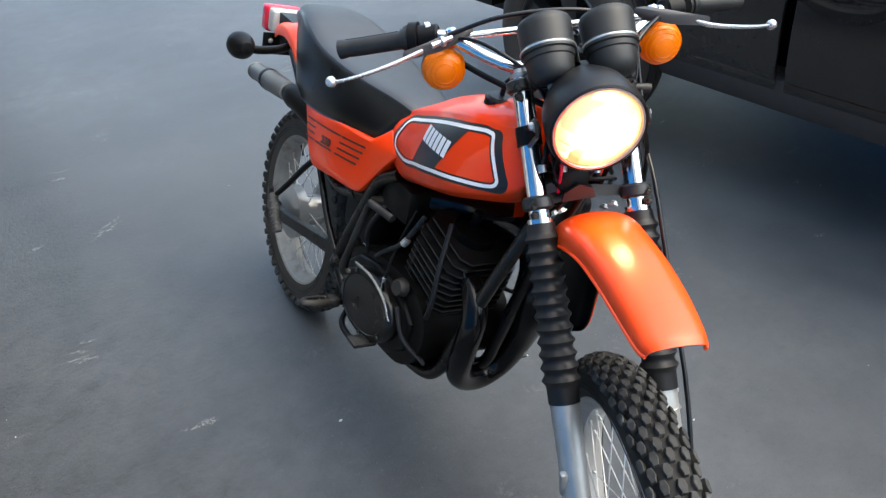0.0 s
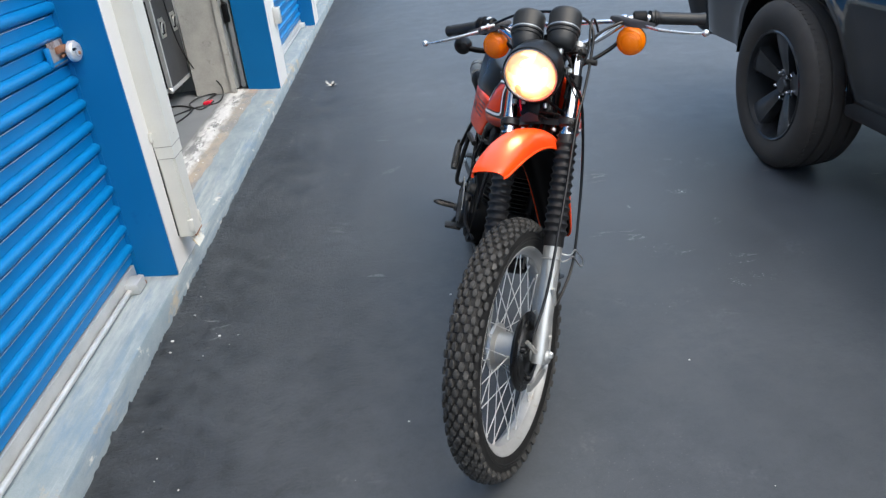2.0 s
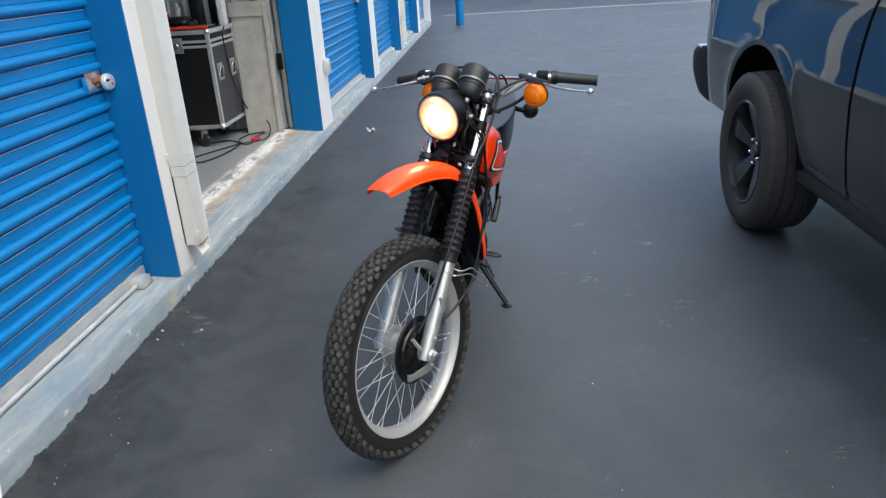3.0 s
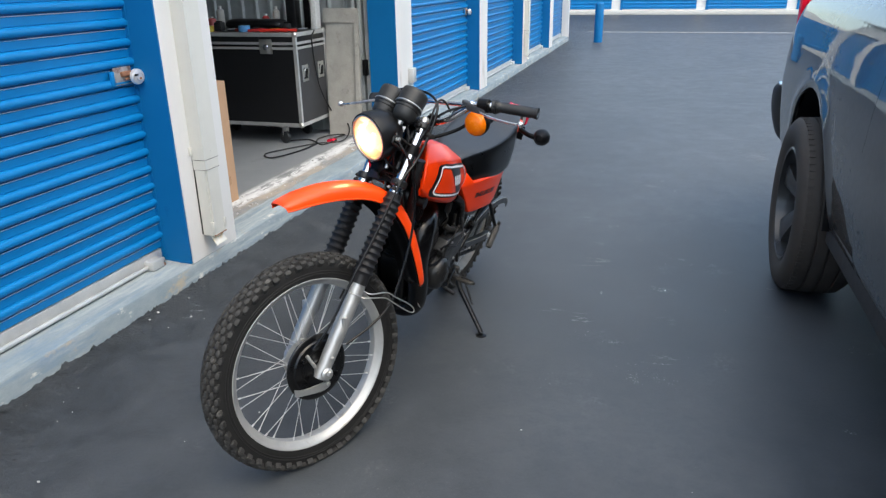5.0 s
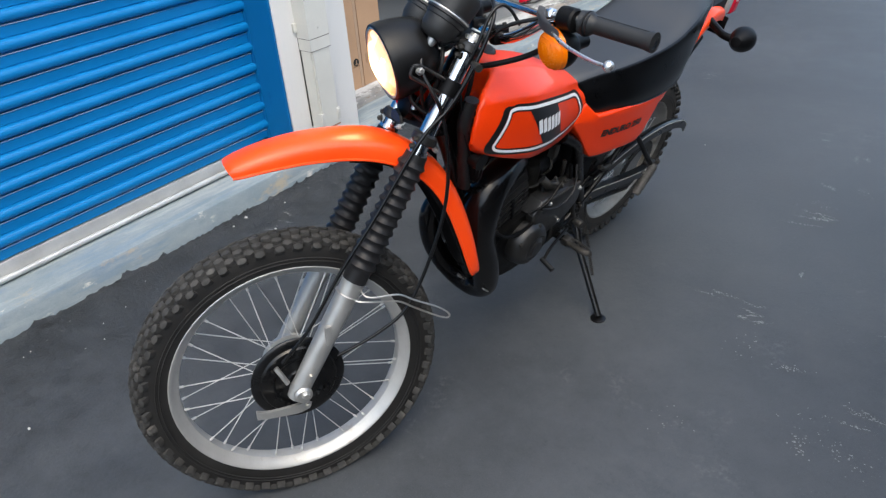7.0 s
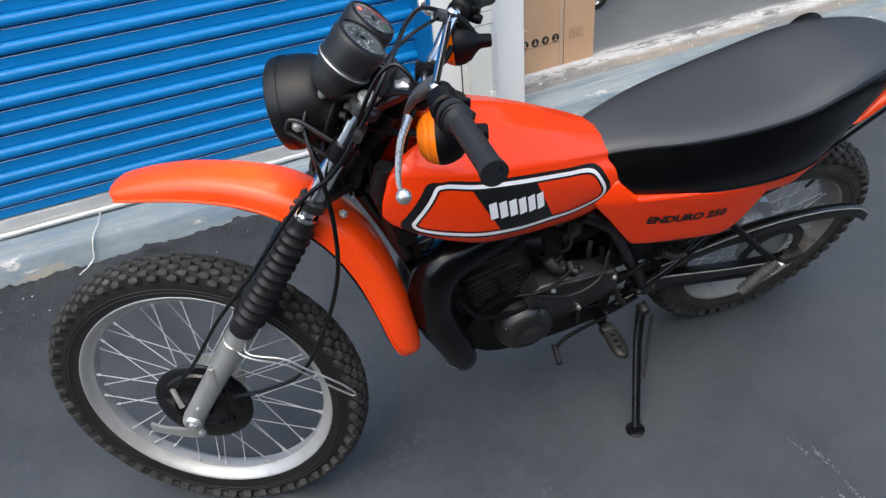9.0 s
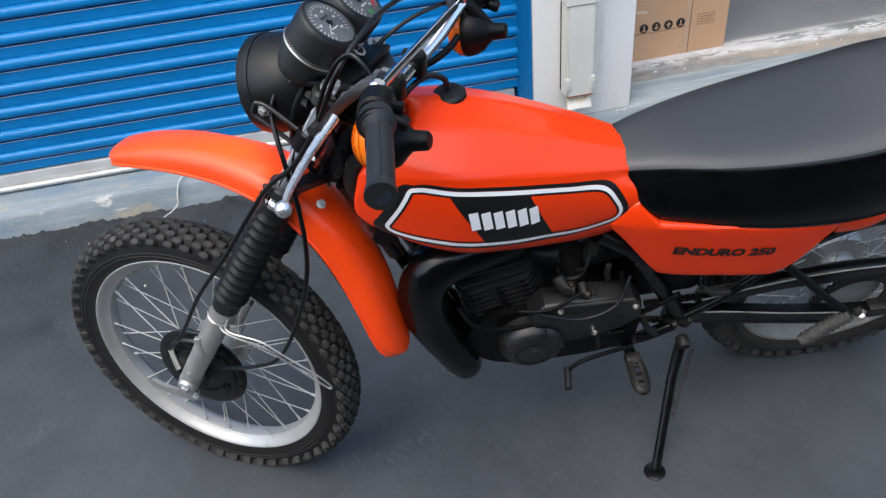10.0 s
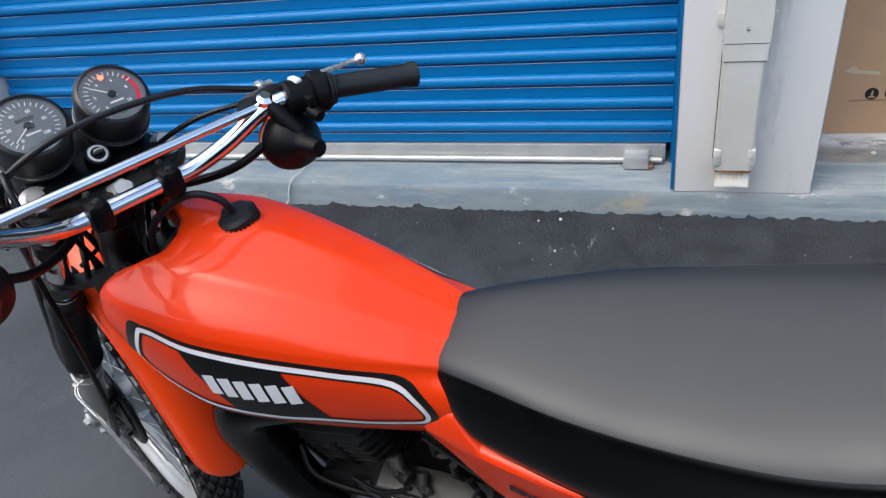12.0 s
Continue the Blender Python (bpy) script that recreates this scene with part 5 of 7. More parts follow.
    return W


def front_end():
    F = STEERED
    C = (1.419, 0.338)
    W = wheel("front_wheel", C, 0.3595, 0.279, 0.088, F, 104, 0.060)
    o = (C[0], 0, C[1])
    part("hub", lathe([(0.0, 0.05), (0.062, 0.05), (0.066, 0.044), (0.066, 0.034), (0.045, 0.028), (0.045, -0.028), (0.066, -0.034), (0.066, -0.044), (0, -0.05)], o, (0, 1, 0), 40), ALLOY, W)
    d = part("brake_drum", lathe([(0, 0.062), (0.028, 0.062), (0.034, 0.057), (0.056, 0.055), (0.062, 0.060), (0.086, 0.057), (0.090, 0.052), (0.106, 0.050), (0.110, 0.046), (0.108, 0.040), (0.08, 0.036), (0, 0.036)], o, (0, 1, 0), 48), BLACK, W, "glossy black brake drum plate")
    for a in (0.6, 2.4, 3.7, 5.2):
        part("drum_boss", lathe([(0, 0.010), (0.008, 0.010), (0.010, 0)], (C[0] + 0.070 * math.cos(a), 0.058, C[1] + 0.070 * math.sin(a)), (0, 1, 0), 10), BLACK, d)
    part("brake_arm", loft([[(u, v + dv, w + dw) for dv, dw in ((-0.004, -h), (0.004, -h), (0.004, h), (-0.004, h))] for u, v, w, h in ((1.410, 0.092, 0.296, 0.013), (1.44, 0.094, 0.291, 0.012), (1.50, 0.092, 0.294, 0.009), (1.530, 0.090, 0.300, 0.011))], 3, 1, around=True, ends=True), ALLOY, d, "silver brake arm")
    part("brake_arm_bolt", bolt((1.415, 0.096, 0.296), (0, 1, 0), 0.007, 0.008), STEEL, d)
    part("stay_cam", tube([(1.47, 0.07, 0.40), (1.45, 0.085, 0.36)], 0.006, 8), STEEL, d)
    for s in (-1, 1):
        v = SPAN * s
        p = [leg(w, v) for w in (0.318, 0.335, 0.36, 0.40, 0.50, 0.60, 0.630)]
        sl = part("fork_slider", tube(p, [0.020, 0.023, 0.0225, 0.0235, 0.0245, 0.0255, 0.026], 20), ALLOY, bike, "dull silver fork slider", F)
        part("axle_lug", lathe([(0, 0.028), (0.016, 0.028), (0.021, 0.022), (0.021, -0.02), (0.016, -0.026), (0, -0.026)], (C[0] + 0.004, v, C[1] - 0.004), (0, 1, 0), 20), ALLOY, sl)
        part("axle_nut", bolt((C[0], v + s * 0.022, C[1]), (0, s, 0), 0.010, 0.014), STEEL, sl)
        part("drain_screw", bolt((C[0] - 0.018, v + s * 0.024, C[1] + 0.045), (0, s, 0), 0.004, 0.004), STEEL, sl)
        part("cable_lug", box(C[0] - 0.075, C[0] - 0.060, v + s * 0.015, v + s * 0.028, C[1] + 0.115, C[1] + 0.165, 0.004), ALLOY, sl)
        # gaiter
        pts, rad = [], []
        w0, w1, n = 0.615, 0.842, 12
        for k in range(n * 6 + 1):
            t = k / (n * 6)
            w = w0 + (w1 - w0) * t
            pts.append(leg(w, v))
            rad.append(0.0252 + 0.0045 * (1 - t) * 0.6 + 0.0058 * (0.5 - 0.5 * math.cos(2 * math.pi * k / 6)) ** 1.5)
        pts = [leg(0.590, v), leg(0.612, v)] + pts + [leg(0.855, v)]
        rad = [0.0275, 0.0275] + rad + [0.024]
        part("fork_gaiter", tube(pts, rad, 24), BOOT, bike, "black ribbed rubber fork gaiter", F, angle=50)
        tb = part("fork_tube", tube([leg(0.83, v), leg(0.9, v), leg(1.072, v)], 0.0178, 20), CHROME, bike, "chrome fork tube", F)
        part("fork_cap", lathe([(0, 0.016), (0.010, 0.016), (0.012, 0.010), (0.019, 0.008), (0.019, 0)], leg(1.070, v), AXIS, 16), ALLOY, tb)
        part("dust_collar", tube([leg(0.846, v), leg(0.862, v)], 0.0225, 18), CHROME, tb)
    # yokes
    for w, nm, t in ((0.885, "lower_yoke", 0.024), (1.058, "upper_yoke", 0.022)):
        c = V(*leg(w))
        bm = bmesh.new()
        for s in (-1, 1):
            cc = V(*leg(w, SPAN * s))
            lathe([(0.0, t / 2), (0.022, t / 2), (0.027, t / 2 - 0.004), (0.027, -t / 2 + 0.004), (0.022, -t / 2), (0, -t / 2)], cc, AXIS, 20, bm)
        back = c + V(-0.055, 0, 0)
        poly = [c + V(0.000, 0.09, 0), c + V(-0.030, 0.0, 0), c + V(0.000, -0.09, 0), c + V(-0.02, -0.095, 0), back + V(-0.008, -0.03, 0), back + V(-0.008, 0.03, 0), c + V(-0.02, 0.095, 0)]
        lo = [bm.verts.new(p - AXIS * t * 0.4) for p in poly]
        hi = [bm.verts.new(p + AXIS * t * 0.4) for p in poly]
        bm.faces.new(lo[::-1])
        bm.faces.new(hi)
        for k in range(7):
            bm.faces.new((lo[k], lo[(k + 1) % 7], hi[(k + 1) % 7], hi[k]))
        y = part(nm, bm, WORN, bike, "", F)
        for s in (-1, 1):
            for dw in (-0.008, 0.008):
                q = V(*leg(w, SPAN * s + s * 0.012)) + V(0.026, 0, 0) + AXIS * dw
                part("pinch_bolt", bolt(q, (1, 0, 0.2), 0.0055, 0.008), DIRTY, y)
    part("steering_stem", tube([V(HEAD_U, 0, HEAD_W) - AXIS * 0.03, V(HEAD_U, 0, HEAD_W) + AXIS * 0.18], 0.022, 18), SATIN, bike, "", F)
    part("stem_nut", lathe([(0, 0.02), (0.012, 0.02), (0.016, 0.012), (0.022, 0.008), (0.022, 0)], V(HEAD_U, 0, HEAD_W) + AXIS * 0.178, AXIS, 6), ALLOY, bike, "", F)
    # loose metal bits and harness between the fork legs
    part("horn", lathe([(0, 0.010), (0.014, 0.011), (0.029, 0.005), (0.032, -0.006), (0.024, -0.018), (0, -0.022)], (1.098, -0.025, 0.925), (0.95, 0.1, 0.25), 28), SATIN, bike, "small black horn", F)
    part("horn_bracket", plate([(-0.050, 0.893), (0.008, 0.895), (0.004, 0.912), (-0.020, 0.922), (-0.046, 0.908)], 1.118, 1.124, lambda p, q, d: (d, p, q)), WORN, bike, "grey bent bracket", F)
    for i, (a, b, c2) in enumerate((((1.06, 0.03, 1.05), (1.09, 0.05, 0.98), (1.07, 0.03, 0.88)), ((1.05, -0.03, 1.06), (1.10, -0.06, 0.99), (1.08, -0.04, 0.89)), ((1.08, 0.0, 1.0), (1.105, 0.03, 0.95), (1.05, 0.06, 0.90)), ((1.04, 0.05, 1.08), (1.06, 0.085, 1.03), (1.08, 0.07, 0.95)))):
        part("wire", tube(spline([a, b, c2], 6), 0.0045, 8), SATIN, bike, "", F)
    rng = random.Random(12)
    for k in range(9):
        a = (1.04 + rng.uniform(-0.02, 0.03), rng.uniform(-0.07, 0.07), 1.0 + rng.uniform(-0.02, 0.04))
        b = (1.10 + rng.uniform(-0.02, 0.02), rng.uniform(-0.075, 0.075), 0.95 + rng.uniform(-0.02, 0.03))
        c2 = (1.07 + rng.uniform(-0.03, 0.03), rng.uniform(-0.06, 0.06), 0.885 + rng.uniform(-0.015, 0.02))
        part("wire", tube(spline([a, b, c2], 6), rng.uniform(0.0022, 0.0042), 7), SATIN if k % 3 else BOOT, bike, "", F)
        if k % 3 == 0:
            part("cable_clip", tube([b, (b[0] + 0.004, b[1], b[2] - 0.012)], 0.0062, 10), STEEL, bike, "", F)
    part("wire", tube(spline([(1.05, -0.02, 1.03), (1.11, -0.045, 0.965), (1.10, -0.05, 0.90)], 6), 0.003, 8), RED, bike, "red wire", F)

    # headlamp
    n = V(math.cos(radians(12)), 0, -math.sin(radians(12)))
    c = V(1.154, 0, 1.027)
    L = part("headlight", lathe([(0.0760, -0.010), (0.0790, -0.016), (0.0793, -0.024), (0.0785, -0.04), (0.0745, -0.066), (0.0635, -0.092), (0.046, -0.110), (0.02, -0.118), (0, -0.119)], c, n, 56), SHELL, bike, "matt black headlamp shell with a lit lamp", F)
    part("rim", lathe([(0.0738, 0.000), (0.0755, 0.003), (0.0788, 0.0005), (0.0806, -0.009), (0.0806, -0.020), (0.0788, -0.019), (0.0745, -0.006)], c, n, 56, closed=True), SHELL, L, "black headlamp rim")
    part("lens", lathe([(0, 0.020), (0.028, 0.0172), (0.050, 0.0100), (0.065, 0.0020), (0.0700, -0.005)], c, n, 48), LIT, L, "glowing glass headlamp lens")
    bm = bmesh.new()
    lathe([(0.0690, 0.0008), (0.0705, 0.0025), (0.0740, 0.0022), (0.0745, -0.004), (0.0692, -0.004)], c, n, 56, bm, closed=True)
    part("lens_ring", bm, STEEL, L, "dull bright lens ring")
    for s in (-1, 1):
        loop = spline([(1.122, s * 0.0905, 1.038), (1.128, s * 0.0905, 1.020), (1.112, s * 0.0905, 1.008), (1.062, s * 0.0905, 0.974), (1.036, s * 0.0905, 0.966), (1.030, s * 0.0905, 0.984), (1.052, s * 0.0905, 1.000), (1.102, s * 0.0905, 1.034), (1.122, s * 0.0905, 1.038)], 5)
        e = part("headlight_ear", tube(loop, 0.0038, 8), WORN, bike, "black slotted headlamp bracket", F)
        part("ear_bolt", bolt((1.108, s * 0.0925, 1.028), (0, s, 0), 0.007, 0.008), STEEL, e)
        part("ear_bolt", bolt((1.043, s * 0.0925, 0.984), (0, s, 0), 0.006, 0.006), STEEL, e)
        part("ear_clamp", tube([leg(0.970, SPAN * s), leg(0.998, SPAN * s)], 0.0218, 18), SATIN, bike, "", F)

    beam = new("headlamp_beam", bpy.data.lights.new("headlamp_beam", "SPOT"))
    beam.data.energy, beam.data.color, beam.data.spot_size, beam.data.spot_blend, beam.data.shadow_soft_size = 1.4, (1.0, 0.55, 0.32), radians(150), 0.6, 0.05
    beam.matrix_world = BIKE_AT @ F @ look(c + n * 0.03, c + n * 0.5 + V(0, 0, -0.12))

    # instruments
    gn = V(-0.62, 0, 0.785)
    for s, nm in ((1, "speedometer"), (-1, "tachometer")):
        g0 = V(0.998, 0.0520 * s + 0.004, 1.161)
        G = part(nm, lathe([(0.0405, 0.002), (0.0445, -0.001), (0.0465, -0.006), (0.0468, -0.014), (0.0460, -0.03), (0.0455, -0.047), (0.0475, -0.049), (0.0475, -0.058), (0.0440, -0.060), (0.0430, -0.068), (0.0405, -0.070), (0.0395, -0.090), (0.033, -0.104), (0.022, -0.110), (0, -0.111)], g0, gn, 44), GAUGE, bike, "black round instrument with a dark dial", F @ Matrix.Translation(g0) @ Matrix.Scale(0.97, 4) @ Matrix.Translation(-g0))
        part("dial", lathe([(0, -0.004), (0.039, -0.004), (0.0405, 0.0)], g0, gn, 40), DIAL, G)
        part("bezel_ring", lathe([(0.0405, 0.0025), (0.0442, 0.0002), (0.0443, -0.002), (0.0405, -0.0005)], g0, gn, 44, closed=True), BLACK, G)
        part("trim_ring", lathe([(0.0476, -0.0500), (0.0484, -0.0518), (0.0476, -0.0536)], g0, gn, 44), STEEL, G)
        x = V(0, -1, 0)
        y = gn.cross(x) * -1
        if y.z < 0:
            y = -y
        m = Matrix((x, y, gn)).transposed().to_4x4()
        for k in range(25):
            a = radians(230 - k * 11.5)
            p = g0 + gn * -0.0032 + 0.031 * (math.cos(a) * x + math.sin(a) * y)
            col = RED if (nm == "tachometer" and k > 18) else WHITE
            part("dial_mark", box(-0.003, 0.003, -0.0006, 0.0006, -0.0003, 0.0003), col, G, "", Matrix.Translation(p) @ m @ Matrix.Rotation(a, 4, "Z"))
        if s < 0:
            arc = [radians(38 - 7 * k) for k in range(12)]
            part("red_zone", grid([[g0 + gn * -0.0036 + r * (math.cos(a) * x + math.sin(a) * y) for a in arc] for r in (0.0285, 0.0345)]), RED, G, "red zone of the dial")
        part("dial_print", box(-0.009, 0.009, -0.0012, 0.0012, -0.0003, 0.0003), WHITE, G, "", Matrix.Translation(g0 + gn * -0.0034 - 0.011 * y) @ m)
        for k in range(6):
            a = radians(225 - k * 54)
            txt = str(k * 20) if nm == "speedometer" else str(k * 2)
            bm = letters(txt, 0.0060)
            bmesh.ops.translate(bm, vec=(-0.0021 * len(txt), -0.0025, 0), verts=bm.verts)
            part("dial_number", bm, WHITE, G, "", Matrix.Translation(g0 + gn * -0.0034 + 0.0215 * (math.cos(a) * x + math.sin(a) * y)) @ m)
        a = radians(215 if s > 0 else 140)
        tip = g0 + gn * -0.0025 + 0.028 * (math.cos(a) * x + math.sin(a) * y)
        part("needle", tube([g0 + gn * -0.0025 - 0.006 * (tip - g0).normalized(), tip], [0.0013, 0.0007], 6), WHITE, G)
        part("needle_cap", lathe([(0, 0.0), (0.005, -0.0005), (0.006, -0.003)], g0, gn, 16), SATIN, G)
        if s > 0:
            part("odometer", box(-0.011, 0.011, -0.0022, 0.0022, -0.0003, 0.0006), INK, G, "small odometer window", Matrix.Translation(g0 + gn * -0.0034 + 0.010 * y) @ m)
        else:
            part("warning_lamp", lathe([(0, 0.0015), (0.003, 0.001), (0.0038, -0.001)], g0 + gn * -0.003 + 0.027 * y, gn, 14), WARN, G, "glowing red warning lamp")
            part("green_lamp", lathe([(0, 0.001), (0.004, 0.0008), (0.005, -0.001)], g0 + gn * -0.0032 - 0.026 * y, gn, 12), material("green_lens", (0.05, 0.32, 0.12), rough=0.2), G)
        gl = part("glass", lathe([(0, 0.0015), (0.025, 0.0012), (0.0405, 0.0)], g0, gn, 40), GLASS, G)
        gl.visible_shadow = False
        part("rubber_mount", tube([g0 + gn * -0.09, g0 + gn * -0.10 + V(-0.02, 0, -0.02)], 0.014, 12), SATIN, G)
        part("drive_collar", lathe([(0.009, 0), (0.011, -0.012), (0.009, -0.022), (0.005, -0.03)], g0 + gn * -0.10, gn, 12), ALLOY, G)
    ig = part("ignition_switch", lathe([(0, 0.002), (0.009, 0.003), (0.015, 0.002), (0.016, -0.02), (0, -0.02)], (0.985, 0, 1.100), gn, 22), SATIN, bike, "black ignition switch with a bright ring", F)
    part("switch_ring", lathe([(0.009, 0.0035), (0.012, 0.0035), (0.013, 0.001), (0.009, 0.002)], (0.985, 0, 1.100), gn, 22, closed=True), STEEL, ig)
    part("key", box(-0.006, 0.006, -0.001, 0.001, 0.002, 0.014, 0.0008), STEEL, ig, "", Matrix.Translation((0.985, 0, 1.100)) @ gn.to_track_quat("Z", "Y").to_matrix().to_4x4())
    part("instrument_bracket", box(0.965, 1.06, -0.085, 0.085, 1.070, 1.082, 0.004), SATIN, bike, "", F)

    # handlebar
    def half(s):
        return [(0.912, s * 0.0, 1.066), (0.912, s * 0.045, 1.066), (0.910, s * 0.085, 1.068), (0.895, s * 0.130, 1.088), (0.880, s * 0.175, 1.115), (0.868, s * 0.205, 1.126), (0.850 - 0.005 * s, s * 0.26, 1.124), (0.824 - 0.008 * s, s * 0.33, 1.115), (0.802 - 0.010 * s, s * 0.390, 1.108)]

    path = half(-1)[:0:-1] + half(1)
    H = part("handlebar", tube(spline(path, 5), 0.0112, 16), CHROME, bike, "chrome braced handlebar", F)
    part("crossbar", tube([(0.880, -0.188, 1.124), (0.880, 0.188, 1.124)], 0.0065, 14), CHROME, H, "chrome cross brace")
    for s in (-1, 1):
        part("brace_bolt", lathe([(0, 0.010), (0.007, 0.010), (0.012, 0.005), (0.012, -0.006), (0, -0.006)], (0.876, s * 0.186, 1.130), (-0.4, 0, 1), 16), CHROME, H)
        cl = part("bar_clamp", box(0.893, 0.931, s * 0.047 - 0.014, s * 0.047 + 0.014, 1.048, 1.086, 0.007), SATIN, H, "black bar clamp")
        for du in (-0.013, 0.013):
            part("clamp_bolt", bolt((0.912 + du, s * 0.047, 1.085), (0, 0, 1), 0.005, 0.006), DIRTY, cl)
        gp = [V(*p) for p in spline(half(s)[6:], 8)]
        pts = [V(0.852, s * 0.252, 1.1242)] + gp[1:]
        rad = [0.0215, 0.0215] + [0.0158] * (len(pts) - 4) + [0.0178, 0.0182]
        g = part("grip", tube(pts, rad, 20), GAUGE, H, "black ribbed rubber grip")
        for k in range(18):
            a = 2 * math.pi * k / 18
            off = V(0, 0, 1) * 0.0158 * math.sin(a) + V(s * 0.92, 0.38, 0).cross(V(0, 0, 1)).normalized() * 0.0158 * math.cos(a)
            part("grip_rib", tube([p + off for p in gp[2:-2]], 0.0012, 5), GAUGE, g)
        for q, r in ((0.012, 0.0235), (0.018, 0.0205)):
            p = V(0.852, s * 0.252, 1.1242).lerp(gp[-1], q / 0.15)
            part("grip_collar", tube([p, p + (gp[-1] - gp[0]).normalized() * 0.004], r, 20), BOOT, g)
        # switch housing and perch
        a = V(0.866, s * 0.208, 1.126)
        b = V(0.856, s * 0.246, 1.1245)
        hs = part("switch_housing", tube([a, a.lerp(b, 0.1), a.lerp(b, 0.9), b], [0.018, 0.0225, 0.0225, 0.019], 16), SATIN, H, "black switch housing")
        part("switch_button", box(0.826, 0.842, s * 0.225 - 0.006, s * 0.225 + 0.006, 1.120, 1.134, 0.003), SATIN, hs)
        part("switch_knob", lathe([(0, 0.018), (0.008, 0.018), (0.010, 0.012), (0.010, 0)], (0.838, s * 0.228, 1.112), (-1, 0, -0.35), 14), SATIN, hs)
        if s < 0:
            part("throttle_drum", lathe([(0.0235, 0.010), (0.028, 0.008), (0.028, -0.008), (0.0235, -0.010)], (0.852, -0.252, 1.1245), (0.33, 1, 0), 24), SATIN, hs)
            part("kill_switch", box(0.852, 0.872, -0.232, -0.222, 1.143, 1.150, 0.002), WHITE, hs)
        part("lever_perch", loft([[(u, v + dv, w + dw) for dv, dw in ((-0.015, 0), (-0.011, h), (0.011, h), (0.015, 0), (0.011, -h), (-0.011, -h))] for u, v, w, h in ((0.882, s * 0.163, 1.132, 0.008), (0.900, s * 0.190, 1.127, 0.009), (0.912, s * 0.225, 1.119, 0.009), (0.915, s * 0.264, 1.112, 0.007))], 3, 2, around=True, ends=True), TAPE, H, "lever perch in black rubber")
        swing = 0.0 if s > 0 else 0.045
        back, low = (0.011, 0.006) if s > 0 else (0.0, 0.0)
        lv = [(0.912 - 0.3 * back, s * 0.245, 1.114), (0.921 + 0.25 * swing - 0.6 * back, s * 0.285, 1.107 - low), (0.924 + 0.5 * swing - 1.0 * back, s * 0.33, 1.099 - low), (0.919 + 0.8 * swing - back, s * 0.375, 1.093 - low), (0.911 + swing - 0.9 * back, s * 0.400, 1.091 - low), (0.908 + swing - 0.9 * back, s * 0.408, 1.091 - low)]
        pp = spline(lv, 5)
        rr = [0.0062 - 0.0022 * min(1, i / (len(pp) * 0.7)) for i in range(len(pp))]
        le = part("lever", tube(pp, rr, 12, flat=0.7), BRIGHT, H, "bright alloy hand lever")
        bm = bmesh.new()
        bmesh.ops.create_uvsphere(bm, u_segments=14, v_segments=10, radius=0.0098, matrix=Matrix.Translation(lv[-1]))
        part("lever_ball", bm, BRIGHT, le)

    ad = part("cable_adjuster", tube([(0.912, -0.190, 1.132), (0.922, -0.215, 1.128), (0.926, -0.228, 1.125)], [0.0045, 0.0045, 0.006], 12), BRIGHT, H, "bright cable adjuster")
    part("adjuster_wheel", lathe([(0.0045, 0.004), (0.009, 0.003), (0.009, -0.003), (0.0045, -0.004)], (0.920, -0.208, 1.129), (0.35, -0.9, -0.1), 16), BRIGHT, ad)
    # indicators
    for s in (-1, 1):
        c0 = V(0.872, s * 0.205, 1.068)
        S = part("front_indicator", lathe([(0.041, 0.0), (0.0415, -0.006), (0.039, -0.018), (0.033, -0.030), (0.022, -0.039), (0.014, -0.048), (0.0125, -0.068), (0.010, -0.071), (0, -0.071)], c0, (1, 0, -0.12), 32), SATIN, bike, "round indicator with an amber lens", F)
        prof = [(0, 0.030), (0.012, 0.0295), (0.024, 0.026), (0.033, 0.019), (0.0385, 0.009), (0.041, 0.0)]
        part("lens", lathe(prof, c0, (1, 0, -0.12), 36), AMBER, S, "amber ribbed lens")
        for r, h in ((0.027, 0.0235), (0.019, 0.0268), (0.033, 0.0185), (0.038, 0.0095)):
            part("lens_ridge", lathe([(r - 0.0014, h + 0.0008), (r, h + 0.0013), (r + 0.0014, h)], c0, (1, 0, -0.12), 36), AMBER, S)
        part("stalk", tube([c0 + V(-0.03, 0, 0.02), c0 + V(-0.012, -s * 0.012, 0.045), V(0.874, s * 0.190, 1.126)], [0.012, 0.012, 0.010], 12), SATIN, S)
        part("stalk_nut", bolt(V(0.874, s * 0.190, 1.116), (0, 0, -1), 0.010, 0.012), CHROME, S)

    # front mudguard
    mid = [(1.498, 0.870), (1.480, 0.880), (1.42, 0.896), (1.34, 0.906), (1.25, 0.903), (1.17, 0.888), (1.10, 0.852), (1.04, 0.795), (0.995, 0.715), (0.962, 0.62), (0.944, 0.54), (0.937, 0.502), (0.9355, 0.487)]
    wid = [0.040, 0.046, 0.051, 0.054, 0.057, 0.064, 0.065, 0.063, 0.060, 0.055, 0.050, 0.040, 0.020]
    drop = [0.020, 0.026, 0.034, 0.040, 0.043, 0.045, 0.046, 0.046, 0.044, 0.042, 0.036, 0.028, 0.014]
    secs = []
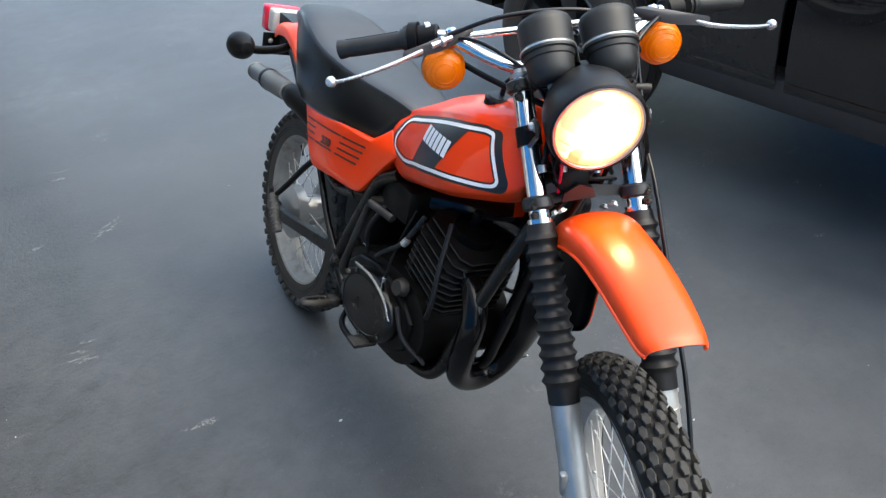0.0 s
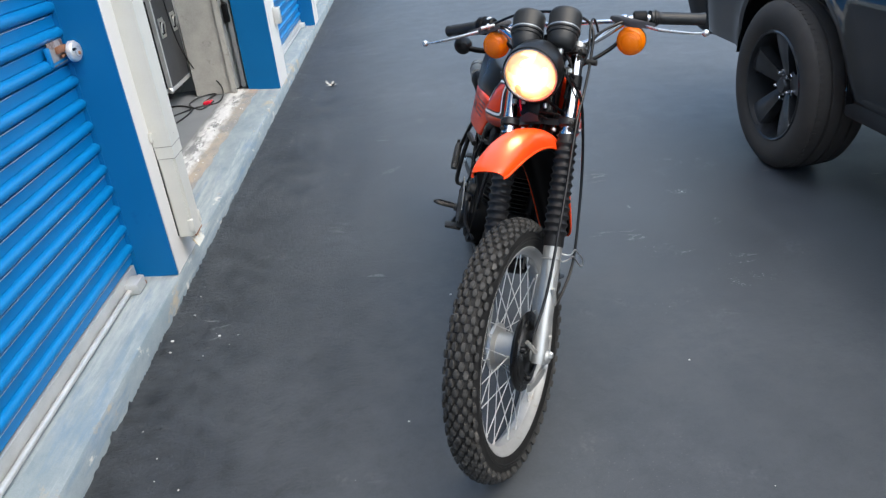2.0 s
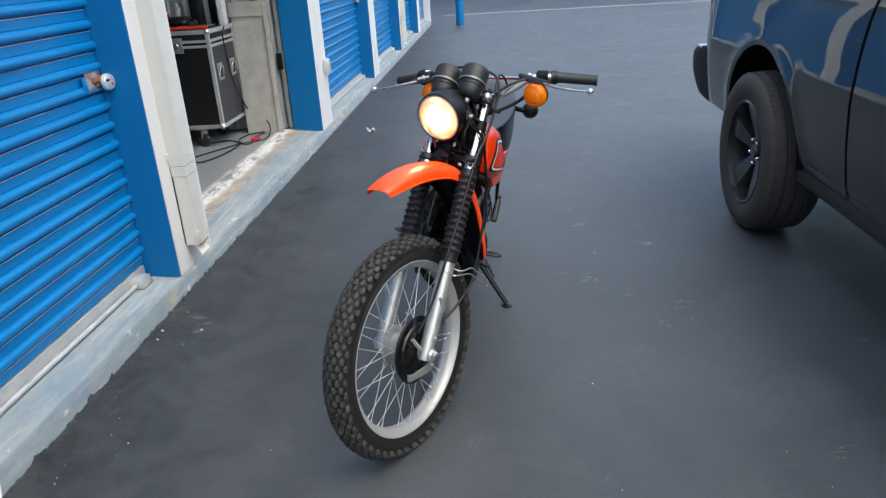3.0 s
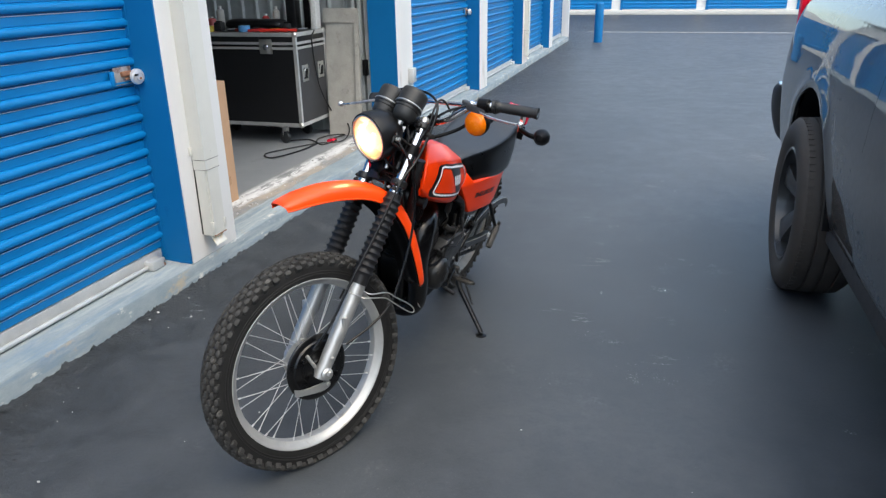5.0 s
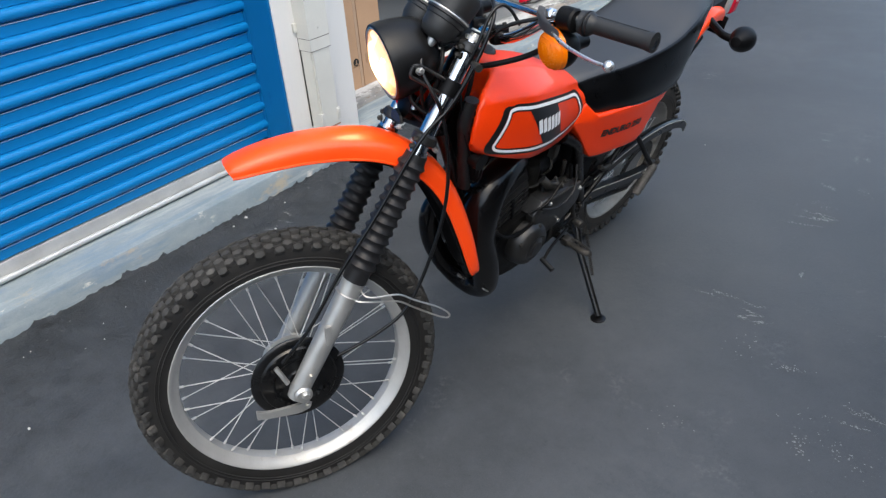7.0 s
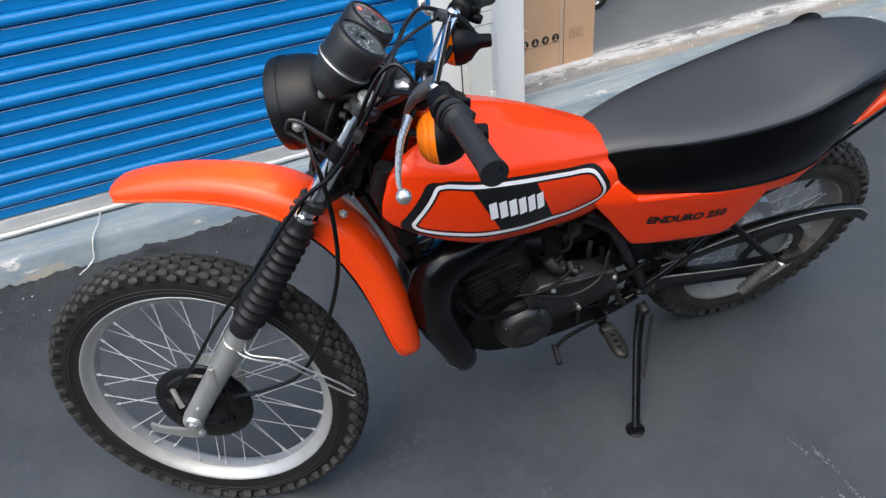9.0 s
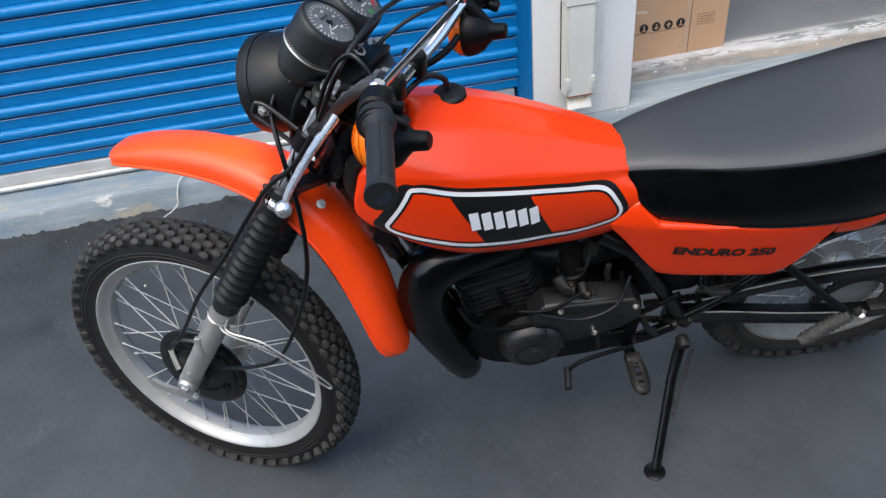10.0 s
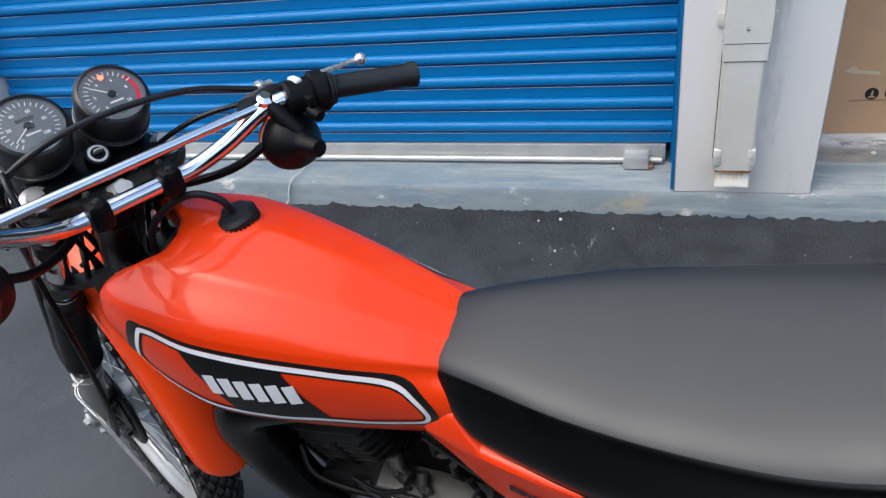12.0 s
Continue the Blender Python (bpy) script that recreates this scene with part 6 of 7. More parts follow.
    for i, ((u, w), hw, dp) in enumerate(zip(mid, wid, drop)):
        a, b = mid[max(i - 1, 0)], mid[min(i + 1, len(mid) - 1)]
        t = V(b[0] - a[0], 0, b[1] - a[1]).normalized()
        nn = V(t.z, 0, -t.x)
        o = V(u, 0, w)
        secs.append([tuple(o + V(0, hw * a1, 0) - nn * dp * b1) for a1, b1 in ((-1.0, 1.12), (-1.0, 1.0), (-0.96, 0.62), (-0.82, 0.30), (-0.5, 0.08), (0, 0.0), (0.5, 0.08), (0.82, 0.30), (0.96, 0.62), (1.0, 1.0), (1.0, 1.12))])
    fd = part("front_mudguard", loft(secs, 5, 3, thick=0.0035), FENDER, bike, "glossy orange plastic front mudguard", F)
    inner = [[(p[0] + (0.008 if i > 5 else 0), p[1] * 0.92, p[2] - (0.008 if i < 9 else 0)) for p in s] for i, s in enumerate(secs)][4:]
    part("inner_liner", loft(inner, 4, 2, thick=0.002), SATIN, fd, "black inner flap")
    part("mudguard_bead", tube(spline([s[0] for s in secs], 5), 0.0032, 8), FENDER, fd)
    part("mudguard_bead", tube(spline([s[-1] for s in secs], 5), 0.0032, 8), FENDER, fd)
    for s in (-1, 1):
        for du in (0.0, 0.05):
            part("mudguard_bolt", bolt((1.06 + du, s * 0.045, 0.838 + du * 0.62), (-0.5, s * 0.4, 0.8), 0.006, 0.006), STEEL, fd)

    # cables and the wire hook
    part("brake_cable", tube(spline([(0.905, -0.195, 1.135), (0.925, -0.11, 1.160), (0.938, -0.01, 1.165), (0.945, 0.07, 1.152), (0.962, 0.118, 1.118), (1.000, 0.122, 1.040), (1.055, 0.116, 0.955), (1.122, 0.114, 0.892), (1.227, 0.112, 0.742), (1.312, 0.110, 0.628), (1.39, 0.10, 0.502), (1.455, 0.085, 0.42)], 8), 0.0042, 10), BLACK, bike, "thin black front brake cable", F)
    part("speedometer_cable", tube(spline([(1.090, 0.058, 1.068), (1.10, 0.085, 1.02), (1.075, 0.112, 0.95), (1.062, 0.114, 0.86), (1.066, 0.112, 0.75), (1.10, 0.11, 0.63), (1.163, 0.108, 0.502), (1.24, 0.10, 0.443), (1.33, 0.085, 0.40)], 8), 0.0042, 10), BLACK, bike, "black speedometer cable", F)
    part("loop_cable", tube(spline([(0.905, 0.12, 1.10), (0.925, 0.118, 1.130), (0.945, 0.114, 1.140), (0.970, 0.115, 1.120), (1.0, 0.115, 1.06), (1.02, 0.09, 1.0)], 8), 0.0036, 10), BLACK, bike, "black cable looping over the instrument", F)
    part("throttle_cable", tube(spline([(0.875, -0.235, 1.115), (0.905, -0.165, 1.125), (0.955, -0.11, 1.105), (1.0, -0.06, 1.06), (1.03, -0.03, 0.98)], 8), 0.0036, 10), BLACK, bike, "black throttle cable", F)
    part("clutch_cable", tube(spline([(0.90, 0.19, 1.125), (0.945, 0.14, 1.105), (0.985, 0.09, 1.06), (1.02, 0.05, 1.0), (1.02, 0.03, 0.93)], 8), 0.0042, 10), BLACK, bike, "black clutch cable", F)
    part("switch_wire", tube(spline([(0.86, 0.215, 1.105), (0.885, 0.15, 1.05), (0.95, 0.09, 1.02), (1.02, 0.04, 1.01)], 8), 0.006, 10), SATIN, bike, "", F)
    part("switch_wire", tube(spline([(0.86, -0.215, 1.105), (0.89, -0.14, 1.055), (0.95, -0.08, 1.03), (1.02, -0.04, 1.02)], 8), 0.006, 10), SATIN, bike, "", F)
    part("cable_tie", tube([(1.0, 0.100, 1.035), (1.004, 0.140, 1.03)], 0.008, 10), DIRTY, bike, "", F)
    hk = [(1.262, 0.070, 0.575), (1.268, 0.105, 0.568), (1.255, 0.126, 0.560), (1.19, 0.122, 0.548), (1.15, 0.118, 0.520), (1.09, 0.112, 0.480), (1.062, 0.108, 0.452), (1.064, 0.106, 0.440), (1.09, 0.106, 0.452), (1.15, 0.112, 0.497), (1.19, 0.116, 0.527), (1.25, 0.122, 0.545), (1.285, 0.110, 0.552), (1.288, 0.075, 0.560)]
    part("wire_cable_guide", tube(spline(hk, 4), 0.0021, 8), STEEL, bike, "bent wire cable guide", F)
    ring = [(V(*leg(0.56, SPAN)) + 0.0268 * (math.cos(a) * V(0, 1, 0) + math.sin(a) * AXIS.cross(V(0, 1, 0)))) for a in (2 * math.pi * k / 16 for k in range(17))]
    part("wire_band", tube(ring, 0.002, 6), STEEL, bike, "", F)


# ---- body of the motorcycle ----
TANK = [  # u, top, shoulder v, w, widest v, w, bottom v, w
    (0.503, 0.838, 0.050, 0.828, 0.084, 0.785, 0.078, 0.745),
    (0.535, 0.848, 0.058, 0.835, 0.092, 0.785, 0.084, 0.712),
    (0.60, 0.879, 0.076, 0.860, 0.102, 0.785, 0.092, 0.700),
    (0.68, 0.918, 0.094, 0.886, 0.122, 0.785, 0.112, 0.722),
    (0.76, 0.948, 0.108, 0.910, 0.143, 0.800, 0.128, 0.745),
    (0.84, 0.968, 0.115, 0.929, 0.151, 0.812, 0.138, 0.768),
    (0.91, 0.980, 0.108, 0.940, 0.138, 0.828, 0.128, 0.792),
    (0.965, 0.978, 0.096, 0.946, 0.119, 0.847, 0.108, 0.812),
    (1.003, 0.962, 0.083, 0.938, 0.104, 0.862, 0.092, 0.835),
    (1.026, 0.936, 0.070, 0.920, 0.088, 0.884, 0.072, 0.865),
]


def tank():
    secs = []
    for u, zt, vs, zs, vm, zm, vb, zb in TANK:
        half = [(0.30 * vs, zt), (0.42 * vs, zt - 0.002), (0.56 * vs, zt - 0.25 * (zt - zs)), (0.84 * vs, zt - 0.62 * (zt - zs)), (vs - 0.003, zs + 0.002), (vs + 0.003, zs - 0.009), (0.45 * vs + 0.55 * vm + 0.003, 0.55 * zs + 0.45 * zm), (vm, zm), (0.5 * (vm + vb) + 0.004, 0.45 * zm + 0.55 * zb), (vb, zb + 0.006), (0.7 * vb, zb - 0.006)]
        ring = [(u, 0, zt)] + [(u, v, w) for v, w in half] + [(u, 0, zb - 0.004)] + [(u, -v, w) for v, w in half[::-1]]
        secs.append(ring)
    bm = loft(secs, 8, 4, around=True, ends=True)
    for v in bm.verts:
        # cut back between the knees of the tank to clear the steering
        lim = float(np.interp(abs(v.co.y), [0, 0.028, 0.046, 0.062, 0.08, 0.10, 0.12], [0.905, 0.910, 0.936, 0.980, 1.005, 1.03, 1.06]))
        over = v.co.x - lim
        if over > -0.02:
            k = over + 0.02
            v.co.x = lim - 0.02 + 0.02 * math.tanh(k / 0.02) * 1.0 + 0.06 * max(0.0, over)
            if v.co.z > 0.86:
                v.co.z -= 0.9 * max(0.0, k - 0.02) + 0.006 * min(1.0, k / 0.02)
    T = part("fuel_tank", bm, ORANGE, bike, "glossy orange fuel tank with black and white panels", angle=50)
    me = T.data
    tree = BVHTree.FromPolygons([v.co.copy() for v in me.vertices], [list(p.vertices) for p in me.polygons])

    def on(u, w, s, lift):
        hit = tree.ray_cast(V(u, s * 0.5, w), V(0, -s, 0))
        p = hit[0] if hit[0] is not None else V(u, s * 0.1, w)
        return p + V(0, s * lift, 0)

    line = spline([(0.908, 0.9225), (0.921, 0.921), (0.930, 0.908), (0.945, 0.884), (0.960, 0.861), (0.9665, 0.848), (0.958, 0.837), (0.93, 0.829), (0.88, 0.819), (0.805, 0.804), (0.715, 0.781), (0.63, 0.757), (0.574, 0.758), (0.558, 0.777), (0.569, 0.806), (0.595, 0.836), (0.66, 0.858), (0.736, 0.882), (0.802, 0.900), (0.86, 0.913), (0.895, 0.921), (0.908, 0.9225)], 5)
    turn = math.copysign(1.0, sum(a[0] * b[1] - b[0] * a[1] for a, b in zip(line, line[1:])))

    def strip(off, width, s, lift, vary=False):
        rows = []
        n = len(line) - 1
        for i in range(n + 1):
            a, b = line[(i - 1) % n], line[(i + 1) % n]
            t = V(b[0] - a[0], b[1] - a[1], 0).normalized()
            nn = V(t.y, -t.x, 0) * turn
            p = line[i % n]
            if vary:
                width = 0.0042 + 0.0150 * max(0.0, nn.x) ** 1.5 + 0.0065 * max(0.0, -nn.x)
                off = 0.0033 + width / 2
            rows.append([on(p[0] + nn.x * (off + width * k), p[1] + nn.y * (off + width * k), s, lift) for k in (-0.5, -0.17, 0.17, 0.5)])
        return grid(rows)

    for s in (1, -1):
        part("outer_stripe", strip(0, 0, s, 0.0010, True), INK, T, "black border stripe")
        part("white_stripe", strip(0.0, 0.0066, s, 0.0016), WHITE, T, "white border line")
        part("inner_stripe", strip(-0.0052, 0.0035, s, 0.0010), INK, T)
        rows = []
        for k in range(13):
            t = k / 12
            fu, fw, bu, bw = 0.864 - 0.060 * t, 0.914 - 0.111 * t, 0.731 - 0.048 * t, 0.881 - 0.110 * t
            rows.append([on(fu + (bu - fu) * j / 10, fw + (bw - fw) * j / 10, s, 0.0012) for j in range(11)])
        part("black_panel", grid(rows), INK, T, "black slanted panel")
        # six plain white bars in the place of a maker's mark
        for k in range(6):
            u0 = 0.829 - 0.0205 * k
            w0 = 0.875 - 0.0045 * k if s > 0 else 0.874 - 0.001 * k
            rows = [[on(u0 - 0.0155 * a + 0.004 * b, w0 - 0.034 * (1 - b), s, 0.0022) for a in (0, 0.5, 1)] for b in (0, 0.33, 0.66, 1)]
            part("logo_bar", grid(rows), WHITE, T)
    # filler cap with its breather hose
    cc = V(0.836, -0.050, 0.953)
    up = V(0.12, -0.10, 1)
    cap = part("fuel_cap", lathe([(0, 0.018), (0.012, 0.019), (0.024, 0.017), (0.0285, 0.012), (0.029, -0.004), (0.031, -0.006), (0.031, -0.012)], cc, up, 36), BOOT, bike, "black ribbed fuel filler cap")
    bm = bmesh.new()
    for k in range(30):
        a = 2 * math.pi * k / 30
        q = up.normalized().to_track_quat("Z", "Y").to_matrix().to_4x4()
        bmesh.ops.create_cube(bm, size=1, matrix=Matrix.Translation(cc) @ q @ Matrix.Rotation(a, 4, "Z") @ Matrix.Translation((0.029, 0, 0.004)) @ Matrix.Diagonal((0.003, 0.003, 0.014, 1)))
    part("cap_ribs", bm, BOOT, cap)
    part("cap_seat", lathe([(0.034, -0.012), (0.034, -0.004), (0.030, -0.004)], cc, up, 32), ORANGE, cap)
    part("breather_hose", tube(spline([(0.837, -0.051, 0.967), (0.842, -0.050, 0.997), (0.868, -0.040, 1.016), (0.90, -0.022, 1.010), (0.93, 0.0, 0.985), (0.945, 0.01, 0.94), (0.95, 0.01, 0.90)], 7), 0.0052, 10), BOOT, cap, "black breather hose")


def seat_and_tail():
    S = [(0.552, 0.500, 0.844, 0.055, 0.832, 0.100, 0.752), (0.530, 0.480, 0.852, 0.062, 0.840, 0.112, 0.748), (0.47, 0.43, 0.862, 0.078, 0.849, 0.126, 0.748), (0.38, 0.35, 0.868, 0.100, 0.856, 0.143, 0.744), (0.27, 0.26, 0.877, 0.116, 0.865, 0.150, 0.734), (0.15, 0.15, 0.895, 0.124, 0.881, 0.150, 0.729), (0.05, 0.06, 0.922, 0.118, 0.906, 0.140, 0.735), (-0.04, -0.01, 0.940, 0.100, 0.922, 0.118, 0.768), (-0.13, -0.09, 0.938, 0.078, 0.918, 0.088, 0.822), (-0.195, -0.165, 0.918, 0.050, 0.902, 0.058, 0.858), (-0.225, -0.215, 0.895, 0.022, 0.888, 0.026, 0.876)]
    secs = []
    for ut, ub, zt, vt, zc, vm, zb in S:
        half = [(ut, 0.5 * vt, zt - 0.001), (ut, 0.82 * vt, zt - 0.35 * (zt - zc)), (ut, vt, zc), (0.95 * ut + 0.05 * ub, vt + 0.009, zc - 0.012), (0.65 * ut + 0.35 * ub, 0.55 * vt + 0.45 * vm + 0.005, 0.65 * zc + 0.35 * zb), (0.3 * ut + 0.7 * ub, 0.14 * vt + 0.86 * vm + 0.004, 0.3 * zc + 0.7 * zb), (0.03 * ut + 0.97 * ub, vm - 0.001, zb + 0.004), (ub, vm - 0.004, zb), (ub, 0.5 * vm, zb - 0.003)]
        secs.append([(ut, 0, zt)] + half + [(ub, 0, zb - 0.004)] + [(u, -v, w) for u, v, w in half[::-1]])
    st = part("seat", loft(secs, 5, 4, around=True, ends=True), SHADED_VINYL, bike, "long black vinyl seat with a grained top panel and sides darkened for shade", angle=55)
    st.data.materials.append(VINYL)
    ring = 4 * len(secs[0])
    # top faces get the lighter vinyl; the sides keep their painted shade
    for f in st.data.polygons:
        if len(f.vertices) == 4 and all(k % ring <= 12 or k % ring >= ring - 12 for k in f.vertices):
            f.material_index = 1
    part("seat_piping", tube(spline([(s[8][0], s[8][1] + 0.001, s[8][2] + 0.002) for s in secs[:9]], 5), 0.003, 8), SHADED_VINYL, st)
    part("seat_piping", tube(spline([(s[-8][0], s[-8][1] - 0.001, s[-8][2] + 0.002) for s in secs[:9]], 5), 0.003, 8), SHADED_VINYL, st)
    # side covers
    poly = [(0.578, 0.742), (0.556, 0.768), (0.527, 0.790), (0.506, 0.768), (0.488, 0.752), (0.43, 0.751), (0.36, 0.747), (0.28, 0.736), (0.20, 0.731), (0.146, 0.731), (0.167, 0.702), (0.205, 0.630), (0.225, 0.602), (0.252, 0.588), (0.36, 0.600), (0.44, 0.604), (0.473, 0.608), (0.505, 0.648), (0.535, 0.690)]

    cut = poly.index((0.146, 0.731))
    over, under = poly[: cut + 1][::-1], poly[cut:] + [(0.578, 0.742)]
    BOW = np.polyfit([0.14, 0.25, 0.36, 0.455, 0.50, 0.58], [0.147, 0.152, 0.146, 0.133, 0.119, 0.098], 3)

    def cover_v(u, w):
        return float(np.polyval(BOW, u)) + 0.015 * max(0.0, 0.70 - w) - 0.45 * max(0.0, w - 0.745)

    for s in (1, -1):
        rows = []
        for u in [0.146 + 0.432 * k / 48 for k in range(49)]:
            lo, hi = float(np.interp(u, [p[0] for p in under], [p[1] for p in under])), float(np.interp(u, [p[0] for p in over], [p[1] for p in over]))
            gap = min(0.007, 0.4 * (hi - lo))
            ws = [lo, lo + 0.15 * gap, lo + 0.45 * gap, lo + gap] + [lo + gap + (hi - lo - 2 * gap) * k / 9 for k in range(1, 9)] + [hi - gap, hi - 0.45 * gap, hi - 0.15 * gap, hi]
            row = [(u, s * (cover_v(u, lo) - 0.06), lo)]
            for w in ws:
                d = min(w - lo, hi - w, 0.8 * (u - 0.146) + 0.001, 0.8 * (0.578 - u) + 0.001)
                fall = 0.0 if d >= 0.007 else 0.007 - math.sqrt(max(0.0, 0.007**2 - (0.007 - d) ** 2))
                row.append((u, s * (cover_v(u, w) - fall), w))
            rows.append(row + [(u, s * (cover_v(u, hi) - 0.06), hi)])
        bm = grid(rows)
        c = part("side_cover", bm, ORANGE, bike, "orange side cover with black lettering" if s > 0 else "orange side cover with black stripes", angle=24)
        slope = radians(4.4)
        tree = BVHTree.FromPolygons([v.co.copy() for v in c.data.vertices], [list(p.vertices) for p in c.data.polygons])

        def face_v(u, w):
            hit = tree.ray_cast(V(u, s * 0.5, w), V(0, -s, 0))[0]
            return (abs(hit.y) if hit is not None else cover_v(u, w)) + 0.0018

        if s > 0:
            bm = letters("ENDURO 250", 0.0285, 1.0, 0.18, 0.0, 0.05)
            xs = [v.co.x for v in bm.verts]
            k = 0.190 / (max(xs) - min(xs))
            for v in bm.verts:
                x, y = (v.co.x - min(xs)) * k, v.co.y
                u = 0.4575 - x * math.cos(slope) + y * math.sin(slope)
                w = 0.676 - x * math.sin(slope) + y * math.cos(slope)
                v.co = V(u, face_v(u, w), w)
            part("lettering", bm, INK, c, "black model lettering")
        else:
            bm = letters("250", 0.028, 1.2, 0.2, 0.0, 0.045)
            for v in bm.verts:
                x, y = v.co.x, v.co.y
                u, w = 0.285 + x * math.cos(slope) - y * math.sin(slope), 0.668 + x * math.sin(slope) + y * math.cos(slope)
                v.co = V(u, -face_v(u, w), w)
            part("lettering", bm, INK, c, "black model lettering")
            for a, b, rows in ((0.385, 0.480, (0, 1, 2, 3)), (0.185, 0.245, (0, 1, 2, 3)), (0.252, 0.378, (0,)), (0.252, 0.345, (3,))):
                for r in rows:
                    w0 = 0.724 - 0.0165 * r
                    sk = -0.008 * r if a > 0.38 else 0
                    pts = [(u, w0 + (u - 0.46) * math.tan(slope)) for u in (a + sk, (a + b) / 2, b + sk)]
                    part("stripe", grid([[(u, -face_v(u, w), w - 0.0022), (u, -face_v(u, w), w + 0.0022)] for u, w in pts]), INK, c)
    # rear mudguard
    path = [(0.14, 0.690, 0.126), (0.07, 0.682, 0.118), (0.01, 0.700, 0.104), (-0.05, 0.738, 0.094), (-0.11, 0.790, 0.088), (-0.17, 0.826, 0.082), (-0.235, 0.838, 0.076), (-0.31, 0.828, 0.068), (-0.37, 0.806, 0.058)]
    secs = [[(u, -hw, w - 0.028), (u, -hw, w - 0.004), (u - 0.004, -hw * 0.8, w + 0.010), (u - 0.006, 0, w + 0.016), (u - 0.004, hw * 0.8, w + 0.010), (u, hw, w - 0.004), (u, hw, w - 0.028)] for u, w, hw in path]
    part("rear_mudguard", loft(secs, 4, 3, thick=0.004), FENDER, bike, "orange rear mudguard under the seat")
    # tail lamp
    tl = part("tail_lamp", box(-0.425, -0.375, -0.066, 0.052, 0.790, 0.862, 0.010, 3), GALV, bike, "red tail lamp on a black bracket")
    part("lens", box(-0.478, -0.426, -0.070, 0.056, 0.782, 0.866, 0.012, 3), RED, tl, "red lens")
    part("bracket", plate([(-0.26, 0.850), (-0.374, 0.858), (-0.374, 0.810), (-0.355, 0.765), (-0.33, 0.755), (-0.28, 0.80)], -0.045, 0.045, lambda p, q, d: (p, d, q)), SATIN, tl, "black bracket")
    part("lens_screw", bolt((-0.44, 0.056, 0.836), (0, 1, 0), 0.005, 0.004), STEEL, tl)
    for s in (1, -1):
        c0 = V(-0.190, 0.202, 0.826) if s > 0 else V(-0.196, -0.225, 0.786)
        R = part("rear_indicator", lathe([(0.0395, 0), (0.0402, 0.006), (0.0385, 0.022), (0.033, 0.040), (0.024, 0.056), (0.016, 0.068), (0, 0.071)], c0, (1, 0, 0.1), 30), SATIN, bike, "black rear indicator with an amber lens")
        part("lens", lathe([(0, -0.021), (0.013, -0.020), (0.025, -0.016), (0.033, -0.008), (0.0370, -0.001), (0.0370, 0.002)], c0, (1, 0, 0.1), 30), AMBER, R, "amber lens")
        part("stalk", tube(spline([c0 + V(0.040, -s * 0.006, 0.002), c0 + V(0.030, -s * 0.055, -0.004), (c0.x + 0.005, s * 0.110, c0.z - 0.004), (c0.x - 0.02, s * 0.06, c0.z + 0.004)], 5), [0.017] + [0.0125] * 14 + [0.013], 14), SATIN, R, "black rubber stalk")
    pb = part("plate_bracket", box(-0.405, -0.399, -0.085, 0.065, 0.715, 0.785, 0.002), SATIN, tl, "small black plate bracket")
    part("bracket_bolt", bolt((-0.398, -0.06, 0.76), (1, 0, 0), 0.006, 0.005), STEEL, pb)
    # tail pipe
    mf = part("muffler", tube(spline([(0.44, -0.09, 0.60), (0.32, -0.095, 0.63), (0.20, -0.100, 0.665), (0.10, -0.128, 0.705), (0.02, -0.146, 0.715)], 5), [0.034, 0.036, 0.037, 0.037, 0.037] + [0.035] * 14 + [0.030, 0.024], 20), SATIN, bike, "black high level silencer")
    part("tail_pipe", lathe([(0.022, 0.0), (0.027, 0.002), (0.030, 0.05), (0.032, 0.17), (0.0270, 0.182), (0.0262, 0.290), (0.028, 0.292), (0.028, 0.300), (0.0235, 0.301), (0.021, 0.26), (0, 0.25)], (0.02, -0.146, 0.715), (-0.99, 0.02, -0.085), 22), GUNPIPE, mf, "grey scorched tail pipe")
    part("clamp", tube([(-0.140, -0.1428, 0.7013), (-0.155, -0.1425, 0.700)], 0.0335, 16), SATIN, mf)


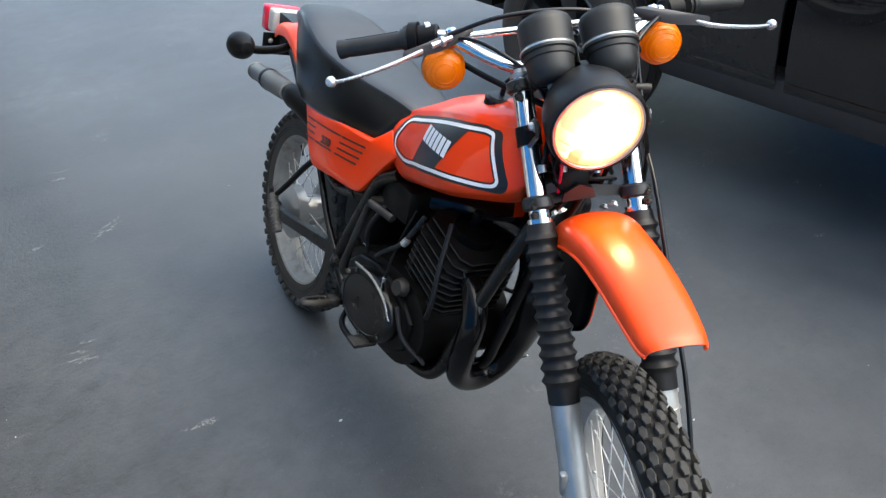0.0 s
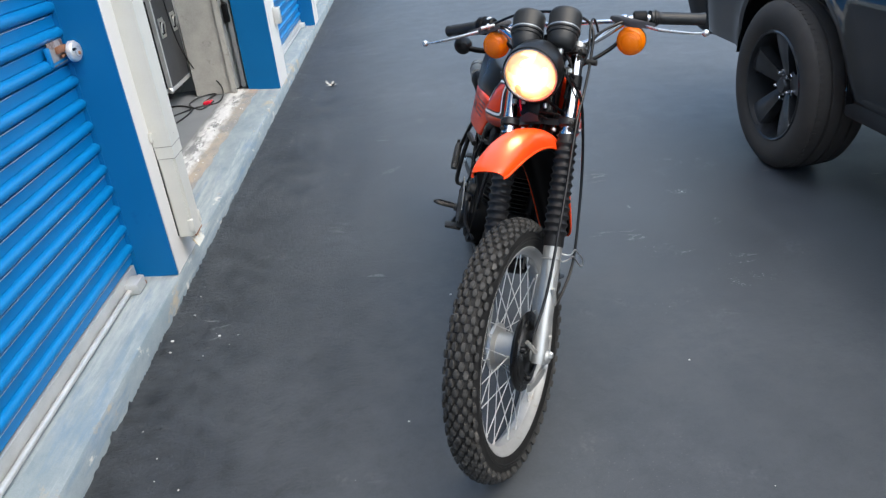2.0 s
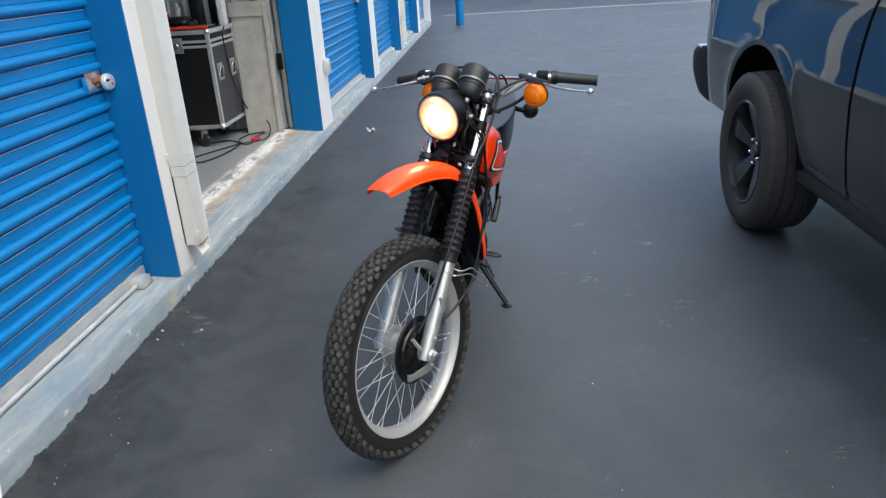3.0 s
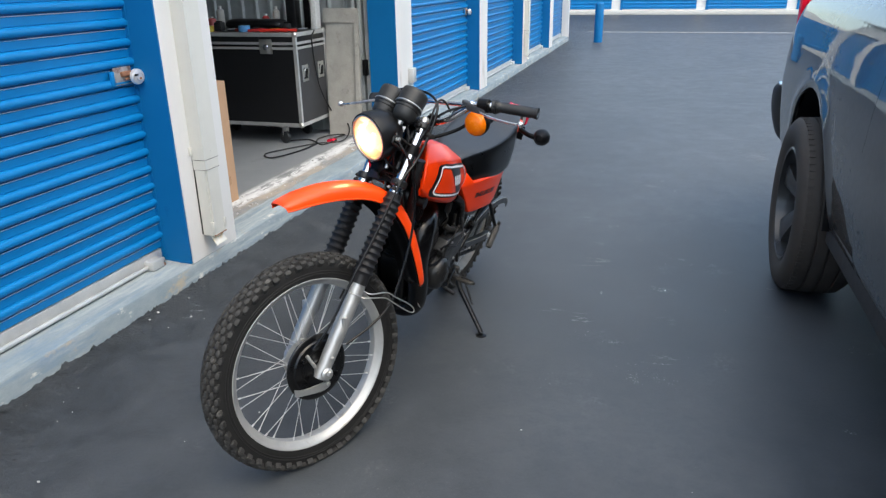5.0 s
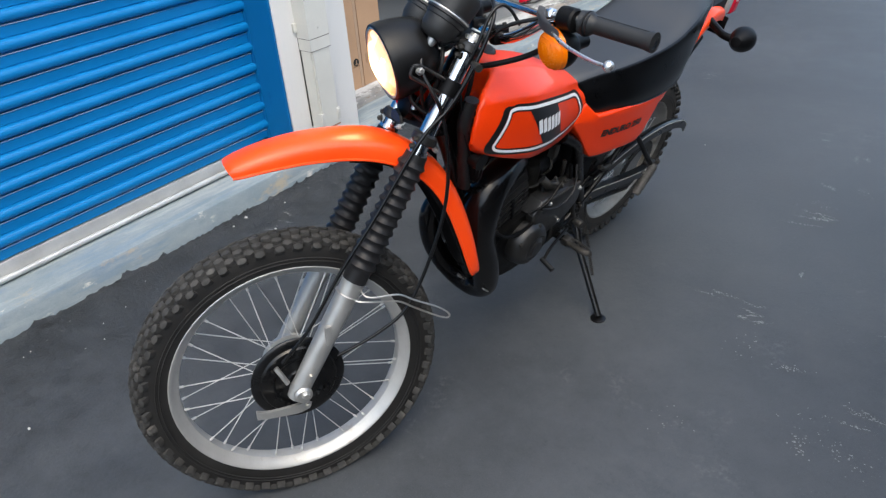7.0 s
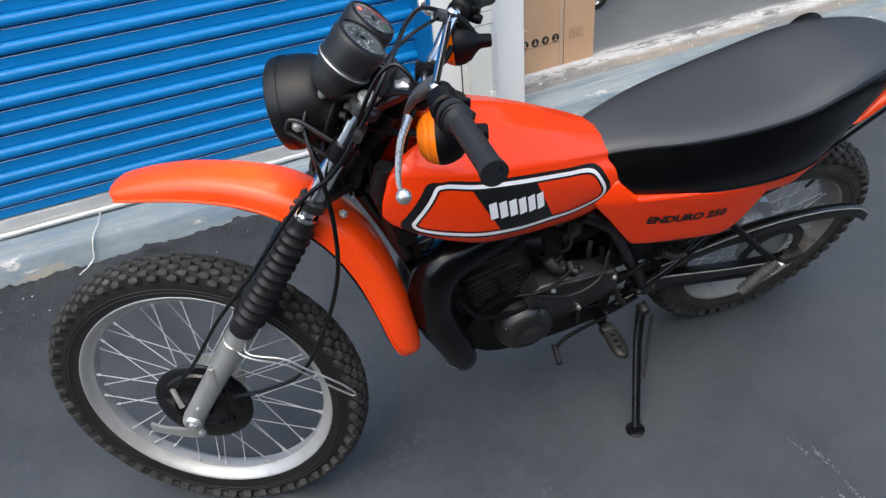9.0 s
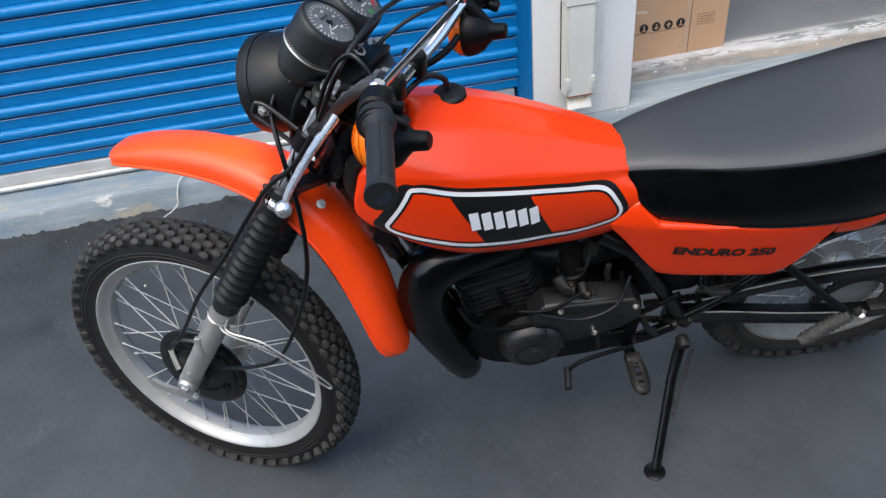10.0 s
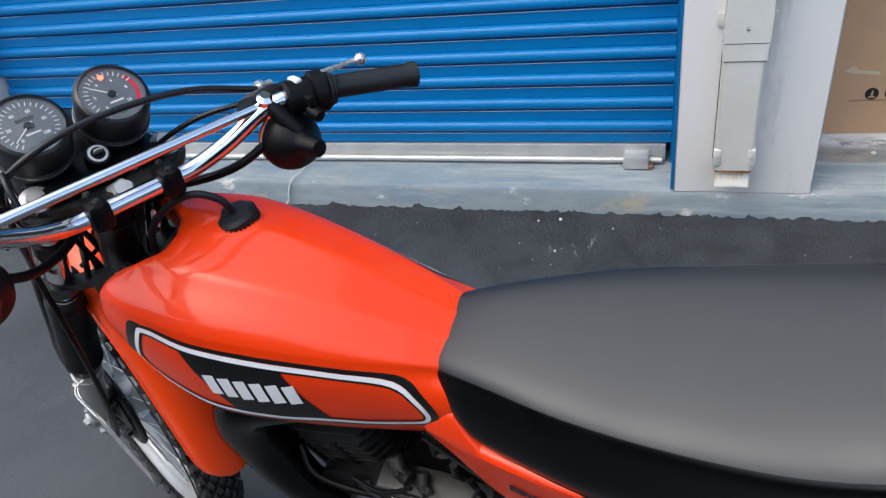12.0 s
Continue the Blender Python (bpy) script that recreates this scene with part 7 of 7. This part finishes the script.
def chassis():
    AXLE_U, AXLE_W = -0.062, 0.303
    pairs = [("frame_tube", [(1.035, 0.02, 0.86), (0.985, 0.035, 0.74), (0.925, 0.05, 0.56), (0.885, 0.06, 0.42), (0.86, 0.065, 0.345), (0.80, 0.07, 0.305), (0.62, 0.085, 0.292), (0.46, 0.09, 0.290), (0.37, 0.09, 0.33)], 0.0145), ("seat_tube", [(0.585, 0.085, 0.700), (0.52, 0.10, 0.655), (0.465, 0.10, 0.555), (0.40, 0.098, 0.44), (0.35, 0.095, 0.345)], 0.016), ("rear_rail", [(0.50, 0.095, 0.62), (0.34, 0.105, 0.56), (0.20, 0.105, 0.60), (0.05, 0.10, 0.68), (-0.15, 0.08, 0.79)], 0.012), ("strut", [(0.385, 0.105, 0.37), (0.30, 0.11, 0.45), (0.22, 0.11, 0.55), (0.16, 0.108, 0.62)], 0.009)]
    for nm, pts, r in pairs:
        for s in (1, -1):
            part(nm, tube(spline([(u, s * v, w) for u, v, w in pts], 6), r, 14), BLACK, bike)
    part("head_tube", tube([V(HEAD_U, 0, HEAD_W) - AXIS * 0.02, V(HEAD_U, 0, HEAD_W) + AXIS * 0.14], 0.031, 20), BLACK, bike, "black steering head tube")
    part("head_gusset", plate([(1.03, 0.87), (1.00, 0.935), (0.955, 0.90), (0.90, 0.80), (0.955, 0.735)], 0.022, 0.030, lambda p, q, d: (p, d, q)), BLACK, bike, "black gusset plate")
    part("wiring_loom", loft([[(u + 0.016 * math.cos(a), 0.062 + 0.016 * math.sin(a), w) for a in (2 * math.pi * q / 8 for q in range(8))] for u, w in ((1.000, 0.95), (1.012, 0.90), (0.998, 0.84), (0.985, 0.77), (0.965, 0.70))], 4, 2, around=True, ends=True), BOOT, bike, "black taped wiring loom")
    part("ignition_coil", tube([(0.975, 0.045, 0.80), (0.975, 0.105, 0.80)], 0.021, 16), SATIN, bike, "small black ignition coil")
    for k in range(5):
        part("loom_wire", tube(spline([(1.02 - 0.006 * k, 0.045 + 0.010 * k, 0.96 - 0.01 * k), (1.018 - 0.01 * k, 0.07 + 0.006 * k, 0.88), (0.985 - 0.008 * k, 0.078 + 0.004 * k, 0.80 - 0.01 * k), (0.95, 0.07 + 0.004 * k, 0.72)], 5), 0.0034, 7), SATIN, bike)
    part("top_tube", tube([(1.02, 0, 0.88), (0.80, 0, 0.80), (0.50, 0, 0.69)], 0.025, 14), BLACK, bike)
    part("airbox", box(0.34, 0.50, -0.09, 0.09, 0.46, 0.68, 0.02), SATIN, bike, "black plastic airbox")
    part("battery_tray", box(0.24, 0.34, -0.095, 0.085, 0.54, 0.66, 0.012), SATIN, bike)
    for s in (1, -1):
        arm = part("swing_arm", loft([[(u, s * v + dv, w + dw) for dv, dw in ((-0.012, -h), (0.012, -h), (0.012, h), (-0.012, h))] for u, v, w, h in ((0.40, 0.085, 0.375, 0.022), (0.30, 0.092, 0.368, 0.019), (0.12, 0.100, 0.335, 0.016), (-0.03, 0.103, 0.306, 0.017), (-0.105, 0.103, 0.298, 0.016))], 3, 1, around=True, ends=True), BLACK, bike, "black swing arm")
        part("axle_nut", bolt((AXLE_U, s * 0.116, AXLE_W), (0, s, 0), 0.012, 0.014), STEEL, arm)
        part("chain_adjuster", box(AXLE_U - 0.075, AXLE_U - 0.02, s * 0.103 - 0.016, s * 0.103 + 0.016, AXLE_W - 0.018, AXLE_W + 0.018, 0.004), DIRTY, arm)
        bar = part("passenger_peg_bar", tube(spline([(0.255, s * 0.125, 0.625), (0.18, s * 0.140, 0.555), (0.09, s * 0.150, 0.462), (0.035, s * 0.155, 0.41)], 5), 0.0085, 12), SATIN, bike, "black strut for the folded passenger peg")
        a, b = V(0.025, s * 0.165, 0.405), V(0.105, s * 0.170, 0.320)
        peg = part("peg_rubber", tube([a, b], 0.0135, 16), PEG, bar, "folded grey ribbed rubber peg")
        for k in range(9):
            p = a.lerp(b, 0.08 + 0.1 * k)
            part("peg_rib", tube([p, p + (b - a) * 0.045], 0.0162, 16), PEG, peg)
        part("peg_hinge", bolt(a + V(-0.01, 0, 0.01), (0, s, 0), 0.010, 0.010), DIRTY, bar)
        fp = part("footpeg", tube([(0.482, s * 0.095, 0.302), (0.478, s * 0.150, 0.306)], 0.012, 12), SATIN, bike, "serrated steel footpeg")
        part("peg_clevis", box(0.462, 0.496, s * 0.150 - 0.012, s * 0.150 + 0.012, 0.294, 0.318, 0.004), DIRTY, fp)
        bm = tube(spline([(0.490, s * 0.160, 0.311), (0.493, s * 0.218, 0.316), (0.480, s * 0.236, 0.317), (0.467, s * 0.218, 0.316), (0.466, s * 0.160, 0.311), (0.490, s * 0.160, 0.311)], 4), 0.0042, 8, flat=2.2)
        part("peg_cleat", bm, DIRTY, fp)
        for k in range(3):
            part("peg_tooth", box(0.470, 0.488, s * (0.172 + 0.018 * k) - 0.002, s * (0.172 + 0.018 * k) + 0.002, 0.306, 0.317), DIRTY, fp)
    cg = part("chain_guard", loft([[(u, 0.072, w - 0.018), (u, 0.088, w), (u, 0.108, w + 0.001), (u, 0.110, w - 0.030)] for u, w in ((0.34, 0.452), (0.20, 0.478), (0.04, 0.492), (-0.12, 0.480), (-0.25, 0.446), (-0.31, 0.405))], 4, 3, thick=0.003), BLACK, bike, "glossy black chain guard")
    # pale tubes stand in for the glints along guard and swing arm
    part("pale_edge", tube(spline([(u, 0.1095, w + 0.001) for u, w in ((0.34, 0.452), (0.20, 0.478), (0.04, 0.492), (-0.12, 0.480), (-0.25, 0.446), (-0.31, 0.405))], 5), 0.0018, 6), OLDRIM, cg, "painted highlight along the guard edge")
    part("arm_highlight", tube(spline([(0.37, 0.100, 0.394), (0.28, 0.106, 0.385), (0.12, 0.113, 0.350), (-0.02, 0.116, 0.322)], 5), 0.0022, 6), OLDRIM, bike, "painted highlight along the swing arm")
    for s in (1, -1):
        part("strut_nut", bolt((0.16, s * 0.112, 0.618), (0, s, 0), 0.009, 0.010), STEEL, bike)
        part("strut_nut", bolt((0.385, s * 0.110, 0.372), (0, s, 0), 0.009, 0.010), DIRTY, bike)
    wheel_r = wheel("rear_wheel", (AXLE_U, AXLE_W), 0.332, 0.236, 0.112, None, 92, 0.068)
    o = (AXLE_U, 0, AXLE_W)
    part("hub", lathe([(0, 0.055), (0.074, 0.055), (0.078, 0.048), (0.078, 0.036), (0.05, 0.03), (0.05, -0.03), (0.085, -0.036), (0.088, -0.07), (0.06, -0.076), (0, -0.08)], o, (0, 1, 0), 40), ALLOY, wheel_r)
    bm = bmesh.new()
    lathe([(0.075, 0.069), (0.098, 0.069), (0.098, 0.075), (0.075, 0.075)], o, (0, 1, 0), 60, bm, closed=True)
    for k in range(44):
        a = 2 * math.pi * k / 44
        bmesh.ops.create_cube(bm, size=1, matrix=Matrix.Translation(o) @ Matrix.Rotation(a, 4, "Y") @ Matrix.Translation((0.100, 0.072, 0)) @ Matrix.Diagonal((0.009, 0.0055, 0.007, 1)))
    part("sprocket", bm, DIRTY, wheel_r, "oily rear sprocket")
    # chain
    for z0, z1 in ((AXLE_W + 0.098, 0.408), (AXLE_W - 0.098, 0.340)):
        bm = bmesh.new()
        for k in range(34):
            t = k / 33
            u, w = AXLE_U + (0.44 - AXLE_U) * t, z0 + (z1 - z0) * t
            box(u - 0.0065, u + 0.0065, 0.066, 0.078, w - 0.0055, w + 0.0055, 0.0, 1, bm)
        part("chain_run", bm, DIRTY, bike, "oily drive chain")
    # side stand
    st = part("side_stand", tube([(0.345, 0.105, 0.270), (0.372, 0.160, 0.205), (0.438, 0.327, 0.074)], [0.014, 0.012, 0.0105], 14), BLACK, bike, "black side stand with a round foot")
    g = Matrix.Rotation(radians(15.86), 3, "X") @ V(0, 0, 1)
    part("stand_foot", lathe([(0, 0.007), (0.018, 0.006), (0.025, 0.003), (0.025, 0.0), (0, 0.0)], (0.440, 0.330, 0.0655), g, 22), BLACK, st)
    part("stand_pivot", lathe([(0, 0.016), (0.012, 0.016), (0.015, 0.010), (0.015, -0.012), (0, -0.012)], (0.343, 0.108, 0.275), (0, 1, 0), 16), DIRTY, st)
    sp = []
    for k in range(170):
        t = k / 169
        c = V(0.338, 0.125, 0.268).lerp(V(0.398, 0.232, 0.158), t)
        d = (V(0.398, 0.232, 0.158) - V(0.338, 0.125, 0.268)).normalized()
        s1 = d.orthogonal().normalized()
        s2 = d.cross(s1)
        sp.append(c + V(-0.007, 0.008, 0.006) + 0.0058 * (math.cos(k * 1.05) * s1 + math.sin(k * 1.05) * s2))
    part("stand_spring", tube(sp, 0.0014, 5), DIRTY, st)


def engine():
    E = part("crankcase", loft([[(u, v, w) for u, w in ((0.47, 0.36), (0.50, 0.315), (0.62, 0.295), (0.76, 0.305), (0.83, 0.36), (0.845, 0.44), (0.80, 0.50), (0.70, 0.515), (0.58, 0.50), (0.48, 0.46))] for v in (-0.115, -0.10, 0.0, 0.10, 0.115)], 2, 3, around=True, ends=True), ENGINE, bike, "grimy black engine crankcase")
    # left covers
    lc = part("magneto_cover", lathe([(0, 0.056), (0.028, 0.056), (0.033, 0.051), (0.037, 0.051), (0.042, 0.054), (0.056, 0.048), (0.066, 0.035), (0.071, 0.015), (0.072, -0.01)], (0.712, 0.115, 0.424), (0, 1, 0), 44), WORN, E, "round generator cover")
    part("cover_cap", lathe([(0, 0.005), (0.022, 0.004), (0.026, 0)], (0.712, 0.171, 0.424), (0, 1, 0), 28), WORN, lc)
    poly = [(0.485, 0.475), (0.52, 0.440), (0.60, 0.425), (0.67, 0.400), (0.70, 0.44), (0.72, 0.52), (0.69, 0.560), (0.60, 0.562), (0.51, 0.548), (0.488, 0.52)]
    bm = plate(poly, 0.095, 0.145, lambda p, q, d: (p, d, q), 0.012)
    sc = part("sprocket_cover", bm, WORN, E, "ribbed black sprocket cover")
    part("cover_rib", tube([(0.665, 0.143, 0.558), (0.51, 0.141, 0.546)], 0.006, 10), DIRTY, sc, "lighter rounded edge of the cover")
    for u, w in ((0.66, 0.425), (0.66, 0.545), (0.505, 0.525), (0.58, 0.442)):
        part("cover_screw", bolt((u, 0.146, w), (0, 1, 0), 0.005, 0.005), STEEL, sc)
    for a in (0.5, 1.9, 3.3, 4.8):
        part("cover_screw", bolt((0.712 + 0.063 * math.cos(a), 0.152, 0.424 + 0.063 * math.sin(a)), (0, 1, 0), 0.005, 0.005), DIRTY, lc)
    # right cover
    case = plate([(0.475, 0.37), (0.52, 0.315), (0.62, 0.295), (0.73, 0.310), (0.80, 0.365), (0.80, 0.435), (0.74, 0.475), (0.62, 0.49), (0.53, 0.47), (0.48, 0.43)], -0.10, -0.126, lambda p, q, d: (p, d, q), 0.010)
    part("inner_cover", case, ENGINE, E)
    rings = [(1.0, -0.120), (1.0, -0.140), (0.985, -0.147), (0.95, -0.152), (0.80, -0.156), (0.78, -0.154), (0.40, -0.157), (0.05, -0.158)]
    bm = loft([[(0.635 + 0.128 * k * math.cos(a) + 0.020 * k * math.sin(a), v, 0.392 + 0.088 * k * math.sin(a)) for a in (2 * math.pi * q / 20 for q in range(20))] for k, v in rings], 1, 2, around=True, ends=True)
    rc = part("clutch_cover", bm, BLACK, E, "glossy black oval clutch cover")
    for q in range(7):
        a = 0.4 + 2 * math.pi * q / 7
        part("cover_screw", bolt((0.635 + 0.112 * math.cos(a) + 0.018 * math.sin(a), -0.153, 0.392 + 0.077 * math.sin(a)), (0, -1, 0), 0.005, 0.005), DIRTY, rc)
    # a pale tube paints the highlight on the upper rim
    part("cover_highlight", tube(spline([(0.57, -0.1535, 0.470), (0.65, -0.1545, 0.478), (0.72, -0.1535, 0.458), (0.755, -0.151, 0.42)], 5), 0.0032, 8), OLDRIM, rc, "painted highlight on the cover rim")
    # tubes and leads on the right of the engine
    for pts in ([(0.60, -0.12, 0.50), (0.66, -0.14, 0.545), (0.72, -0.13, 0.60), (0.74, -0.10, 0.67)], [(0.55, -0.11, 0.47), (0.56, -0.13, 0.55), (0.60, -0.12, 0.63)], [(0.80, -0.10, 0.42), (0.84, -0.11, 0.50), (0.83, -0.10, 0.60), (0.80, -0.07, 0.68)], [(0.76, -0.14, 0.46), (0.80, -0.135, 0.40), (0.85, -0.10, 0.36)]):
        part("engine_hose", tube(spline(pts, 6), 0.0058, 8), BOOT, E, "thin black hose")
    part("hose_clip", tube([(0.725, -0.132, 0.598), (0.732, -0.128, 0.612)], 0.0085, 10), STEEL, E)
    part("pump_housing", lathe([(0, 0.020), (0.016, 0.020), (0.020, 0.014), (0.022, 0)], (0.745, -0.125, 0.50), (0.2, -1, 0.2), 18), DIRTY, E, "small oil pump")
    ks = part("kick_starter", tube(spline([(0.545, -0.150, 0.43), (0.545, -0.175, 0.44), (0.575, -0.178, 0.52), (0.610, -0.172, 0.625), (0.625, -0.170, 0.655)], 5), [0.012] + [0.0078] * 19 + [0.008], 12), DIRTY, bike, "folded kick start lever")
    part("kick_pedal", tube([(0.622, -0.172, 0.652), (0.700, -0.155, 0.648)], 0.009, 12), DIRTY, ks)
    # cylinder and head, fin by fin
    tilt = Matrix.Translation((0.755, 0, 0.50)) @ Matrix.Rotation(radians(15), 4, "Y")
    part("cylinder", lathe([(0.052, -0.02), (0.052, 0.17)], (0.755, 0, 0.50), (0.26, 0, 1), 28), ENGINE, E)
    for k in range(10):
        z = -0.012 + 0.0175 * k
        hu, hv = (0.082 + 0.004 * math.sin(k * 0.5), 0.098) if k < 7 else (0.086, 0.092 - 0.010 * (k - 7))
        bm = plate([(-hu, -hv * 0.75), (-hu * 0.75, -hv), (hu * 0.75, -hv), (hu, -hv * 0.75), (hu, hv * 0.75), (hu * 0.75, hv), (-hu * 0.75, hv), (-hu, hv * 0.75)], z, z + 0.0045)
        part("cooling_fin", bm, WORN, E, "", tilt)
    for u, v in ((0.05, 0.088), (0.0, 0.092), (-0.05, 0.088), (0.05, -0.088), (-0.05, -0.088)):
        part("fin_damper", box(u - 0.006, u + 0.006, v - 0.006, v + 0.008, -0.01, 0.085, 0.002), SATIN, E, "", tilt)
    part("oil_cable", tube(spline([(0.70, -0.145, 0.455), (0.705, -0.150, 0.50), (0.70, -0.13, 0.58), (0.69, -0.09, 0.66)], 6), 0.0035, 8), SATIN, E, "black oil pump cable")
    part("cable_sleeve", tube([(0.70, -0.147, 0.47), (0.705, -0.151, 0.505)], 0.005, 8), STEEL, E)
    part("spark_plug", tube([(0.785, 0.0, 0.665), (0.792, 0.0, 0.70)], 0.011, 10), SATIN, E)
    part("plug_lead", tube(spline([(0.79, 0.0, 0.69), (0.83, 0.03, 0.70), (0.87, 0.03, 0.72)], 5), 0.005, 8), SATIN, E)
    # carburettor
    cb = part("carburettor", lathe([(0, 0.035), (0.022, 0.034), (0.026, 0.02), (0.026, -0.03), (0.032, -0.032), (0.032, -0.06), (0.02, -0.075), (0, -0.076)], (0.615, 0.035, 0.565), (0.1, 0, 1), 24), DIRTY, bike, "grimy carburettor")
    part("intake_rubber", tube([(0.70, 0.01, 0.565), (0.635, 0.02, 0.565)], 0.028, 16), BOOT, cb)
    part("air_rubber", tube([(0.595, 0.03, 0.565), (0.50, 0.02, 0.585)], [0.028, 0.036], 16), BOOT, cb)
    # clutter between the engine and the airbox
    for a, b, r, m, nm in (((0.66, 0.10, 0.60), (0.63, 0.125, 0.585), 0.013, DIRTY, "pump_body"), ((0.615, 0.11, 0.585), (0.60, 0.135, 0.575), 0.010, DIRTY, "pump_fitting"), ((0.56, 0.10, 0.62), (0.555, 0.10, 0.57), 0.006, DIRTY, "drain_hose"), ((0.535, 0.11, 0.60), (0.50, 0.115, 0.50), 0.005, SATIN, "vent_hose"), ((0.60, 0.115, 0.40), (0.50, 0.12, 0.385), 0.006, SATIN, "shift_link"), ((0.56, 0.12, 0.42), (0.555, 0.125, 0.34), 0.005, DIRTY, "link_rod"), ((0.47, 0.12, 0.44), (0.43, 0.125, 0.36), 0.007, DIRTY, "stand_bracket"), ((0.52, 0.10, 0.35), (0.44, 0.11, 0.33), 0.009, SATIN, "frame_stay"), ((0.50, 0.105, 0.42), (0.40, 0.115, 0.50), 0.006, SATIN, "brake_stay"), ((0.36, 0.12, 0.52), (0.30, 0.125, 0.50), 0.008, DIRTY, "spring_clip")):
        part(nm, tube([a, Vector(a).lerp(Vector(b), 0.5) + V(0.004, 0.004, -0.006), b], r, 10), m, bike)
    for u, v, w in ((0.495, 0.128, 0.505), (0.43, 0.118, 0.365), (0.535, 0.118, 0.388), (0.595, 0.136, 0.588), (0.64, 0.128, 0.612), (0.47, 0.118, 0.33), (0.36, 0.125, 0.40)):
        part("hex_bolt", bolt((u, v, w), (0, 1, 0), 0.0055, 0.006), DIRTY, bike)
    part("pump_lever", tube(spline([(0.74, 0.13, 0.54), (0.68, 0.145, 0.555), (0.62, 0.14, 0.595)], 5), 0.0035, 8), SATIN, bike)
    part("fuel_tap", box(0.578, 0.602, 0.062, 0.085, 0.628, 0.675, 0.005), DIRTY, bike, "small grimy fuel tap")
    part("fuel_hose", tube(spline([(0.59, 0.07, 0.63), (0.60, 0.085, 0.60), (0.61, 0.07, 0.57)], 5), 0.004, 8), DIRTY, bike)
    part("breather_pipe", tube(spline([(0.86, 0.095, 0.53), (0.83, 0.128, 0.505), (0.77, 0.135, 0.488), (0.70, 0.135, 0.500), (0.66, 0.115, 0.545), (0.64, 0.09, 0.60)], 6), 0.0055, 8), SATIN, bike, "black hose along the engine")
    part("oil_pipe", tube(spline([(0.70, 0.148, 0.545), (0.62, 0.155, 0.520), (0.55, 0.150, 0.545), (0.52, 0.12, 0.60)], 5), 0.0035, 8), BOOT, bike)
    # exhaust
    pts = [(0.835, -0.03, 0.575), (0.885, -0.045, 0.570), (0.925, -0.055, 0.520), (0.912, -0.05, 0.43), (0.882, -0.025, 0.350), (0.856, 0.025, 0.302), (0.846, 0.082, 0.297), (0.856, 0.122, 0.343), (0.888, 0.124, 0.44), (0.922, 0.102, 0.54), (0.922, 0.098, 0.625), (0.890, 0.088, 0.676), (0.82, 0.070, 0.684), (0.72, 0.04, 0.672), (0.62, -0.03, 0.655), (0.52, -0.075, 0.615), (0.44, -0.09, 0.60)]
    rad = [0.024, 0.026, 0.027, 0.028, 0.029, 0.031, 0.033, 0.035, 0.040, 0.050, 0.049, 0.047, 0.044, 0.036, 0.03, 0.028, 0.034]
    pp = spline([(*p, r) for p, r in zip(pts, rad)], 6)
    ex = part("exhaust_pipe", tube([p[:3] for p in pp], [p[3] for p in pp], 22), PIPE, bike, "fat glossy black exhaust pipe")
    part("exhaust_seam", tube(spline([(0.905, 0.150, 0.375), (0.880, 0.153, 0.350), (0.850, 0.146, 0.335), (0.828, 0.130, 0.335)], 5), 0.0020, 6), STEEL, ex)
    part("exhaust_spring", tube([(0.905, 0.05, 0.705), (0.930, 0.06, 0.692)], 0.005, 10), DIRTY, ex)
    part("exhaust_bracket", box(0.925, 0.945, 0.060, 0.088, 0.668, 0.686, 0.003), SATIN, ex)
    # controls
    sh = part("gear_lever", tube(spline([(0.485, 0.140, 0.350), (0.55, 0.152, 0.354), (0.605, 0.162, 0.350), (0.634, 0.168, 0.328)], 5), 0.0048, 10), SATIN, bike, "black gear lever")
    part("gear_toe", tube([(0.632, 0.160, 0.328), (0.640, 0.208, 0.322)], 0.0080, 12), BOOT, sh)
    bp = part("brake_pedal", tube(spline([(0.50, -0.115, 0.30), (0.55, -0.155, 0.285), (0.63, -0.165, 0.29), (0.675, -0.165, 0.315)], 5), 0.0075, 10), SATIN, bike, "black rear brake pedal")
    part("brake_toe", box(0.655, 0.70, -0.195, -0.135, 0.313, 0.324, 0.004), DIRTY, bp)
    part("skid_plate", loft([[(u, -0.075, w + 0.01), (u, -0.04, w), (u, 0.04, w), (u, 0.075, w + 0.01)] for u, w in ((0.86, 0.34), (0.80, 0.295), (0.66, 0.280), (0.48, 0.282))], 4, 3, thick=0.003), SATIN, bike, "black skid plate")
    part("oil_tank", box(0.52, 0.66, -0.095, -0.02, 0.60, 0.69, 0.02), SATIN, bike)


front_end()
tank()
seat_and_tail()
chassis()
engine()
